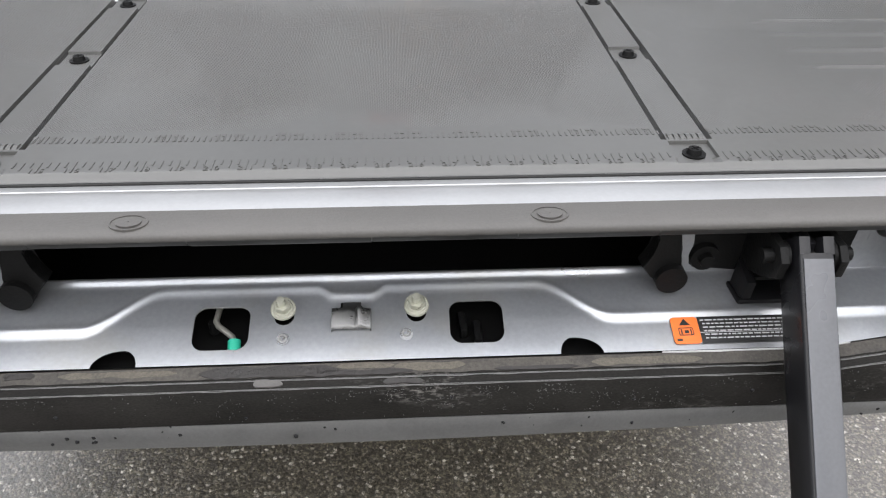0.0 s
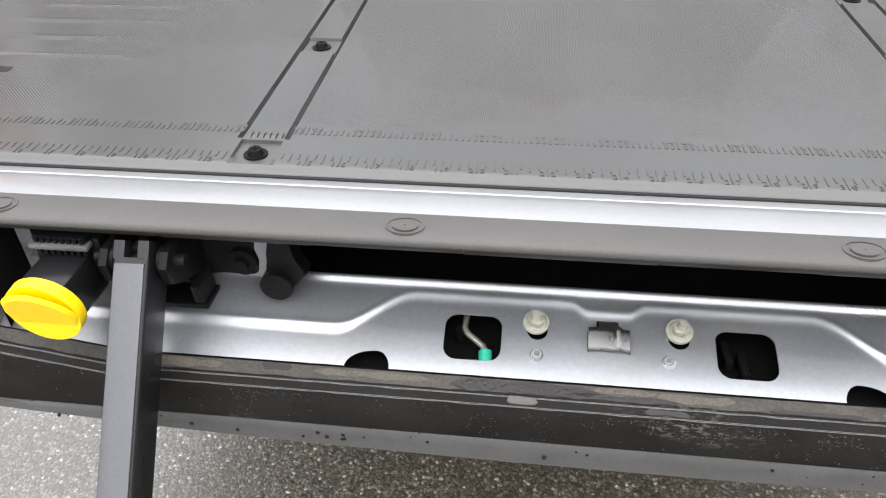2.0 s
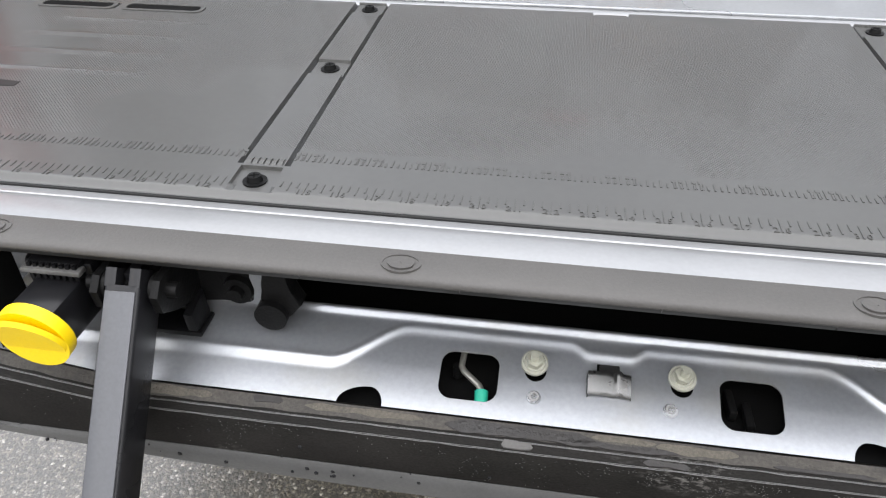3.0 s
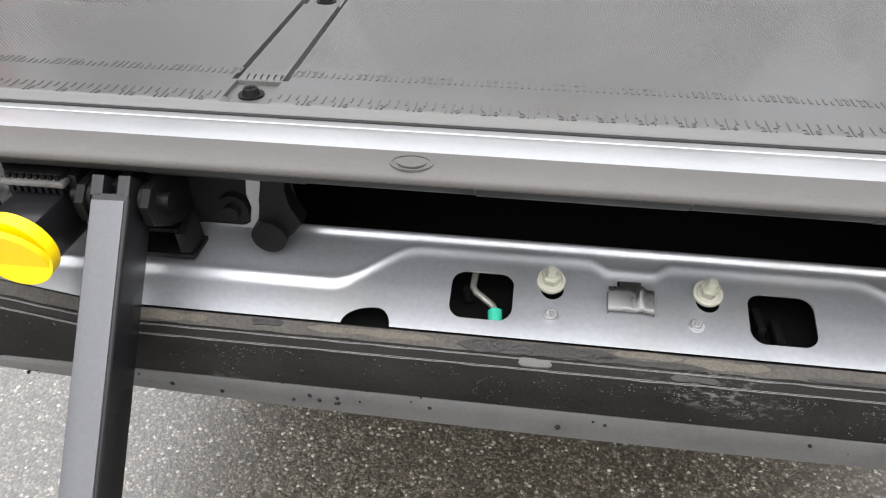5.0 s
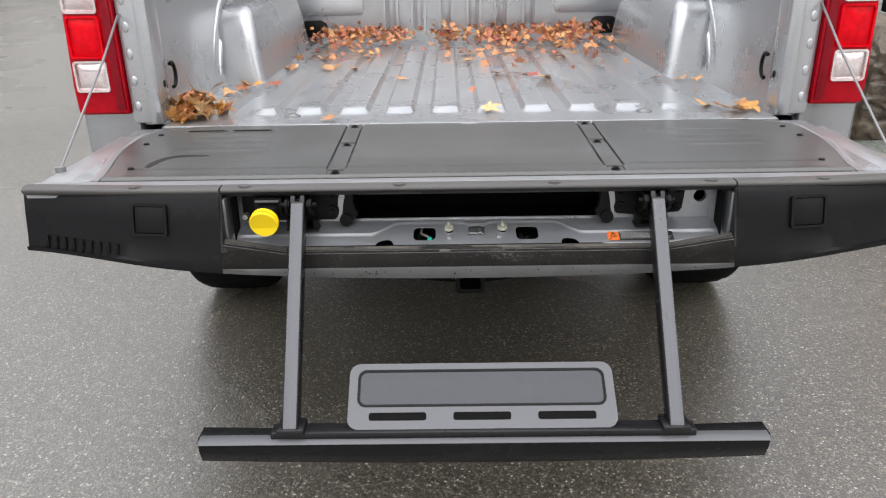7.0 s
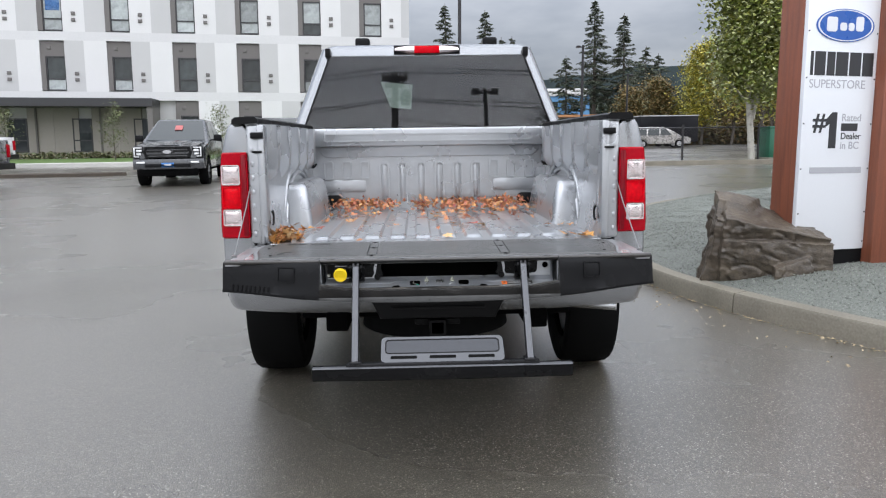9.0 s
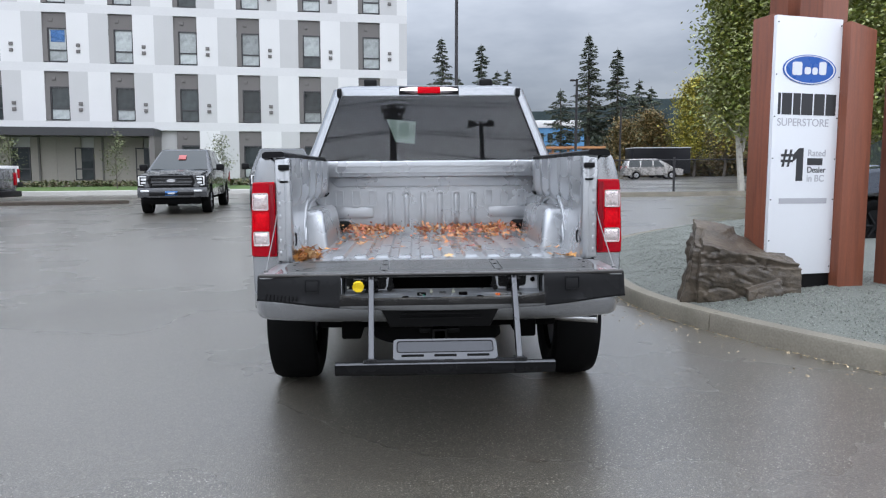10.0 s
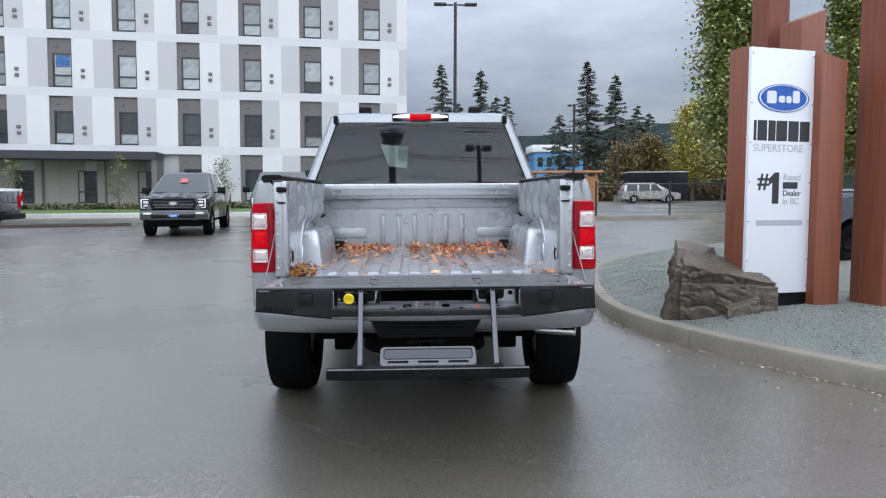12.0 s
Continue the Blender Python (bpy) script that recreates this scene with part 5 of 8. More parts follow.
# hinge brackets of the step
for s in (-1, 1):
    bm = B()
    outline = [(0.2435, 0.850), (0.2470, 0.838), (0.2485, 0.826), (0.2465, 0.816), (0.2480, 0.807), (0.254, 0.8015), (0.268, 0.801), (0.290, 0.800), (0.300, 0.790), (0.326, 0.790), (0.336, 0.802), (0.364, 0.803), (0.371, 0.811), (0.374, 0.850)]
    prism(bm, [(s * a, b) for a, b in outline], "y", 0.004, 0.0138, bevel=0.0015)
    br = part("hinge_bracket", bm, M["bracket"], tailgate, "dark steel hinge bracket")
    for bx, bz, r in ((0.2595, 0.8135, 0.0115), (0.260, 0.841, 0.006), (0.360, 0.812, 0.0075), (0.364, 0.843, 0.005)):
        bm = B()
        cyl(bm, (s * bx, 0.005, bz), (s * bx, -0.001, bz), r, r * 0.92, n=22)
        cyl(bm, (s * bx, -0.001, bz), (s * bx, -0.006, bz), r * 0.5, r * 0.45, n=14)
        part("bolt", bm, M["bracket"], br)
    bm = B()
    arm = [(0.2215, 0.850), (0.2205, 0.834), (0.2225, 0.8315), (0.2220, 0.827), (0.2190, 0.820), (0.2125, 0.8085), (0.2195, 0.8005), (0.2300, 0.791), (0.2400, 0.794), (0.2420, 0.803), (0.2395, 0.813), (0.2400, 0.824), (0.2365, 0.838), (0.2345, 0.850)]
    prism(bm, [(s * a, b) for a, b in arm], "y", -0.004, 0.010, bevel=0.0015)
    cyl(bm, (s * 0.2345, 0.010, 0.8005), (s * 0.2345, -0.0090, 0.7995), 0.0117, n=32)
    part("pivot_arm", bm, M["bracket"], br)
    ear = lambda d: prism(B(), [(0.012, 0.852), (-0.040, 0.850), (-0.048, 0.842), (-0.046, 0.828), (-0.030, 0.818), (0.012, 0.800)], "x", s * 0.312 + d - 0.003, s * 0.312 + d + 0.003, bevel=0.001)
    clevis = part("clevis_ear", ear(-0.0205), M["bracket"], br)
    part("clevis_ear", ear(0.0205), M["bracket"], br)
    gap = [(0.2352, 0.851), (0.2370, 0.838), (0.2402, 0.824), (0.2398, 0.813), (0.2425, 0.803), (0.2490, 0.8055), (0.2470, 0.816), (0.2490, 0.826), (0.2475, 0.838), (0.2440, 0.851)]
    part("sheet_edge", prism(B(), [(s * a, z) for a, z in gap], "y", 0.0005, 0.0035), M["steel"], br, "bare silver sheet edge beside the hinge")
    part("pin", cyl(B(), (s * 0.312 - 0.031, -0.034, 0.839), (s * 0.312 + 0.031, -0.034, 0.839), 0.0052, n=18), M["bracket"], clevis)
    for d in (-0.0165, 0.0165):
        part("washer", cyl(B(), (s * 0.312 + d - 0.0016, -0.034, 0.839), (s * 0.312 + d + 0.0016, -0.034, 0.839), 0.0105, n=28), M["bracket"], clevis)
    part("spacer", box(B(), s * 0.312 - 0.004, s * 0.312 + 0.004, -0.036, -0.010, 0.842, 0.850, 0.001), M["legm"], clevis)
    bm = B()
    prism(bm, [(0.000, 0.812), (-0.022, 0.806), (-0.020, 0.790), (-0.008, 0.7855), (0.003, 0.788)], "x", s * 0.285, s * 0.292, bevel=0.001)
    prism(bm, [(0.000, 0.812), (-0.022, 0.806), (-0.020, 0.790), (-0.008, 0.7855), (0.003, 0.788)], "x", s * 0.332, s * 0.339, bevel=0.001)
    box(bm, *sorted((s * 0.283, s * 0.341)), -0.020, 0.004, 0.7845, 0.7885, 0.001)
    part("stop_plate", bm, M["black"], br)

part("latch_plate", prism(B(), rrect(0.182, 0.055, 0.008, 4, -0.343, 0.8225), "y", 0.0100, 0.0136), M["bracket"], tailgate, "black plate behind the latch and hinge")
# stowed grab handle with its yellow end
bm = B()
box(bm, -0.392, -0.342, -0.030, 0.012, 0.818, 0.850, 0.004)
box(bm, -0.386, -0.348, -0.034, -0.020, 0.838, 0.852, 0.003)
for i in range(8):
    box(bm, -0.384 + 0.0046 * i, -0.3815 + 0.0046 * i, -0.036, -0.030, 0.839, 0.851)
latch_bar = box(B(), -0.388, -0.346, -0.0385, -0.030, 0.8445, 0.8485, 0.001)
latch = part("handle_latch", bm, M["black"], tailgate, "black latch holding the grab handle")
bm = B()
box(bm, -0.384, -0.350, -0.066, -0.020, 0.804, 0.838, 0.004)
part("latch_bar", latch_bar, M["worn"], latch, "worn grey bar across the latch")
part("grab_handle", bm, M["legm"], tailgate, "black square grab handle with yellow round end")
bm = B()
cyl(bm, (-0.367, -0.064, 0.820), (-0.367, -0.073, 0.819), 0.0246, n=40)
cyl(bm, (-0.367, -0.073, 0.820), (-0.367, -0.0755, 0.819), 0.0246, 0.0222, n=40)
part("yellow_knob", bm, M["yellow"], latch, "bright yellow round knob")
bm = B()
cyl(bm, (-0.418, 0.012, 0.806), (-0.418, -0.004, 0.806), 0.006, 0.005, n=16)
part("bolt", bm, M["zinc"], latch)

# the tailgate step, folded out and hanging
LEG_OUT = -1.0
step = part("tailgate_step", box(B(), -0.335, 0.335, -0.297, -0.268, 0.535, 0.549, 0.003), M["legm"], truck, "dark steel tailgate step hanging on two legs")
for s in (-1, 1):
    top, bot = Vector((s * 0.312, -0.032, 0.842)), Vector((s * 0.303, -0.288, 0.545))
    d = (bot - top).normalized()
    u = Vector((1, 0, 0))
    u = (u - u.dot(d) * d).normalized()
    w = d.cross(u)
    bm = B()
    rings = [[p + a * u + b * w for a, b in rrect(0.0245, 0.030, 0.003, 3)] for p in (top + d * 0.004, lerp(top, bot, 0.5), bot)]
    loft(bm, rings)
    for e in (-0.0082, 0.0082):
        loft(bm, [[p + (e + a) * u + b * w for a, b in rrect(0.0080, 0.030, 0.001, 2)] for p in (top - d * 0.007, top + d * 0.005)])
    leg = part("leg", bm, M["legm"], step, "satin dark rectangular tube leg")
    # thin paler strip paints the sky's sheen on the leg's outer side
    bm = B()
    loft(bm, [[p + a * u + (b - 0.0155 * k_) * w for a, b in rrect(0.0205, 0.0016, 0.0006, 2)] for k_ in (LEG_OUT,) for p in (top + d * 0.008, lerp(top, bot, 0.5), bot - d * 0.004)])
    part("leg_face", bm, M["leg_face"], leg, "paler strip painting the sheen on the leg's outer face")
    bm = B()
    box(bm, s * 0.303 - 0.022, s * 0.303 + 0.022, -0.300, -0.262, 0.545, 0.556, 0.003)
    part("foot_bracket", bm, M["legm"], step)
T0, T1 = Vector((0, -0.287, 0.546)), Vector((0, -0.196, 0.611))
TL = (T1 - T0).length
m_ = Matrix.Translation((T0 + T1) / 2) @ pose(0, 0, 0, math.degrees(math.atan2(T1.z - T0.z, T1.y - T0.y)))
bm = B()
frame_ring(bm, rrect(0.430, TL, 0.018, 6), rrect(0.400, TL - 0.050, 0.014, 6, 0, 0.013), "z", -0.010, 0.004)
bm.transform(m_)
tread = part("tread_frame", bm, M["treadf"], step, "grey rounded tread frame")
bm = B()
frame_ring(bm, rrect(0.402, TL - 0.048, 0.014, 6, 0, 0.013), rrect(0.394, TL - 0.056, 0.011, 6, 0, 0.013), "z", -0.010, 0.0050)
bm.transform(m_)
part("tread_rim", bm, M["black"], step)
bm = B()
prism(bm, rrect(0.3935, TL - 0.0565, 0.011, 6, 0, 0.013), "z", -0.008, 0.0035)
bm.transform(m_)
part("tread_mat", bm, M["mat_rubber"], step, "grey rubber tread mat")
# black pads on the frame paint the darkness of three open slots
for x in (-0.135, 0.0, 0.135):
    bm = B()
    prism(bm, rrect(0.092, 0.013, 0.004, 4, x, -TL / 2 + 0.021), "z", -0.004, 0.0046)
    bm.transform(m_)
    part("frame_slot", bm, M["void"], tread)
bm = B()
rings = []
for x in linspace(-0.452, 0.452, 25):
    b = 0.010 * (x / 0.45) ** 2
    rings.append([(x, y + b, z) for y, z in ((-0.268, 0.535), (-0.300, 0.5362), (-0.306, 0.532), (-0.304, 0.512), (-0.296, 0.490), (-0.288, 0.484), (-0.270, 0.486))])
loft(bm, rings)
part("step_trim", bm, M["trim"], step, "black textured plastic trim board")
part("step_edge", prism(B(), [(-0.300, 0.5368), (-0.306, 0.5335), (-0.3065, 0.5345), (-0.3005, 0.5382), (-0.285, 0.5382), (-0.285, 0.5368)], "x", -0.448, 0.448), M["treadf"], step)

# cargo bed
def floor_z(x, y):
    u = (abs(x - 0.0025) / 0.1175) % 1.0
    rib = smooth01(0.16, 0.25, u) * (1 - smooth01(0.75, 0.84, u))
    start = smooth01(0.605, 0.655, y)
    return 0.861 + 0.013 * rib * start * (1 - smooth01(2.08, 2.12, y)) * (1 if abs(x) < 0.62 else 0.0)


bm = B()
fx = []
for i in range(-6, 7):
    for q in (0.0, 0.16, 0.20, 0.25, 0.5, 0.75, 0.80, 0.84):
        v = 0.1175 * (i + q) + 0.0025
        if abs(v) < 0.735:
            fx.append(v)
fx = sorted(set([round(v, 4) for v in fx] + [-0.74, 0.74]))
grid(bm, fx, [0.500, 0.505, 0.56, 0.605, 0.615, 0.625, 0.635, 0.645, 0.655] + linspace(0.70, 2.16, 40), floor_z)
box(bm, -0.74, 0.74, 0.500, 0.512, 0.820, 0.8605)
box(bm, -0.735, 0.735, 0.4965, 0.504, 0.852, 0.8635, 0.002)
bed_floor = part("bed_floor", bm, M["paint_in"], truck, "bare silver ribbed steel bed floor")
# dark box fills the hinge gap in place of its shade
bm = B()
box(bm, -0.76, 0.76, 0.471, 0.499, 0.80, 0.846)
part("hinge_gap", bm, M["chassis"], truck)
for x in (-0.43, 0.43):
    bm = B()
    cyl(bm, (x * 1.03, 0.600, 0.861), (x * 1.03, 0.600, 0.8645), 0.020, 0.019, n=28)
    cyl(bm, (x * 1.03, 0.600, 0.864), (x * 1.03, 0.600, 0.8685), 0.013, 0.010, n=24)
    part("floor_bolt", bm, M["washer_steel"], bed_floor)

for s in (-1, 1):
    bm = B()
    prof = [(0.735, 0.855), (0.752, 0.90), (0.762, 1.10), (0.776, 1.375), (0.776, 1.400), (0.872, 1.404), (0.900, 1.385), (0.900, 1.20), (0.800, 1.15), (0.800, 0.855)]
    loft(bm, [[(s * a, y, z) for a, z in prof] for y in linspace(0.562, 2.20, 8)])
    inner = part("bed_wall", bm, M["paint_in"], truck, "silver ribbed inner bed wall")
    for yc in (0.73, 1.03, 1.33, 1.63, 1.93):
        rings = []
        for z, w, d in ((1.388, 0.100, 0.062), (1.34, 0.094, 0.060), (1.26, 0.072, 0.055), (1.19, 0.050, 0.046), (1.155, 0.034, 0.026), (1.135, 0.022, 0.002)):
            xi = lerp(0.762, 0.776, (z - 1.10) / 0.275)
            rings.append([(s * (xi - d), yc - w * 0.50, z), (s * (xi - d), yc + w * 0.50, z), (s * (xi - d * 0.85), yc + w * 0.62, z), (s * (xi + 0.01), yc + w, z), (s * (xi + 0.01), yc - w, z), (s * (xi - d * 0.85), yc - w * 0.62, z)])
        part("wall_rib", loft(B(), rings), M["paint_in"], inner, angle=25)
    bm = B()
    poly = side_poly(0.69, 2.27, [(1.52, 0.50)], 0.60, lambda y: 1.385)
    prism(bm, [(a, b) for a, b in poly], "x", s * 0.890, s * 0.948, bevel=0.018)
    for v in bm.verts:
        v.co.x -= s * 0.16 * max(0.0, v.co.z - 1.06)
    prof = [(0.80, 0.62), (0.80, 1.30), (0.812, 1.36), (0.832, 1.389), (0.860, 1.401), (0.884, 1.397), (0.902, 1.381), (0.914, 1.352), (0.925, 1.312), (0.935, 1.27), (0.945, 1.17), (0.950, 1.0), (0.949, 0.80), (0.945, 0.62)]
    loft(bm, [[(s * (0.875 + (a - 0.875) * k), y, 0.99 + (z - 0.99) * k2) for a, z in prof] for y, k, k2 in ((0.545, 0.84, 0.972), (0.5475, 0.92, 0.986), (0.5535, 0.975, 0.996), (0.562, 1.0, 1.0), (0.70, 1.0, 1.0))])
    part("bed_side", bm, M["paint"], truck, "silver outer bed side")
    # end post with seal, striker and bumps
    bm = B()
    box(bm, *sorted((s * 0.742, s * 0.822)), 0.532, 0.60, 0.862, 1.385, 0.012)
    box(bm, *sorted((s * 0.742, s * 0.775)), 0.522, 0.545, 0.862, 1.385, 0.008)
    for i in range(7):
        bmesh.ops.create_uvsphere(bm, u_segments=12, v_segments=8, radius=0.011, matrix=Matrix.Translation((s * 0.801, 0.533, 0.905 + 0.062 * i)) @ Matrix.Diagonal((0.8, 0.35, 1.2, 1)))
    part("end_post", bm, M["paint_in"], truck)
    part("striker", box(B(), *sorted((s * 0.745, s * 0.800)), 0.505, 0.535, 1.325, 1.352, 0.005), M["black"], truck)
    part("striker_pin", box(B(), *sorted((s * 0.752, s * 0.795)), 0.512, 0.535, 1.262, 1.272, 0.003), M["black"], truck)
    # black disc painted in for the dark inside of a round hole
    part("post_hole", cyl(B(), (s * 0.7412, 0.566, 0.954), (s * 0.752, 0.566, 0.954), 0.009, n=18), M["black"], truck)
    bm = B()
    cyl(bm, (s * 0.735, 2.02, 1.155), (s * 0.765, 2.02, 1.155), 0.012, n=12)
    tube(bm, [(s * 0.735, 2.00, 1.15), (s * 0.715, 1.98, 1.17)], 0.006, 8)
    part("tie_down", bm, M["black"], truck)
    bm = B()
    tube(bm, [(s * 0.738, 0.617 + 0.022 * math.cos(a), 0.968 + 0.030 * math.sin(a)) for a in linspace(-1.7, 2.0, 16)], 0.005, 8)
    part("tie_down", bm, M["black"], truck)
    bm = B()
    rings = []
    for y in linspace(0.52, 2.27, 9):
        zz = 1.398 + 0.004 * math.sin(y)
        rings.append([(s * a, y, z) for a, z in ((0.768, 1.392), (0.768, zz + 0.010), (0.780, zz + 0.018), (0.862, zz + 0.018), (0.878, zz + 0.008), (0.880, 1.385))])
    loft(bm, rings)
    part("rail_cap", bm, M["black"], truck, "black plastic bed rail cap")
    # wheelhouse and its arch
    bm = B()
    rings = []
    for z, xi, ya, yb, r in ((0.82, 0.618, 1.085, 1.965, 0.03), (0.875, 0.624, 1.09, 1.96, 0.032), (0.98, 0.640, 1.105, 1.945, 0.034), (1.050, 0.652, 1.125, 1.925, 0.036), (1.078, 0.662, 1.150, 1.90, 0.034), (1.092, 0.680, 1.19, 1.86, 0.028), (1.096, 0.705, 1.26, 1.79, 0.02)):
        rings.append([(s * p, q, z) for p, q in rrect(0.80 - xi + 0.02, yb - ya, min(r, 0.05), 5, (xi + 0.82) / 2, (ya + yb) / 2)])
    loft(bm, rings)
    part("wheelhouse", bm, M["paint_in"], truck, "silver rounded wheelhouse box")
    bm = B()
    for r, xx, th in ((0.285, 0.758, 0.012), (0.335, 0.764, 0.013)):
        tube(bm, [(s * xx, 1.52 + (r + 0.17) * math.cos(a), 0.86 + r * 0.98 * math.sin(a)) for a in linspace(0.05, 3.09, 28)], th, 8)
    part("arch_bead", bm, M["paint_in"], truck)
    # tail light
    bm = B()
    z0, z1 = 0.888, 1.266
    rings = []
    for z, dx, dy in ((z0, 0.009, 0.009), (z0 + 0.006, 0.003, 0.003), (z0 + 0.06, 0.0, 0.0), (z1 - 0.06, 0.0, 0.0), (z1 - 0.006, 0.003, 0.003), (z1, 0.009, 0.009)):
        o = lerp(0.952, 0.938, (z - z0) / (z1 - z0))
        rings.append([(s * (0.822 + dx * 0.3), 0.522 + dy, z), (s * (o - 0.016 - dx), 0.520 + dy, z), (s * (o - 0.006 - dx), 0.5235 + dy, z), (s * (o - 0.001 - dx), 0.532 + dy, z), (s * (o - dx), 0.70, z), (s * 0.822, 0.70, z)])
    loft(bm, rings)
    tl = part("tail_light", bm, M["red_lens"], truck, "red tail light with two clear lenses")
    for za, zb, mm, nm in ((0.944, 1.017, "clear_lens", "reversing_lens"), (1.022, 1.119, "red_deep", "stop_lens"), (1.124, 1.212, "clear_lens", "upper_lens")):
        bm = B()
        frame_ring(bm, rrect(0.080, zb - za, 0.008, 4, s * 0.894, (za + zb) / 2), rrect(0.070, zb - za - 0.010, 0.006, 4, s * 0.894, (za + zb) / 2), "y", 0.5145, 0.530)
        block = part(nm, bm, M[mm], tl)
        bm = B()
        us = linspace(-1, 1, 9)
        rows = [[bm.verts.new((s * (0.894 + 0.0352 * u), 0.5200 - 0.0062 * (1 - u ** 4) * (1 - v ** 4), (za + zb) / 2 + ((zb - za) / 2 - 0.005) * v)) for v in us] for u in us]
        for a_ in range(8):
            for b_ in range(8):
                bm.faces.new((rows[a_][b_], rows[a_ + 1][b_], rows[a_ + 1][b_ + 1], rows[a_][b_ + 1]))
        part("reflector", bm, M[mm], block)
    part("inner_strip", box(B(), *sorted((s * 0.826, s * 0.848)), 0.5175, 0.530, z0 + 0.012, z1 - 0.012, 0.004), M["red_strip"], tl, "dark red ribbed strip")
    # support cable
    bm = B()
    tube(bm, [(s * 0.812, 0.53, 1.12), (s * 0.806, 0.40, 1.035), (s * 0.800, 0.22, 0.93), (s * 0.795, 0.115, 0.872)], 0.0026, 8)
    cyl(bm, (s * 0.795, 0.11, 0.864), (s * 0.795, 0.11, 0.874), 0.010, n=14)
    part("support_cable", bm, M["washer_steel"], truck, "steel tailgate support cable")

bm = B()
box(bm, -0.795, 0.795, 2.150, 2.20, 0.84, 1.27)
box(bm, -0.800, 0.800, 2.085, 2.24, 1.275, 1.392, 0.012, 3)
prism(bm, [(-0.745, 1.280), (-0.722, 1.262), (-0.700, 1.228), (-0.672, 1.208), (0.672, 1.208), (0.700, 1.228), (0.722, 1.262), (0.745, 1.280)], "y", 2.128, 2.152, bevel=0.006)
headboard = part("headboard", bm, M["paint_in"], truck, "silver stamped front wall of the bed")
for i in range(6):
    x = -0.326 + 0.1206 * i
    bm = B()
    frame_ring(bm, rrect(0.066, 0.282, 0.028, 5, x + 0.03, 1.036), rrect(0.046, 0.262, 0.019, 5, x + 0.03, 1.036), "y", 2.122, 2.152)
    prism(bm, rrect(0.034, 0.246, 0.014, 5, x + 0.03, 1.036), "y", 2.140, 2.152, bevel=0.004)
    part("rib", bm, M["paint_in"], headboard)
for s in (-1, 1):
    for x in (0.659, 0.540, 0.424):
        bm = B()
        frame_ring(bm, rrect(0.062, 0.116, 0.014, 4, s * x, 1.124), rrect(0.046, 0.100, 0.010, 4, s * x, 1.124), "y", 2.126, 2.152)
        part("emboss", bm, M["paint_in"], headboard)
    bm = B()
    prism(bm, rrect(0.30, 0.078, 0.018, 4, s * 0.567, 1.020), "y", 2.141, 2.152, bevel=0.003)
    part("emboss", bm, M["paint_in"], headboard)
    bm = B()
    prism(bm, rrect(0.115, 0.072, 0.030, 6, s * 0.636, 0.926), "y", 2.128, 2.152, bevel=0.004)
    part("drain_cup", bm, M["black"], headboard, "black plastic cup at the floor corner")
bm = B()
frame_ring(bm, rrect(1.345, 0.050, 0.006, 3, 0, 1.333), rrect(1.325, 0.034, 0.005, 3, 0, 1.333), "y", 2.076, 2.087)
part("top_groove", bm, M["paint_in"], headboard)

# bumper, tow hitch, exhaust, underbody, wheels
for s in (-1, 1):
    bm = B()
    rings = []
    for x in linspace(0.26, 0.80, 12) + [0.83, 0.86, 0.885, 0.905, 0.922, 0.934, 0.940]:
        f = 0.325 + 0.055 * smooth01(0.55, 0.90, x) ** 1.6 + 0.15 * max(0.0, (x - 0.82) / 0.12) ** 2.6
        zb = 0.572 + 0.010 * smooth01(0.26, 0.9, x)
        e = 0.02 * smooth01(0.26, 0.34, x)
        rings.append([(s * x, f + 0.20, zb + 0.01), (s * x, f + 0.100, zb - 0.006), (s * x, f + 0.070, zb - 0.002), (s * x, f + 0.048, zb + 0.012), (s * x, f + 0.030, zb + 0.034), (s * x, f + 0.014, zb + 0.060), (s * x, f + 0.003, zb + 0.082), (s * x, f, zb + 0.092 + e * 0.5), (s * x, f + 0.006, zb + 0.104 + e), (s * x, f + 0.05, 0.712), (s * x, f + 0.20, 0.72)])
    loft(bm, rings)
    part("rear_bumper", bm, M["paint"], truck, "silver rear bumper half")
bm = B()
prism(bm, [(-0.30, 0.72), (-0.30, 0.665), (-0.245, 0.556), (0.245, 0.556), (0.30, 0.665), (0.30, 0.72)], "y", 0.318, 0.56, bevel=0.01)
for i in range(4):
    box(bm, -0.20, 0.20, 0.312, 0.324, 0.60 + 0.022 * i, 0.61 + 0.022 * i, 0.003)
part("bumper_step", bm, M["black"], truck, "black plastic centre of the bumper")
bm = B()
frame_ring(bm, rrect(0.072, 0.070, 0.006, 3, 0.0, 0.492), rrect(0.052, 0.050, 0.004, 3, 0.0, 0.492), "y", 0.40, 0.62)
box(bm, -0.10, -0.038, 0.44, 0.46, 0.50, 0.525, 0.004)
box(bm, 0.038, 0.10, 0.44, 0.46, 0.50, 0.525, 0.004)
part("tow_hitch", bm, M["bracket"], truck, "square black tow hitch receiver")
bm = B()
tube(bm, [(0.46, 1.06, 0.50), (0.60, 0.93, 0.498), (0.72, 0.86, 0.495), (0.895, 0.80, 0.492)], 0.030, 18)
part("exhaust_tip", bm, M["chrome"], truck, "polished exhaust tip")
bm = B()
box(bm, -0.72, 0.72, 0.56, 2.3, 0.70, 0.845)
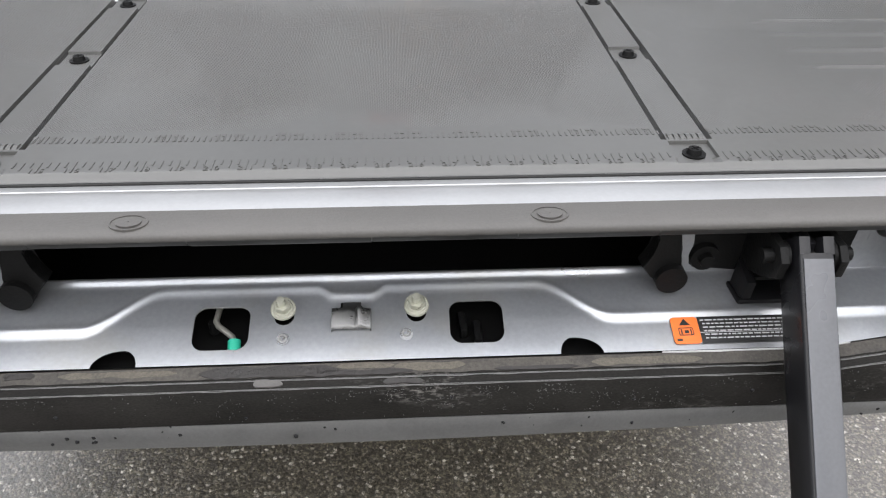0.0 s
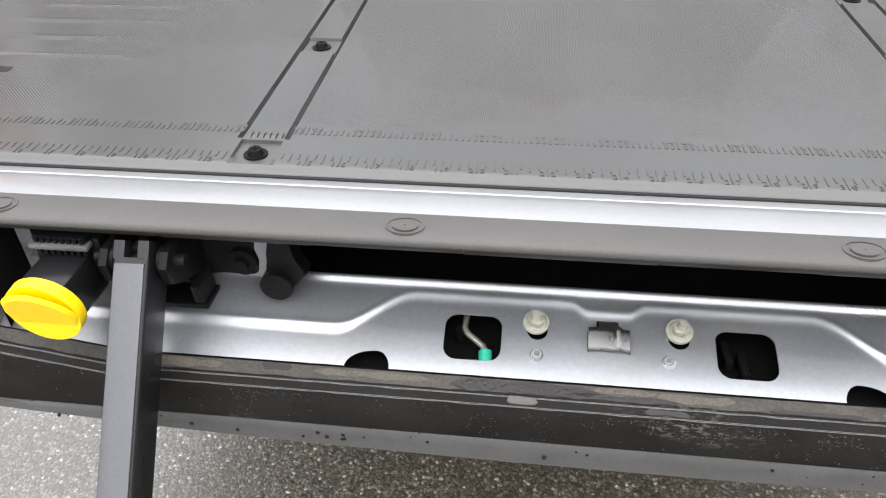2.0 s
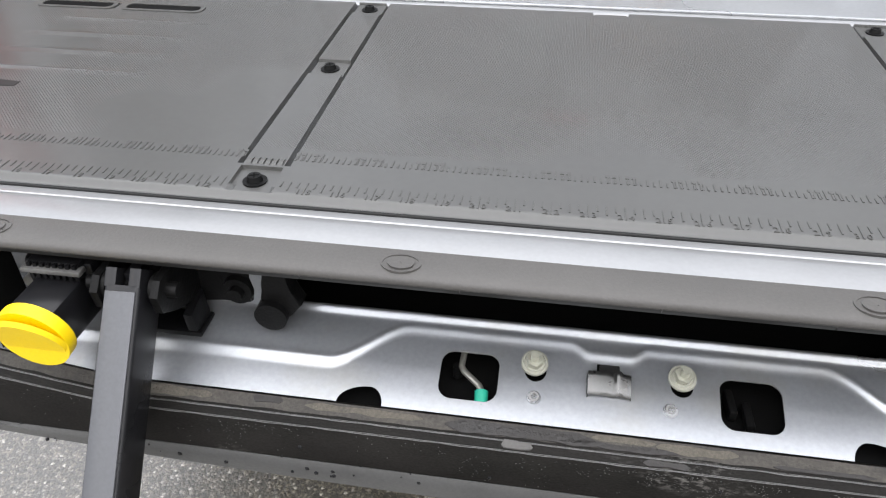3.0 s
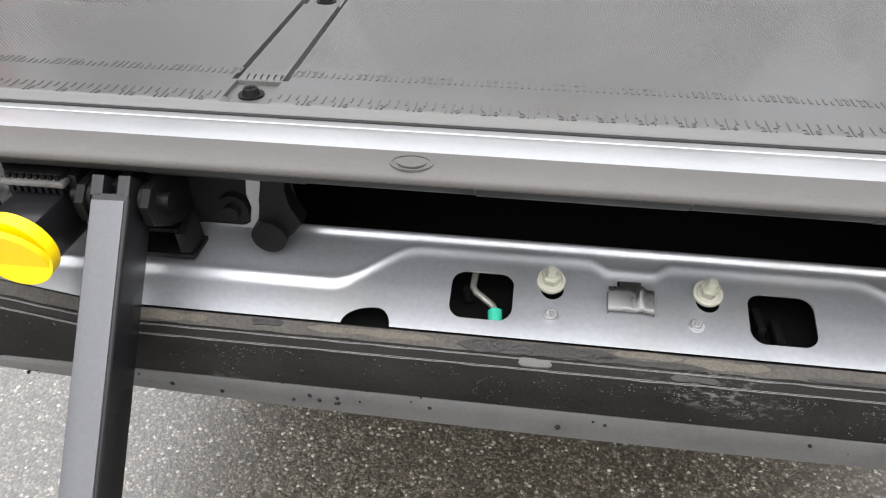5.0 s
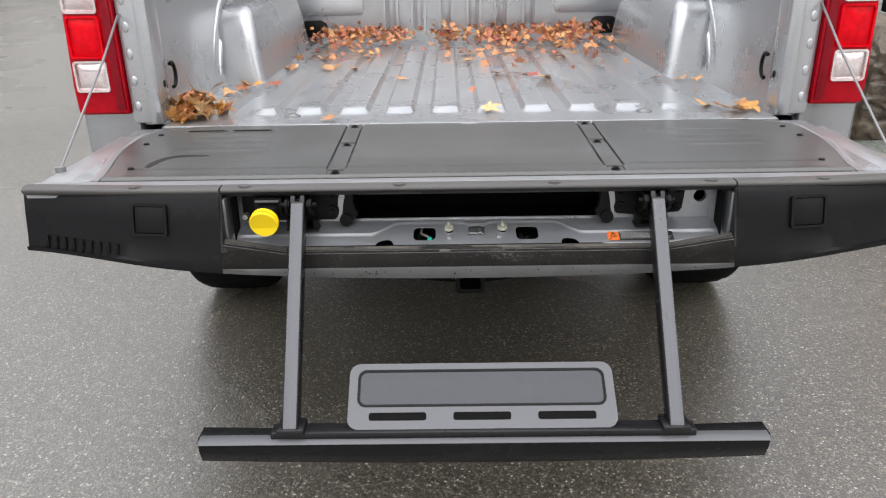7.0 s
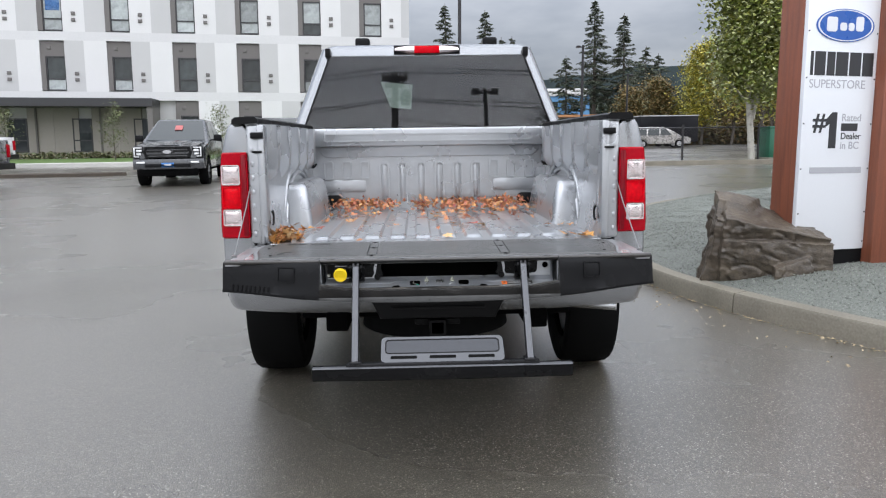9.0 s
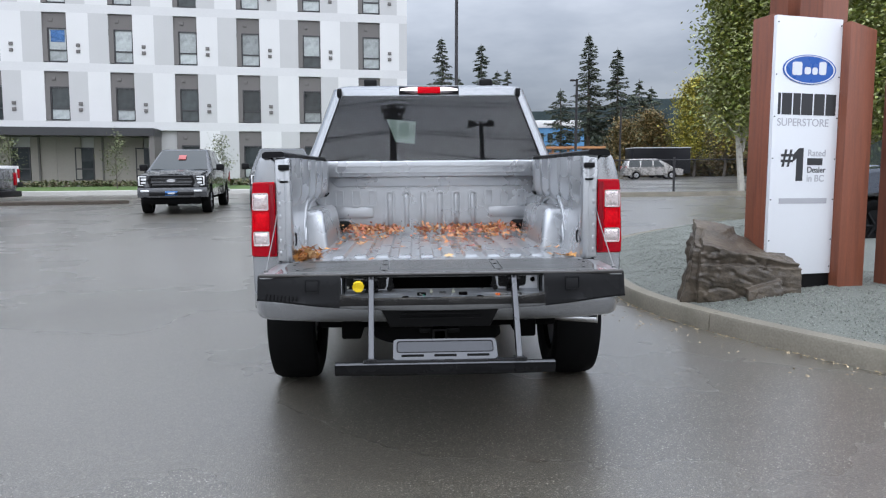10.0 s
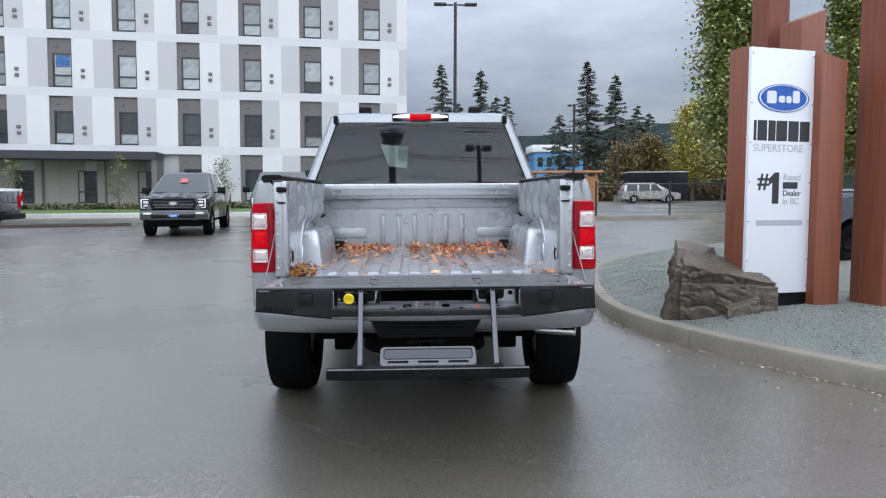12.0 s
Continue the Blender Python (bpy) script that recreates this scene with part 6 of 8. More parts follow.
for s in (-1, 1):
    box(bm, *sorted((s * 0.40, s * 0.50)), 0.5, 5.2, 0.46, 0.66, 0.01)
    tube(bm, [(s * 0.55, 0.7, 0.58), (s * 0.56, 1.1, 0.47), (s * 0.56, 1.52, 0.42), (s * 0.56, 2.2, 0.55)], 0.035, 8)
    cyl(bm, (s * 0.48, 1.62, 0.35), (s * 0.60, 1.58, 0.80), 0.03, n=12)
cyl(bm, (-0.74, 1.52, 0.40), (0.74, 1.52, 0.40), 0.055, n=18)
bmesh.ops.create_uvsphere(bm, u_segments=20, v_segments=12, radius=0.16, matrix=Matrix.Translation((0.05, 1.52, 0.40)))
box(bm, -0.62, 0.62, 0.60, 0.70, 0.50, 0.60, 0.01)
part("underbody", bm, M["chassis"], truck)
# unseen spare wheel and tanks, added to block light under the truck
bm = B()
bmesh.ops.create_cone(bm, cap_ends=True, segments=40, radius1=0.37, radius2=0.34, depth=0.22, matrix=Matrix.Translation((0, 0.98, 0.50)))
part("spare_wheel", bm, M["tyre"], truck, "unseen spare wheel added to block light under the bed")
bm = B()
box(bm, 0.30, 0.62, 2.3, 3.9, 0.30, 0.60, 0.05)
box(bm, -0.30, 0.25, 3.2, 4.8, 0.27, 0.60, 0.05)
part("fuel_tank", bm, M["chassis"], truck)
for s in (-1, 1):
    wheel(truck, s * 0.868, 1.52, r=0.405, w=0.29, flip=s)

pickup_front(truck, M["paint"], M["glass_car"], Y0)
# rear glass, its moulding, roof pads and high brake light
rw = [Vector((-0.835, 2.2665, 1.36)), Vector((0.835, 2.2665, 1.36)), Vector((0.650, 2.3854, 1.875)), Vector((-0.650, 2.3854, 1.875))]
# black sheet just behind the glass paints the darkness of the cabin
part("cabin_interior", quad_patch(B(), rw, 0.003, 6, 4, 0.004), M["cabin"], truck, "black sheet in place of the unlit cabin")
win = lambda x, z: Vector((x, lerp(rw[0].y, rw[2].y, (z - 1.36) / 0.515), z))
bm = B()
quad_patch(bm, [win(-0.25, 1.53), win(-0.112, 1.515), win(-0.10, 1.68), win(-0.315, 1.70)], 0.0075, 6, 4)
part("window_sticker", bm, M["sheet"], truck, "pale green price sheet behind the glass")
bm = B()
quad_patch(bm, rw, 0.016, 14, 8)
pane = part("rear_window", bm, M["glass"], truck, "dark tinted rear window")
pane.visible_shadow = False
for a, b in ((0, 3), (1, 2)):
    bm = B()
    p, q = rw[a] + Vector((0, -0.012, 0.006)), rw[b] + Vector((0, -0.012, 0.006))
    tube(bm, [p, lerp(p, q, 0.5), q], 0.007, 8)
    part("window_moulding", bm, M["black"], truck)
for s in (-1, 1):
    part("corner_block", box(B(), *sorted((s * 0.648, s * 0.682)), 2.358, 2.43, 1.868, 1.928, 0.005), M["black"], truck)
bm = B()
rings = []
for x in linspace(-0.215, 0.215, 13):
    h = 0.5 * (1 - (abs(x) / 0.215) ** 4) + 0.5
    rings.append([(x, 2.386, 1.910 - 0.022 * h), (x, 2.366, 1.912), (x, 2.380, 1.912 + 0.030 * h), (x, 2.47, 1.912 + 0.046 * h), (x, 2.47, 1.89)])
loft(bm, rings)
bm_g = B()
loft(bm_g, [[(x, 2.390, 1.910 - 0.027), (x, 2.372, 1.910), (x, 2.388, 1.912 + 0.034), (x, 2.43, 1.912 + 0.036), (x, 2.43, 1.885)] for x in linspace(-0.222, 0.222, 5)])
hb = part("high_brake_light", bm, M["clear_lens"], truck, "high brake light with red middle")
bm = B()
box(bm, -0.085, 0.085, 2.361, 2.42, 1.893, 1.940, 0.004)
part("red_lens", bm, M["red_deep"], hb)
part("gasket", bm_g, M["black"], hb)
for s in (-1, 1):
    bm = B()
    box(bm, *sorted((s * 0.40, s * 0.50)), 2.62, 2.76, 1.955, 2.030, 0.016, 3)
    part("roof_pad", bm, M["black"], truck)


# ---- leaves in the bed ----
def leaf_shape(rnd, size):
    """Outline of a five-lobed maple leaf, curled, as points and faces round its middle."""
    lobes = [(0, 1.0), (18, 0.62), (32, 0.50), (52, 0.92), (70, 0.58), (88, 0.50), (112, 0.70), (140, 0.38), (180, 0.22)]
    out = [(a, r) for a, r in lobes] + [(360 - a, r) for a, r in lobes[-2:0:-1]]
    curl, fold, tw = rnd.uniform(-0.9, 0.9), rnd.uniform(0.1, 0.9), rnd.uniform(-0.4, 0.4)
    pts = [(0, 0, 0)]
    for a, r in out:
        r *= rnd.uniform(0.88, 1.1)
        x, y = math.sin(radians(a)) * r, math.cos(radians(a)) * r
        pts.append((x, y, curl * 0.35 * (x * x) + fold * 0.22 * abs(x) + tw * x * y + 0.06 * rnd.uniform(-1, 1)))
    n = len(pts) - 1
    faces = [(0, 1 + i, 1 + (i + 1) % n) for i in range(n)]
    return [(p[0] * size, p[1] * size, p[2] * size) for p in pts], faces


def leaf_mesh(name, items, material, seed, stems=True):
    """Many leaves in one mesh. items: place, size, tilt."""
    rnd = random.Random(seed)
    vs, fs = [], []
    for (x, y, z), size, tilt in items:
        p, f = leaf_shape(rnd, size)
        m = pose(x, y, z, rnd.uniform(-tilt, tilt), rnd.uniform(-tilt, tilt), rnd.uniform(0, 360))
        k = len(vs)
        vs += [m @ Vector(q) for q in p]
        fs += [tuple(k + i for i in t) for t in f]
    me = bpy.data.meshes.new(name)
    me.from_pydata(vs, [], fs)
    me.materials.append(material)
    return me


rnd = random.Random(11)
items = []
for cx, w, n in ((-0.49, 0.15, 260), (-0.27, 0.08, 90), (-0.05, 0.09, 110), (0.17, 0.11, 270), (0.47, 0.15, 290), (0.33, 0.10, 40), (-0.36, 0.14, 60)):
    for i in range(n):
        x = rnd.gauss(cx, w * 0.55)
        y = 2.08 - abs(rnd.gauss(0, 0.13 if rnd.random() < 0.8 else 0.42))
        if abs(x) < 0.64:
            items.append(((x, y, 0.885 + abs(rnd.gauss(0, 0.02)) + 0.02 * math.exp(-((y - 2.03) / 0.1) ** 2)), rnd.uniform(0.010, 0.024), 55))
litter = new("leaf_litter", leaf_mesh("leaf_litter", items, M["maple"], 3))
tagged(litter, "drift of red and orange maple leaves against the headboard", "leaves", kind="stuff")
items = []
for i in range(75):
    x = rnd.gauss(-0.680, 0.036)
    y = rnd.gauss(0.595, 0.038)
    if -0.732 < x < -0.58 and 0.535 < y < 0.70:
        items.append(((x, y, 0.874 + abs(rnd.gauss(0, 0.026)) * (1 - 3 * abs(x + 0.685))), rnd.uniform(0.026, 0.046), 55))
pile = new("leaf_pile", leaf_mesh("leaf_pile", items, M["gold_leaf"], 4))
tagged(pile, "small heap of wet golden leaves in the bed corner", "leaves", kind="stuff")
single = [(-0.336, 0.535, 0.026, 1), (0.052, 0.615, 0.034, 1), (0.600, 0.640, 0.036, 1), (0.640, 0.615, 0.026, 1), (0.662, 0.575, 0.040, 1), (0.712, 0.600, 0.056, 1), (0.700, 0.640, 0.034, 0), (-0.195, 1.05, 0.028, 0), (0.248, 1.10, 0.048, 1), (0.215, 1.14, 0.040, 0), (0.119, 1.21, 0.032, 1), (0.373, 0.775, 0.010, 0),
          (-0.650, 1.03, 0.046, 1), (-0.585, 1.04, 0.030, 0), (-0.690, 0.93, 0.032, 1), (-0.67, 1.00, 0.030, 1), (0.595, 1.06, 0.024, 0), (0.660, 1.04, 0.034, 1), (0.705, 1.03, 0.026, 0)]
for i in range(20):
    cx = rnd.choice((-0.48, -0.45, 0.15, 0.30, 0.42))
    single.append((max(-0.6, min(0.58, rnd.gauss(cx, 0.09))), rnd.uniform(1.22, 1.82), rnd.uniform(0.030, 0.040), int(rnd.random() < 0.35)))
for i, (x, y, s, gold) in enumerate(single):
    me = leaf_mesh("fallen_leaf", [((0, 0, 0), s * 1.1, 16)], M["gold_leaf" if gold else "maple"], 50 + i)
    ob = new("fallen_leaf", me)
    ob.location = (x, y, floor_z(x, y) + 0.010)
    tagged(ob, "curled orange maple leaf lying on the bed floor", "leaf", "leaves on the bed floor")

# ---- gravel island with kerb, rock and sign ----
KERB = [(7.0, -2.6), (4.6, -0.9), (3.55, 0.20), (2.99, 1.10), (2.34, 2.44), (2.02, 3.70), (2.06, 4.96), (2.40, 6.8), (3.05, 8.86), (4.66, 11.2), (7.09, 13.1), (11.0, 14.6), (16.0, 15.4), (24.0, 15.8)]


def spline(pts, n):
    out = []
    for i in range(len(pts) - 1):
        p0, p1, p2, p3 = (Vector(pts[max(0, min(len(pts) - 1, j))]) for j in (i - 1, i, i + 1, i + 2))
        for k in range(n):
            t = k / n
            out.append(0.5 * ((2 * p1) + (p2 - p0) * t + (2 * p0 - 5 * p1 + 4 * p2 - p3) * t * t + (3 * p1 - p0 - 3 * p2 + p3) * t ** 3))
    return out + [Vector(pts[-1])]


curve = spline(KERB, 24)
island = thing("gravel_island", "kerbed planting island covered in grey crushed stone", "island")
island["kind"] = "structure"
path_len = [0.0]
for a, b in zip(curve, curve[1:]):
    path_len.append(path_len[-1] + (b - a).length)


def on_curve(d):
    d = max(0.0, min(d, path_len[-1] - 1e-4))
    i = max(k for k in range(len(path_len) - 1) if path_len[k] <= d)
    t = (d - path_len[i]) / (path_len[i + 1] - path_len[i])
    p = lerp(curve[i], curve[i + 1], t)
    tan = (curve[i + 1] - curve[i]).normalized()
    return p, Vector((tan.y, -tan.x))


d = 0.0
while d < path_len[-1] - 0.5:
    L = 2.4
    rings = []
    for k in range(9):
        p, nrm = on_curve(d + 0.006 + (L - 0.012) * k / 8)
        gz = ground_z(p.x, p.y)
        rings.append([(p.x + nrm.x * a, p.y + nrm.y * a, gz + z) for a, z in ((-0.02, -0.05), (-0.015, 0.13), (0.0, 0.15), (0.115, 0.155), (0.13, 0.14), (0.13, -0.05))])
    part("kerb_stone", loft(B(), rings), M["kerb"], island, "pale concrete kerb length" if d == 0 else "")
    d += L


def island_z(s):
    return 0.135 + 0.14 * smooth01(0.0, 0.85, s)


bm = B()
rings = []
for d in linspace(0, path_len[-1] - 0.01, 90):
    p, nrm = on_curve(d)
    row = []
    for s in (0.125, 0.25, 0.5, 0.8, 1.2, 1.7, 2.5):
        q = p + nrm * min(s, 2.5)
        row.append((q.x, q.y, ground_z(q.x, q.y) + island_z(s) + 0.012 * noise.noise((q.x * 3, q.y * 3, 0))))
    far = Vector((26.0, lerp(-3.0, 15.0, d / path_len[-1])))
    q = p + nrm * 2.5
    for t in (0.3, 0.7, 1.0):
        r = lerp(q, far, t)
        row.append((r.x, r.y, 0.28 + ground_z(r.x, r.y)))
    rings.append(row)
loft(bm, rings, caps=False, closed=False)
part("gravel_bed", bm, M["gravel"], island, "grey-green crushed stone")
rnd = random.Random(21)
vs, fs = [], []
for i in range(60000):
    d = lerp(3.0, 20.0, rnd.random() ** 1.2)
    p, nrm = on_curve(d)
    s = 0.14 + 2.3 * rnd.random()
    q = p + nrm * s
    z = ground_z(q.x, q.y) + island_z(s) + 0.012 * noise.noise((q.x * 3, q.y * 3, 0))
    r = rnd.uniform(0.003, 0.0085)
    m = Matrix.Translation((q.x, q.y, z + r * 0.3)) @ Euler((rnd.uniform(0, 6), rnd.uniform(0, 6), rnd.uniform(0, 6))).to_matrix().to_4x4()
    k = len(vs)
    vs += [m @ (Vector(c) * r * rnd.uniform(0.7, 1.2)) for c in ((1, 0, -0.6), (-0.6, 0.9, -0.5), (-0.6, -0.9, -0.5), (0, 0, 0.9), (0.4, 0.6, 0.5))]
    fs += [(k, k + 1, k + 2), (k, k + 4, k + 3), (k, k + 1, k + 4), (k + 1, k + 3, k + 4), (k + 1, k + 2, k + 3), (k + 2, k, k + 3)]
me = bpy.data.meshes.new("stone_chips")
me.from_pydata(vs, [], fs)
me.materials.append(M["chip"])
tagged(new("stone_chips", me), "loose grey crushed stone on the island", "gravel", kind="stuff")
# litter washed against the kerb
vs, fs = [], []
for i in range(1500):
    p, nrm = on_curve(lerp(3.0, 20.0, rnd.random()))
    q = p - nrm * (0.025 + 0.5 * rnd.random() ** 4)
    r = rnd.uniform(0.005, 0.013)
    m = Matrix.Translation((q.x, q.y, ground_z(q.x, q.y) + 0.002 + r * 0.25)) @ Euler((rnd.uniform(-0.5, 0.5), rnd.uniform(-0.5, 0.5), rnd.uniform(0, 6))).to_matrix().to_4x4()
    k = len(vs)
    vs += [m @ (Vector(c) * r) for c in ((1.4, 0, 0), (0, 0.8, 0.1), (-1.2, 0, 0.05), (0, -0.7, 0), (0, 0, 0.45))]
    fs += [(k, k + 1, k + 4), (k + 1, k + 2, k + 4), (k + 2, k + 3, k + 4), (k + 3, k, k + 4)]
me = bpy.data.meshes.new("leaf_litter")
me.from_pydata(vs, [], fs)
me.materials.append(M["litter"])
tagged(new("leaf_litter", me), "pale tan leaf bits and grit along the kerb", "litter", kind="stuff")


def join(bm, other):
    me = bpy.data.meshes.new("slab")
    other.to_mesh(me)
    bm.from_mesh(me)
    bpy.data.meshes.remove(me)


def rock():
    """Split slabs bedded to one side, a fibrous end and a raised crest at the back."""
    bm = B()
    slabs = [  # bottom ring, then top ring: front-left, front-right, back-right, back-left
        (((-0.34, -0.08, -0.16), (0.45, -0.25, -0.16), (0.42, 0.26, -0.16), (-0.42, 0.26, -0.16)),
         ((-0.33, -0.18, 0.19), (0.47, -0.24, 0.17), (0.44, 0.24, 0.20), (-0.34, 0.24, 0.22)), 1.0),
        (((-0.34, -0.11, 0.12), (0.44, -0.14, 0.10), (0.42, 0.23, 0.10), (-0.36, 0.22, 0.12)),
         ((-0.31, -0.18, 0.345), (0.44, -0.215, 0.205), (0.37, 0.22, 0.315), (-0.26, 0.22, 0.50)), 0.8),
        (((-0.37, -0.08, 0.20), (0.02, -0.02, 0.18), (0.10, 0.24, 0.20), (-0.35, 0.24, 0.20)),
         ((-0.34, 0.02, 0.475), (-0.12, 0.05, 0.435), (0.02, 0.22, 0.475), (-0.34, 0.20, 0.545)), 0.6),
    ]
    slabs += [  # the fibrous end and a foot at the front
        (((-0.45, 0.00, -0.16), (-0.25, -0.08, -0.16), (-0.25, 0.2, -0.16), (-0.46, 0.2, -0.16)),
         ((-0.36, -0.10, 0.33), (-0.27, -0.15, 0.32), (-0.26, 0.18, 0.40), (-0.35, 0.18, 0.43)), 1.5),
        (((0.02, -0.33, -0.16), (0.30, -0.30, -0.16), (0.30, -0.1, -0.16), (0.02, -0.1, -0.16)),
         ((0.05, -0.29, -0.01), (0.31, -0.265, 0.085), (0.30, -0.1, 0.10), (0.06, -0.1, 0.02)), 0.8),
    ]
    for low, high, rough in slabs:
        b = B()
        bmesh.ops.create_cube(b, size=1.0)
        bmesh.ops.subdivide_edges(b, edges=b.edges[:], cuts=26, use_grid_fill=True)
        ring = [[Vector(p) for p in r] for r in (low, high)]
        for v in b.verts:
            u, w, t = v.co.x + 0.5, v.co.y + 0.5, v.co.z + 0.5
            lo, hi = (lerp(lerp(r[0], r[1], u), lerp(r[3], r[2], u), w) for r in ring)
            p = lerp(lo, hi, t)
            out = Vector((v.co.x, v.co.y, 0.0))
            side = 1.0 if max(abs(v.co.x), abs(v.co.y)) > 0.49 else 0.0
            bed = math.floor(p.z * 22 + 3.0 * p.x + 1.3 * noise.noise(p * 3.0))
            crack = max(0.0, 0.09 - abs(noise.noise(p * 6.0 + Vector((3, 9, 1))))) / 0.09
            p += out * side * (0.028 * noise.noise((bed * 3.7, 1.3, 0.7 * noise.noise((p.x * 5, p.y * 5, bed)))) + 0.035 * rough * noise.noise((p.x * 16, p.y * 16, p.z * 2.5)) - 0.050 * crack)
            p += Vector((0.6 * noise.noise(p * 5.0 + Vector((4, 0, 0))), 0.6 * noise.noise(p * 5.0), 0.35 * noise.noise(p * 4.0 + Vector((0, 8, 0))))) * 0.024
            p += Vector((noise.noise(p * 28.0), noise.noise(p * 28.0 + Vector((5, 0, 0))), noise.noise(p * 28.0 + Vector((0, 5, 0))))) * 0.006
            v.co = p
        join(bm, b)
    bm.transform(Matrix.Translation((2.67, 3.05, 0.295)) @ pose(0, 0, 0, 0, 0, -9) @ Matrix.Diagonal((1.02, 0.82, 1.08, 1)))
    ob = solo("rock", bm, M["rock"], "large angular brown layered rock on gravel", "rock", angle=24)
    re = ob.modifiers.new("fuse", "REMESH")
    re.mode, re.voxel_size, re.use_smooth_shade = "VOXEL", 0.0065, True
    return ob


rock()

sign = new("pylon_sign")
sign.matrix_basis = pose(2.88, 2.98, 0.20, 0, 0.7, 14.3)
tagged(sign, "tall white sign panel between stained timber posts", "sign")
part("panel", box(B(), 0.0, 0.68, -0.02, 0.02, 0.20, 2.385, 0.004), M["sign_white"], sign, "white sign sheet")


def slant_post(x0, x1, y0, y1, z1, slope, z0=0.0):
    bm = B()
    box(bm, x0, x1, y0, y1, z0, z1, 0.006)
    for v in bm.verts:
        if v.co.z > (z0 + z1) / 2:
            v.co.z += slope * (v.co.x - x0) / (x1 - x0)
    return bm


part("post", slant_post(-0.005, 0.27, 0.021, 0.27, 2.40, -0.06), M["timber"], sign, "square stained timber post")
part("post", slant_post(0.683, 0.965, -0.105, 0.19, 2.36, -0.06), M["timber"], sign)
# black board put in for the shadow below the sign panel
part("base_shadow_board", box(B(), 0.20, 0.683, -0.005, 0.06, 0.0, 0.205), M["black"], sign)
for z in (0.26, 0.50, 0.85, 1.20, 1.55, 1.90, 2.33):
    for x in (0.016, 0.664):
        part("panel_screw", cyl(B(), (x, -0.019, z), (x, -0.024, z), 0.006, n=10), M["bracket"], sign)
bm = B()
cyl(bm, (0.35, -0.021, 1.95), (0.35, -0.026, 1.95), 1.0, n=48)
for v in bm.verts:
    v.co.x = 0.35 + (v.co.x - 0.35) * 0.275
    v.co.z = 1.95 + (v.co.z - 1.95) * 0.124
emb = part("emblem", bm, M["sign_blue"], sign, "plain blue oval emblem with pale rim")
bm = B()
ell = lambda k: [(0.35 + 0.275 * k * math.cos(a), 1.95 + 0.124 * k * math.sin(a)) for a in linspace(0, 6.15, 44)]
frame_ring(bm, ell(0.95), ell(0.90), "y", -0.0275, -0.0255)
part("emblem_rim", bm, M["sign_white"], emb)
for x0, x1, z0, z1 in ((0.17, 0.27, 1.90, 2.01), (0.295, 0.36, 1.91, 1.97), (0.375, 0.43, 1.91, 1.97), (0.445, 0.52, 1.91, 2.02)):
    part("emblem_bar", prism(B(), rrect(x1 - x0, z1 - z0, 0.02, 4, (x0 + x1) / 2, (z0 + z1) / 2), "y", -0.0280, -0.0255), M["sign_white"], emb)
# name rows as plain shapes
for x0, x1, z0, z1, mm in ((0.045, 0.072, 1.57, 1.75, "sign_ink"), (0.085, 0.185, 1.57, 1.75, "sign_ink"), (0.20, 0.275, 1.57, 1.75, "sign_ink"), (0.285, 0.40, 1.57, 1.75, "sign_ink"), (0.415, 0.525, 1.57, 1.75, "sign_ink"), (0.54, 0.645, 1.57, 1.75, "sign_ink"),
                           (0.10, 0.60, 0.815, 0.862, "sign_grey"), (0.375, 0.535, 1.145, 1.205, "sign_ink")):
    part("name_bar", box(B(), x0, x1, -0.0225, -0.0200, z0, z1), M[mm], sign)
lettering("SUPERSTORE", 0.0935, (0.042, -0.0205, 1.475), M["sign_grey"], sign, "word", 0.0015)
lettering("#", 0.20, (0.105, -0.0205, 1.15), M["sign_ink"], sign, "numeral", 0.0015, bold=0.004)
part("numeral", prism(B(), [(0.262, 1.01), (0.332, 1.01), (0.332, 1.29), (0.285, 1.29), (0.225, 1.235), (0.225, 1.175), (0.262, 1.20)], "y", -0.0225, -0.0200), M["sign_ink"], sign)
lettering("Rated", 0.082, (0.375, -0.0205, 1.222), M["sign_grey"], sign, "word", 0.0015, bold=0.0008)
lettering("Dealer", 0.072, (0.375, -0.0205, 1.082), M["sign_ink"], sign, "word", 0.0015, bold=0.0008)
lettering("in BC", 0.082, (0.375, -0.0205, 1.005), M["sign_grey"], sign, "word", 0.0015, bold=0.0008)

for x, y, w, h, sl in ((4.16, 5.35, 0.30, 9.0, 0.0), (4.30, 4.85, 0.34, 3.06, 0.14), (4.14, 2.95, 0.36, 9.0, 0.0)):
    ob = solo("timber_post", slant_post(0, w, 0, w, h, sl), M["timber"], "thick square stained timber post of the sign", "post", group="sign posts")
    ob.matrix_basis = pose(x, y, 0.20, 0, 0.7, 14.3)

# ---- parked vehicles ----
parked_pickup("parked_pickup", "charcoal crew-cab pickup parked facing with blue plate", M["dark_paint"], (-7.86, 24.5, 0.14), 187, plate=True)
parked_pickup("parked_pickup", "charcoal pickup parked behind the silver truck", M["dark_paint"], (-5.0, 24.8, 0.16), 190)
parked_pickup("parked_pickup", "slate grey pickup with dark red tail light", M["slate_paint"], (-12.10, 18.9, 0.12), 92)
ink = parked_pickup("parked_pickup", "dark blue-black pickup standing behind the timber sign", M["ink_paint"], (11.6, 8.45, 0.05), 90)
for ob in ink.children_recursive:
    if ob.type == "MESH" and ob.data.materials[0] == M["rim"]:
        ob.data.materials[0] = M["black"]


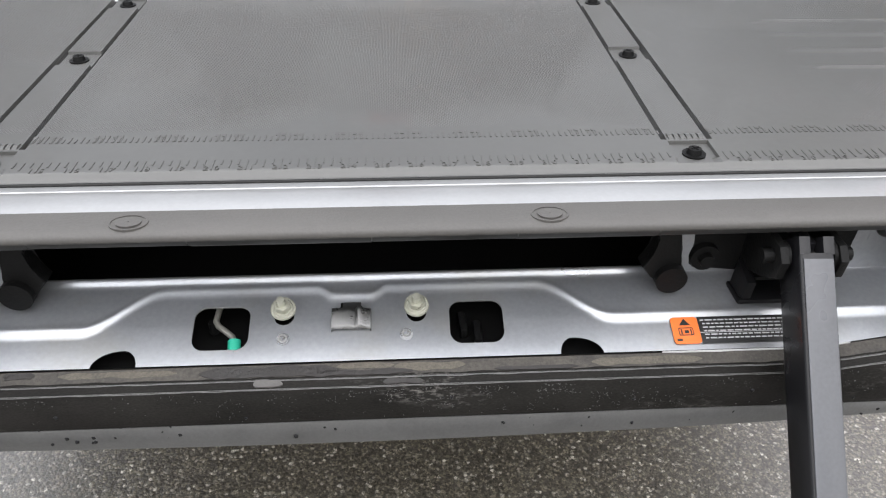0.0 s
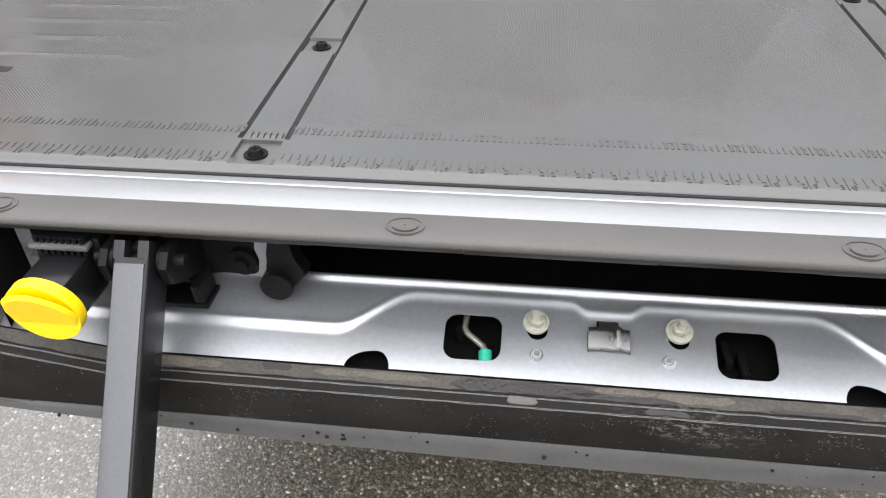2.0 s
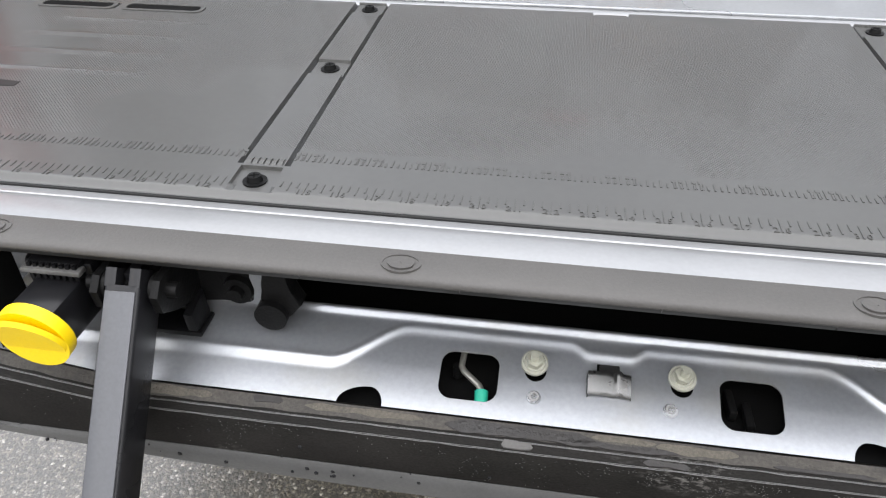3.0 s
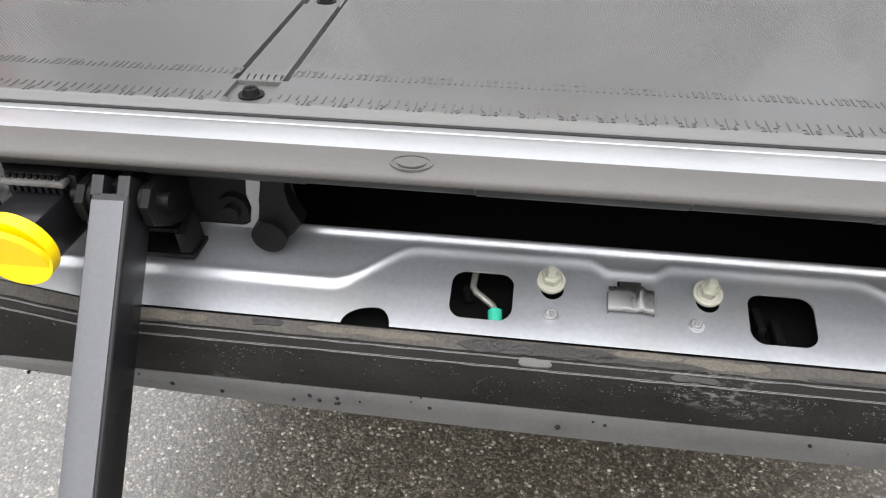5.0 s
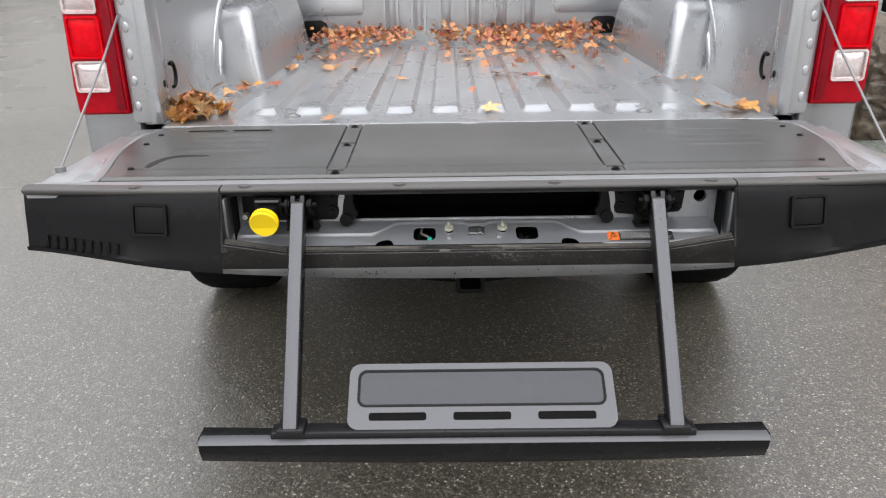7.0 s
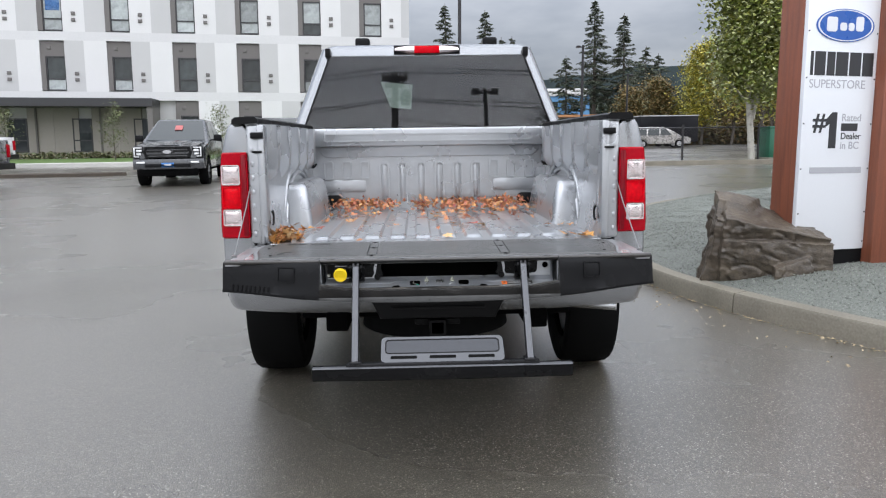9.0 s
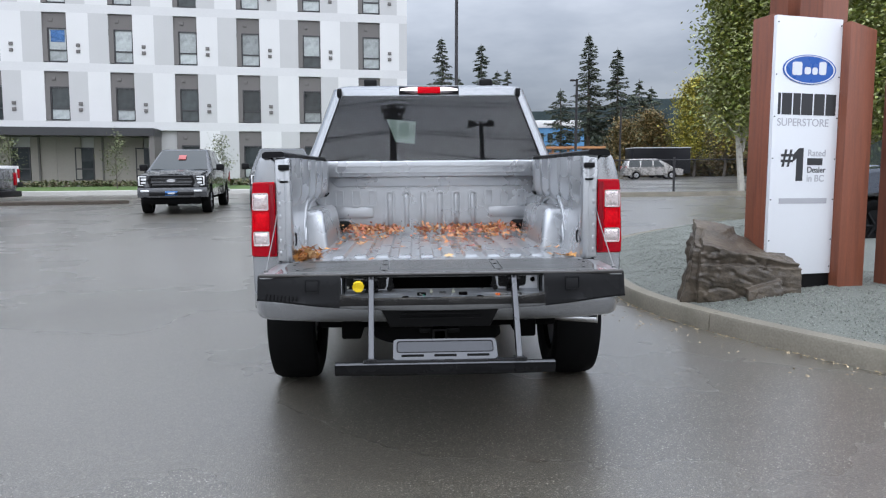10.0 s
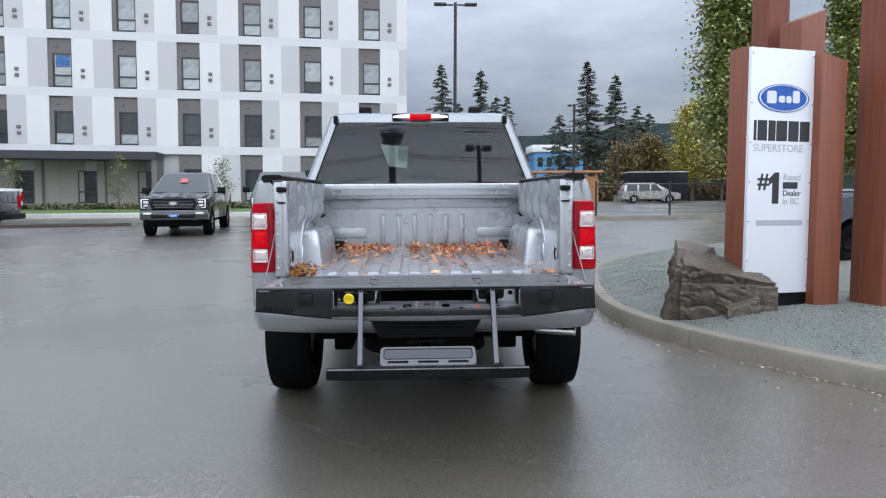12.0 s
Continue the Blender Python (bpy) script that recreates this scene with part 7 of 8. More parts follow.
def minivan():
    t = thing("minivan", "pale champagne minivan parked beside a black trailer", "minivan", (14.75, 49.5, ground_z(15, 49.5)), -93)
    t.scale = (0.83, 0.83, 0.83)
    bm = B()
    for s in (-1, 1):
        prism(bm, side_poly(0.0, 4.9, [(0.95, 0.40), (3.95, 0.40)], 0.32, lambda y: lerp(1.02, 0.78, smooth01(3.5, 4.9, y))), "x", s * 0.70, s * 0.95, bevel=0.03)
    box(bm, -0.72, 0.72, 0.0, 4.8, 0.45, 0.90, 0.03)
    rings = []
    for z, a, b, w in ((0.90, 0.05, 4.15, 0.94), (1.2, 0.10, 3.75, 0.88), (1.62, 0.30, 2.95, 0.74), (1.72, 0.45, 2.75, 0.62)):
        rings.append([(p[0], p[1], z) for p in rrect(2 * w, b - a, 0.10, 4, 0, (a + b) / 2)])
    loft(bm, rings)
    part("body", bm, M["champagne"], t)
    for s in (-1, 1):
        for a, b in ((0.30, 1.25), (1.32, 2.30), (2.36, 3.2)):
            cs = [Vector((s * 0.935, a, 1.03)), Vector((s * 0.935, b + 0.12 * (b > 3), 1.03)), Vector((s * 0.765, min(b, 2.85), 1.56)), Vector((s * 0.765, a + 0.08, 1.56))]
            part("side_window", quad_patch(B(), cs if s > 0 else [cs[1], cs[0], cs[3], cs[2]], 0.012), M["glass_car"], t)
        part("tail_light", box(B(), *sorted((s * 0.78, s * 0.93)), -0.01, 0.12, 0.85, 1.10, 0.02), M["red_lens"], t)
        for y in (0.95, 3.95):
            wheel(t, s * 0.82, y, r=0.33, w=0.21, flip=s)
    part("bumper", box(B(), -0.92, 0.92, -0.06, 0.2, 0.35, 0.62, 0.04), M["champagne"], t)


minivan()
tr = thing("cargo_trailer", "black enclosed cargo trailer with pale roof edge", "trailer", (17.1, 55.0, ground_z(17, 55)))
part("body", box(B(), 0, 4.6, 0, 2.2, 0.35, 2.35, 0.05), M["trailer"], tr)
part("roof_edge", box(B(), -0.03, 4.63, -0.03, 2.23, 2.33, 2.40, 0.01), M["grey_clad"], tr)
part("tyre", cyl(B(), (2.2, -0.02, 0.33), (2.2, 0.2, 0.33), 0.33, n=20), M["tyre"], tr)
part("tyre", cyl(B(), (2.2, 2.0, 0.33), (2.2, 2.22, 0.33), 0.33, n=20), M["tyre"], tr)

parked_pickup("work_pickup", "white work pickup with dark door panel leaving the lot", M["white_paint"], (-15.9, 26.4, 0.30), 90)

# ---- apartment block ----
block = new("apartment_building")
block.matrix_basis = pose(-18.6, 36.0, 0.0, 0, 0.6, 7.0)
tagged(block, "white and grey clad apartment block with dark windows", "building")
U0, U1, ST = -13.1, 18.25, 2.93
bm = B()
box(bm, U0, 5.25, 0.55, 12.0, 0.2, 3.7)
box(bm, 5.25, U1, 0.25, 12.0, 0.2, 3.7)
box(bm, U0, U1, 0.25, 12.0, 3.7, 16.1)
part("wall", bm, M["grey_clad"], block)
win_frame = B()
BLUE_ROOM = (2, 0)
frame_ring(win_frame, [(0, 0), (0.93, 0), (0.93, 1.70), (0, 1.70)], [(0.06, 0.06), (0.87, 0.06), (0.87, 1.64), (0.06, 1.64)], "y", 0.02, 0.12)
box(win_frame, 0.05, 0.88, 0.03, 0.11, 0.55, 0.62)
me_frame = mesh_of("window", win_frame, M["frame_dark"])
me_pane = mesh_of("pane", box(B(), 0.055, 0.875, 0.07, 0.08, 0.615, 1.645), M["pane"])
me_low = mesh_of("pane", box(B(), 0.055, 0.875, 0.07, 0.08, 0.055, 0.555), M["pane"])
me_blind = mesh_of("pane", box(B(), 0.055, 0.875, 0.07, 0.08, 0.055, 0.555), M["blind"])
me_blind_top = mesh_of("pane", box(B(), 0.055, 0.875, 0.07, 0.08, 0.615, 1.645), M["blind"])
me_vent = mesh_of("vent", box(B(), 0, 0.19, -0.05, 0.02, 0, 0.17, 0.01), M["taupe"])
rnd = random.Random(33)
for row in range(5):
    zb = 1.19 + ST * row
    if row:
        part("floor_band", box(B(), U0, U1, 0.0, 0.25, zb - 0.47, zb - 0.04), M["band"], block)
    for col in range(-4, 6):
        u = -0.03 + 3.175 * col
        if row == 0 and u < 5:
            continue
        part("dark_panel", box(B(), u - 0.24, u + 0.93, 0.10, 0.25, zb + 1.70, zb + 2.44), M["taupe"], block)
        part("reveal", box(B(), u - 0.24, u - 0.005, 0.02, 0.25, zb, zb + 1.70), M["taupe"], block)
        f = new("window", me_frame)
        f.parent, f.location = block, (u, 0.05, zb)
        if (row, col) == BLUE_ROOM:
            part("curtain", box(B(), 0.14, 0.80, 0.060, 0.069, 1.00, 1.60, 0.01), M["curtain"], f, "blue patterned curtain")
        for me in (me_blind_top if rnd.random() < (0.8 if row > 1 else 0.1) else me_pane, me_blind if rnd.random() < 0.6 else me_low):
            p = new("pane", me)
            p.parent = f
        wide = 2.005
        k0, k1 = u + 0.93, u + 0.93 + wide
        mid = k0 + wide * (0.46 if row % 2 else 0.52)
        a, b = ("grey_clad", "white_clad") if row % 2 else ("white_clad", "grey_clad")
        part("cladding", box(B(), k0, min(mid, U1), 0.0, 0.25, zb - 0.04, zb + 2.46), M[a], block)
        if mid < U1:
            part("cladding", box(B(), mid, min(k1, U1), 0.0, 0.25, zb - 0.04, zb + 2.46), M[b], block)
        for dz in (0.45, 0.76):
            v = new("vent", me_vent)
            v.parent, v.location = block, (u + 1.36, 0.0, zb + dz)
        v = new("vent", me_vent)
        v.parent, v.location = block, (u + 0.08, 0.11, zb + 2.02)
part("parapet", box(B(), U0, U1, -0.02, 0.3, 15.75, 16.3), M["white_clad"], block)
part("canopy", box(B(), U0, 5.28, -1.6, 0.55, 3.28, 3.68), M["frame_dark"], block, "dark flat canopy over the entrance side")
part("canopy_end", box(B(), 5.0, 5.26, -1.5, 0.5, 0.9, 3.3), M["taupe"], block)
for i, u in enumerate((-9.0, -5.6, -2.2, 0.9, 3.9)):
    part("ground_panel", box(B(), u + 0.95, u + 2.2, 0.42, 0.56, 0.3, 3.28), M["beige"], block)
    part("ground_panel", box(B(), u + 2.21, u + 3.4 if i < 4 else 5.2, 0.42, 0.56, 0.3, 3.28), M["beige"], block)
    f = new("window", me_frame)
    f.parent, f.location = block, (u, 0.38, 1.05)
    for me in (me_pane, me_low):
        p = new("pane", me)
        p.parent = f
    part("downpipe", box(B(), u + 1.35, u + 1.43, 0.30, 0.42, 0.5, 3.28), M["taupe"], block)

# lawn, verge kerb, hedge and young trees in front of the block
bm = B()
prism(bm, [(-60, 28.6), (-1.0, 30.4), (-1.0, 37.5), (-60, 36.0)], "z", -0.5, 0.0)
for v in bm.verts:
    v.co.z += ground_z(0, v.co.y) + 0.16
solo("lawn", bm, M["grass"], "wet green lawn in front of the apartments", "lawn", "structure")
for y0, y1, z, nm, mm in ((28.25, 28.75, 0.17, "verge_kerb", "path"), (32.5, 33.2, 0.185, "footpath", "path")):
    bm = B()
    prism(bm, [(-60, y0), (-1.0, y0 + 1.8), (-1.0, y1 + 1.8), (-60, y1)], "z", -0.6, 0.0)
    for v in bm.verts:
        v.co.z += ground_z(0, v.co.y) + z
    solo(nm, bm, M[mm], "pale concrete edge of the lawn", "kerb", "structure")


bm = B()
prism(bm, [(-60, 23.2), (-20, 23.6), (-11.2, 24.2), (-10.6, 24.6), (-11.2, 24.9), (-60, 24.4)], "z", -0.6, 0.0)
for v in bm.verts:
    v.co.z += ground_z(0, v.co.y) + 0.12
solo("median", bm, M["soil"], "low muddy median strip between lot and road", "median", "structure")


def leaf_cloud(name, material, n, place, size, seed, label="", category="", kind="", parent=None):
    """Foliage as many small leaf blades. place(rnd) gives a point and how large the leaf is there."""
    rnd = random.Random(seed)
    vs = np.zeros((n * 4, 3))
    for i in range(n):
        p, k = place(rnd)
        a, b = rnd.uniform(0, 6.283), rnd.uniform(-1.0, 1.0)
        d1 = Vector((math.cos(a), math.sin(a), b)).normalized() * size * k
        d2 = Vector((-math.sin(a) * rnd.uniform(0.3, 1), math.cos(a) * rnd.uniform(0.3, 1), rnd.uniform(-0.8, 0.8))).normalized() * size * k * 0.55
        vs[4 * i], vs[4 * i + 1], vs[4 * i + 2], vs[4 * i + 3] = p - d1, p + d2, p + d1, p - d2
    me = bpy.data.meshes.new(name)
    me.from_pydata([tuple(v) for v in vs], [], [(4 * i, 4 * i + 1, 4 * i + 2, 4 * i + 3) for i in range(n)])
    me.materials.append(material)
    ob = new(name, me)
    if parent:
        ob.parent = parent
    if label:
        tagged(ob, label, category, kind=kind)
    return ob


leaf_cloud("hedge", M["hedge"], 9000, lambda r: (Vector((r.uniform(-30, -1), r.uniform(33.4, 34.4), 0)) + Vector((0, 0, 0.68 + 0.40 * r.random() * (0.6 + 0.4 * r.random()))), r.uniform(0.6, 1.3)), 0.09, 71,
           "low dark green hedge along the apartments", "hedge", "stuff")


def branchy(bm, base, h, spread, n, rnd, r0, lean=0.0, start=0.3, up=0.7):
    """Trunk and limbs; returns the limb tips."""
    tips = []
    top = Vector(base) + Vector((lean, 0, h))
    mid = lerp(Vector(base), top, 0.5) + Vector((rnd.uniform(-0.05, 0.05) * h, rnd.uniform(-0.03, 0.03) * h, 0))
    tube(bm, [base, mid, top], lambda t: max(0.006, r0 * (1 - 0.85 * t)), 8)
    for i in range(n):
        t = lerp(start, 0.97, i / n)
        p = lerp(Vector(base), top, t)
        a = rnd.uniform(0, 6.283)
        L = spread * (1 - 0.6 * (t - start)) * rnd.uniform(0.6, 1.1)
        q = p + Vector((math.cos(a) * L, math.sin(a) * L, L * up * rnd.uniform(0.6, 1.3)))
        m = lerp(p, q, 0.5) + Vector((0, 0, 0.08 * L))
        tube(bm, [p, m, q], lambda s, rr_=r0 * 0.4 * (1 - 0.6 * t): max(0.004, rr_ * (1 - 0.8 * s)), 5)
        tips += [(m, L), (q, L), (lerp(m, q, 0.5), L)]
    return tips


def tree(name, label, base, h, spread, limbs, leaves, size, material, bark, seed, r0, start=0.3, up=0.7, cloud=0.35):
    rnd = random.Random(seed)
    t = thing(name, label, "tree", base)
    bm = B()
    tips = branchy(bm, (0, 0, -0.3), h, spread, limbs, rnd, r0, rnd.uniform(-0.05, 0.05) * h * 0.3, start, up)
    part("trunk", bm, bark, t)
    def place(r):
        p, L = r.choice(tips)
        k = cloud * (0.4 + L)
        return p + Vector((r.gauss(0, k), r.gauss(0, k), r.gauss(0, k * 0.8))), r.uniform(0.6, 1.3)
    leaf_cloud("crown", material, leaves, place, size, seed + 1, parent=t)
    return t


for i, x in enumerate((-18.6, -13.8, -9.0)):
    tree("young_tree", "slender staked young tree with thin leaves", (x, 31.8, ground_z(0, 31.8) + 0.15), 2.6, 0.55, 16, 650, 0.055, M["young_leaf"], M["bark"], 81 + i, 0.03, 0.3, 0.9, 0.22)

cabinet = thing("utility_cabinet", "green metal utility cabinet beside the road", "cabinet", (14.55, 27.0, ground_z(14.5, 27.0) + 0.20), 4)
part("body", box(B(), -0.5, 0.5, 0.0, 0.8, 0.0, 1.16, 0.02), M["box_green"], cabinet)
part("pad", box(B(), -0.65, 0.65, -0.2, 1.0, -0.4, 0.0, 0.02), M["kerb"], cabinet, "concrete pad")
part("lid", box(B(), -0.53, 0.53, -0.03, 0.83, 1.16, 1.24, 0.015), M["box_green"], cabinet)
part("door", box(B(), -0.45, -0.01, -0.02, 0.0, 0.08, 1.10, 0.008), M["box_green"], cabinet)
part("door", box(B(), 0.01, 0.45, -0.02, 0.0, 0.08, 1.10, 0.008), M["box_green"], cabinet)
part("handle", box(B(), -0.05, -0.03, -0.045, -0.02, 0.52, 0.66, 0.004), M["pole"], cabinet)

# tall poplars beside the road
for i, (x, y, h) in enumerate(((13.35, 26.9, 12.5), (18.1, 26.2, 11.5), (20.4, 25.0, 12.0))):
    tree("poplar", "columnar poplar with pale trunk and green-yellow leaves", (x, y, ground_z(0, y)), h, 1.35, 120, 78000, 0.098, M["poplar"], M["pale_bark"], 91 + 3 * i, 0.15, 0.16, 1.5, 0.26)


def conifer(base, h, w, seed, bare=0.2):
    rnd = random.Random(seed)
    t = thing("fir_tree", "tall dark fir with drooping uneven boughs", "tree", base)
    bm = B()
    tube(bm, [(0, 0, -0.5), (0.05, 0, h * 0.5), (0, 0.05, h)], lambda s: max(0.02, 0.02 * h * (1 - s)), 8)
    vs, fs = [], []
    n = int(h * 11)
    for i in range(n):
        u = lerp(bare, 0.985, (i + rnd.random()) / n)
        z = u * h
        L = w * (1 - u) ** 0.85 * (0.72 + 0.55 * noise.noise((u * 7, seed, 0))) * rnd.uniform(0.5, 1.12) + 0.14
        a = rnd.uniform(0, 6.283)
        d = Vector((math.cos(a), math.sin(a), 0))
        side = Vector((-d.y, d.x, 0))
        droop, lift = rnd.uniform(-0.42, -0.05), rnd.uniform(0.0, 0.25)
        at = lambda q: d * (L * q) + Vector((0, 0, z + L * (droop * q + lift * q * q)))
        tube(bm, [tuple(at(0.0)), tuple(at(0.5)), tuple(at(0.95))], 0.025 * (1 - u) + 0.008, 4)
        for k in range(int(14 + 24 * L)):
            q = rnd.random() ** 0.75
            spread = 0.20 * L * (1.12 - q) + 0.05
            o = rnd.gauss(0, spread)
            c = at(q) + side * o + Vector((0, 0, -0.25 * abs(o) - rnd.uniform(0.0, 0.10)))
            e = (d * rnd.uniform(0.2, 1.0) + side * math.copysign(rnd.uniform(0.3, 1.0), o) + Vector((0, 0, rnd.uniform(-0.55, 0.0)))).normalized() * rnd.uniform(0.13, 0.30)
            g = Vector((rnd.uniform(-1, 1), rnd.uniform(-1, 1), rnd.uniform(-0.5, 0.5))).normalized() * rnd.uniform(0.045, 0.10)
            j = len(vs)
            vs += [c - e * 0.4, c + g, c + e, c - g]
            fs.append((j, j + 1, j + 2, j + 3))
    part("trunk", bm, M["bark"], t)
    me = bpy.data.meshes.new("crown")
    me.from_pydata(vs, [], fs)
    me.materials.append(M["needles"])
    ob = new("crown", me)
    ob.parent = t


for i, (x, y, h, w, bare) in enumerate(((16.0, 76, 15.0, 2.3, 0.30), (18.6, 74, 13.2, 2.2, 0.35), (0.6, 80, 14.8, 2.4, 0.2), (4.9, 80, 14.2, 2.2, 0.2), (7.0, 84, 12.0, 2.0, 0.1), (8.4, 86, 12.5, 1.9, 0.1), (19.8, 70, 9.5, 2.6, 0.05), (21.6, 72, 9.0, 2.6, 0.05), (13.4, 78, 9.5, 2.4, 0.05), (2.6, 84, 11.0, 2.0, 0.1))):
    conifer((skew(x, y), y, ground_z(x, y)), h, w * 2.5, 120 + i, bare)
for i, (x, y, h, mm) in enumerate(((24.5, 60, 8.5, "brown_leaf"), (27.0, 58, 9.0, "brown_leaf"), (22.6, 62, 8.6, "yellow_leaf"), (19.4, 64, 5.6, "brown_leaf"), (17.6, 66, 4.8, "brown_leaf"), (20.2, 44, 9.4, "yellow_leaf"), (22.5, 45, 9.0, "yellow_leaf"), (29.5, 56, 10.0, "brown_leaf"), (32.5, 54, 9.0, "brown_leaf"))):
    tree("deciduous_tree", "autumn tree with thinning yellow-brown leaves", (skew(x, y), y, 0.65), h, 1.7 if h < 8.7 and y > 50 else 2.6, 56, 11000, 0.115, M[mm], M["bark"], 150 + 2 * i, 0.14, 0.2, 0.9, 0.30)
leaf_cloud("undergrowth", M["brown_leaf"], 16000, lambda r: ((lambda x: Vector((x, r.uniform(63, 70), 0.7 + (2.2 + 1.6 * noise.noise((x * 0.25, 0, 0)) + 1.0 * noise.noise((x * 0.9, 3, 0))) * r.random())))(r.uniform(15.5, 45)), r.uniform(0.6, 1.5)), 0.22, 171,
           "tangled brown-green undergrowth below the trees", "undergrowth", "stuff")
leaf_cloud("far_woods", M["needles"], 12000, lambda r: ((lambda x: Vector((x, r.uniform(118, 126), 1 + (7.0 + 3.0 * noise.noise((x * 0.12, 7, 0)) + 2.5 * noise.noise((x * 0.5, 9, 0))) * r.random() ** 0.8)))(r.uniform(-8, 90)), r.uniform(0.7, 1.6)), 0.55, 173,
           "far dark line of mixed woods", "woods", "stuff")

bm = B()
rings = []
for i in range(121):
    x = -1500 + 40 * i
    h = 150 + 45 * noise.noise((x * 0.0012, 2, 0)) + 14 * noise.noise((x * 0.01, 5, 0)) + 5 * noise.noise((x * 0.05, 5, 3)) - 60 * smooth01(700, -400, x) + 40 * smooth01(300, 1200, x)
    rings.append([(x, 1500, -20), (x, 1500, h * 0.5), (x, 1500, h), (x, 2000, h * 0.9)])
loft(bm, rings, caps=False, closed=False)
solo("backdrop", bm, M["hill"], "far forested hill under low cloud", "hill", "structure")

# blue building, cedar shelter, fence, lamp posts
bb = thing("blue_building", "low blue building with pale roof beyond the trees", "building", (18.3, 110, 0.6))
part("wall", box(B(), 0, 7.5, 0, 6, 0, 7.2), M["blue_clad"], bb)
part("roof", box(B(), -0.4, 7.0, -0.3, 6.3, 7.2, 8.3, 0.1), M["white_clad"], bb)
for i in range(5):
    part("window", box(B(), 0.5 + 1.4 * i, 1.3 + 1.4 * i, -0.05, 0.05, 5.0, 6.4), M["pane"], bb)
sh = thing("cedar_shelter", "orange-brown cedar board shelter with flat roof", "shelter", (6.1, 40.0, ground_z(8, 40)))
for i in range(26):
    part("board", box(B(), 0.18 * i, 0.18 * i + 0.165, 0, 0.03, 0.05, 1.75), M["fence_wood"], sh)
part("roof", box(B(), -0.2, 4.9, -0.2, 2.2, 1.98, 2.10), M["fence_wood"], sh)
for i in range(6):
    part("post", box(B(), 0.9 * i, 0.9 * i + 0.12, 0.03, 0.15, 0.0, 2.0), M["fence_wood"], sh)
fn = thing("chain_link_fence", "black chain-link fence with posts beside the road", "fence", (7.5, 27.2, ground_z(0, 27.2)))
for i in range(5):
    part("post", cyl(B(), (3.1 * i, 0, 0), (3.1 * i, 0, 1.5), 0.045, n=12), M["pole"], fn)
part("rail", cyl(B(), (0, 0, 1.38), (12.4, 0, 1.38), 0.022, n=8), M["pole"], fn)
bm = B()
for i in range(-12, 104):
    for sgn in (1, -1):
        x0, x1 = 0.12 * i, 0.12 * i + 1.3
        a, b = (x0, 0.06) if sgn > 0 else (x1, 0.06), (x1, 1.36) if sgn > 0 else (x0, 1.36)
        p, q = Vector((a[0], 0, a[1])), Vector((b[0], 0, b[1]))
        if 0 <= x0 and x1 <= 12.4:
            d = Vector((0.004, 0, 0))
            bm.faces.new([bm.verts.new(v) for v in (p - d, p + d, q + d, q - d)])
ob = part("wire_mesh", bm, M["pole"], fn)
bm = B()
prism(bm, [(5.5, 25.6), (40, 27.0), (40, 27.35), (5.5, 25.95)], "z", -0.6, 0.0)
for v in bm.verts:
    v.co.z += ground_z(0, v.co.y) + 0.15
solo("road_kerb", bm, M["kerb"], "pale concrete kerb across the road", "kerb", "structure")


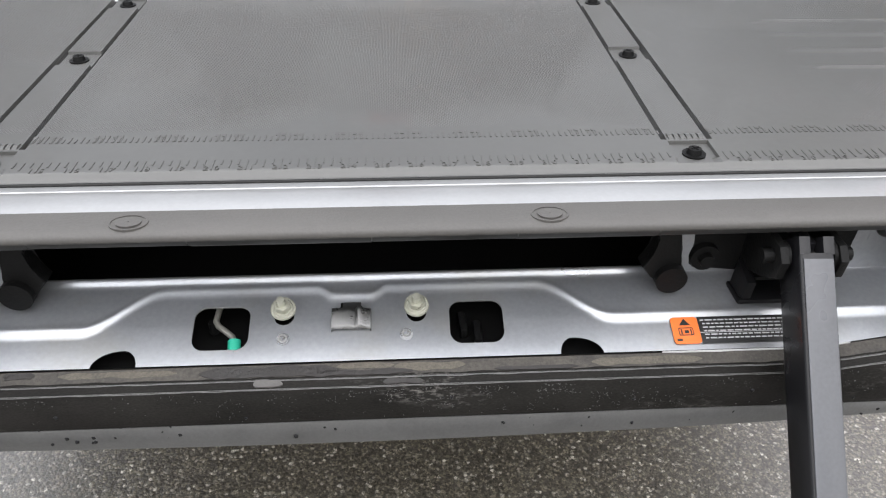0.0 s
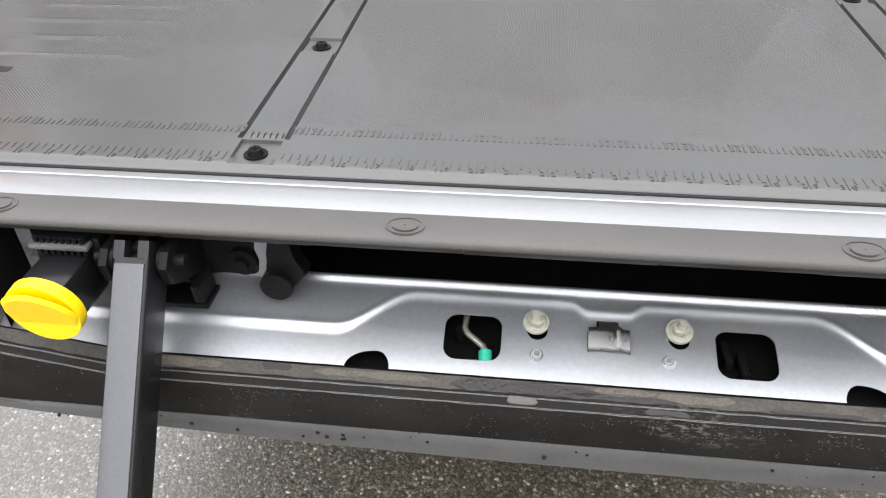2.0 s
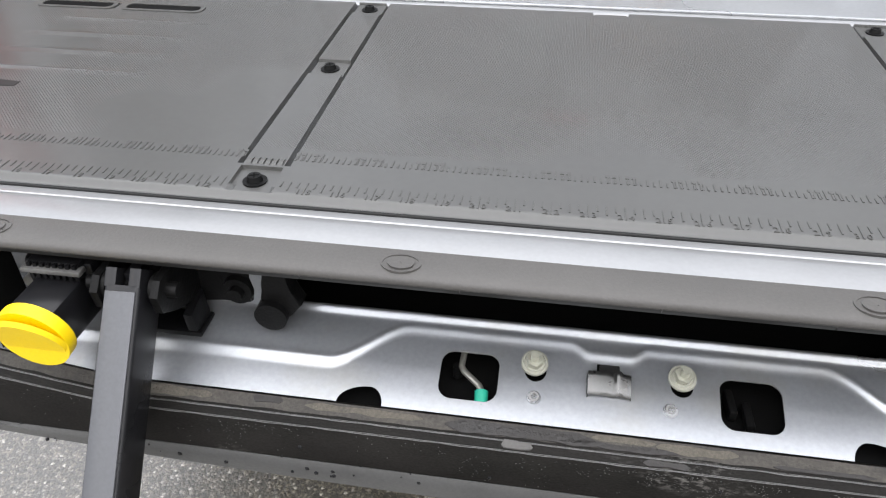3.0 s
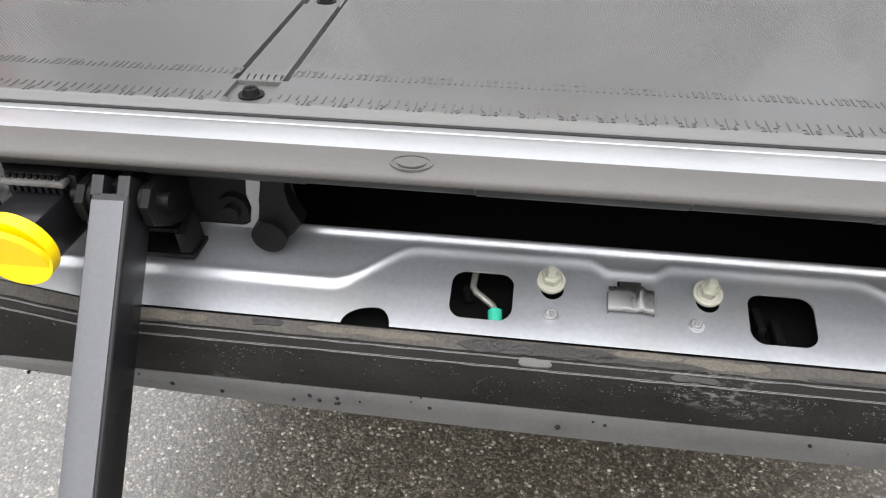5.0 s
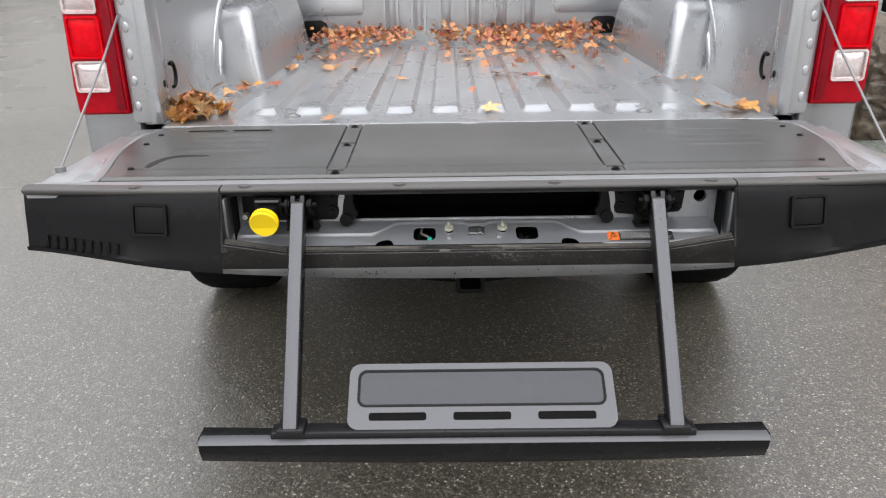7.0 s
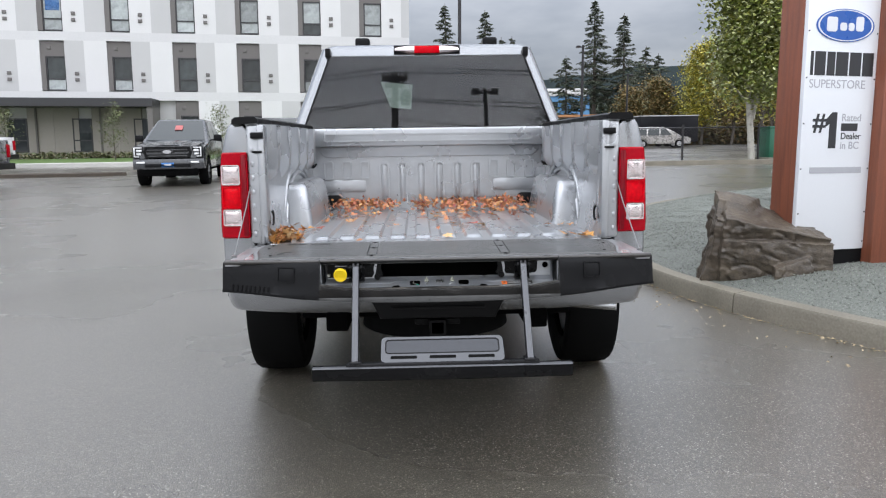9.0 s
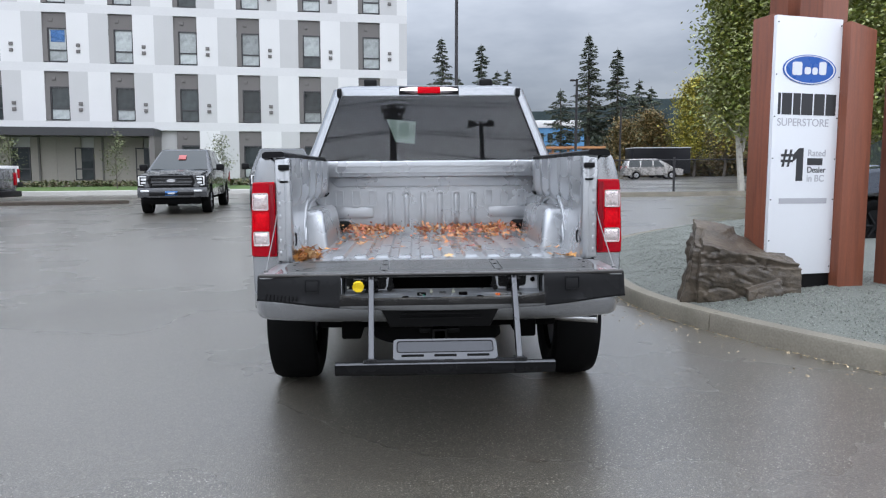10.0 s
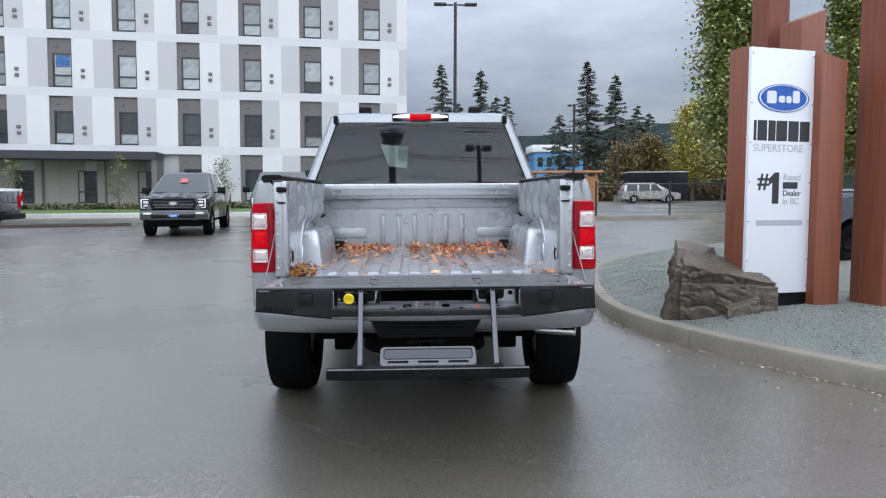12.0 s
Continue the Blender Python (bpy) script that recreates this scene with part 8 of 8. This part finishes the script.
def lamp_post(x, y, h, arms, lean=0.6, reach=1.0):
    t = new("lamp_post")
    t.matrix_basis = pose(x, y, ground_z(x, y), 0, lean, 0)
    tagged(t, "dark slender parking lot lamp post", "lamp post")
    bm = B()
    cyl(bm, (0, 0, 0), (0, 0, h), 0.085, 0.065, n=14)
    part("pole", bm, M["pole"], t)
    part("base", cyl(B(), (0, 0, -0.1), (0, 0, 0.55), 0.28, n=18), M["kerb"], t)
    for s in arms:
        bm = B()
        box(bm, *sorted((s * 0.08, s * 0.42 * reach)), -0.03, 0.03, h - 0.13, h - 0.07)
        box(bm, *sorted((s * 0.40 * reach, s * 0.95 * reach)), -0.16, 0.16, h - 0.13, h - 0.03, 0.03)
        part("luminaire", bm, M["pole"], t)


lamp_post(1.75, 30.0, 9.35, (-1, 1))
lamp_post(9.05, 39.0, 5.9, (-1,), reach=0.4)
lamp_post(15.2, 52.0, 5.3, (1,), reach=0.4)


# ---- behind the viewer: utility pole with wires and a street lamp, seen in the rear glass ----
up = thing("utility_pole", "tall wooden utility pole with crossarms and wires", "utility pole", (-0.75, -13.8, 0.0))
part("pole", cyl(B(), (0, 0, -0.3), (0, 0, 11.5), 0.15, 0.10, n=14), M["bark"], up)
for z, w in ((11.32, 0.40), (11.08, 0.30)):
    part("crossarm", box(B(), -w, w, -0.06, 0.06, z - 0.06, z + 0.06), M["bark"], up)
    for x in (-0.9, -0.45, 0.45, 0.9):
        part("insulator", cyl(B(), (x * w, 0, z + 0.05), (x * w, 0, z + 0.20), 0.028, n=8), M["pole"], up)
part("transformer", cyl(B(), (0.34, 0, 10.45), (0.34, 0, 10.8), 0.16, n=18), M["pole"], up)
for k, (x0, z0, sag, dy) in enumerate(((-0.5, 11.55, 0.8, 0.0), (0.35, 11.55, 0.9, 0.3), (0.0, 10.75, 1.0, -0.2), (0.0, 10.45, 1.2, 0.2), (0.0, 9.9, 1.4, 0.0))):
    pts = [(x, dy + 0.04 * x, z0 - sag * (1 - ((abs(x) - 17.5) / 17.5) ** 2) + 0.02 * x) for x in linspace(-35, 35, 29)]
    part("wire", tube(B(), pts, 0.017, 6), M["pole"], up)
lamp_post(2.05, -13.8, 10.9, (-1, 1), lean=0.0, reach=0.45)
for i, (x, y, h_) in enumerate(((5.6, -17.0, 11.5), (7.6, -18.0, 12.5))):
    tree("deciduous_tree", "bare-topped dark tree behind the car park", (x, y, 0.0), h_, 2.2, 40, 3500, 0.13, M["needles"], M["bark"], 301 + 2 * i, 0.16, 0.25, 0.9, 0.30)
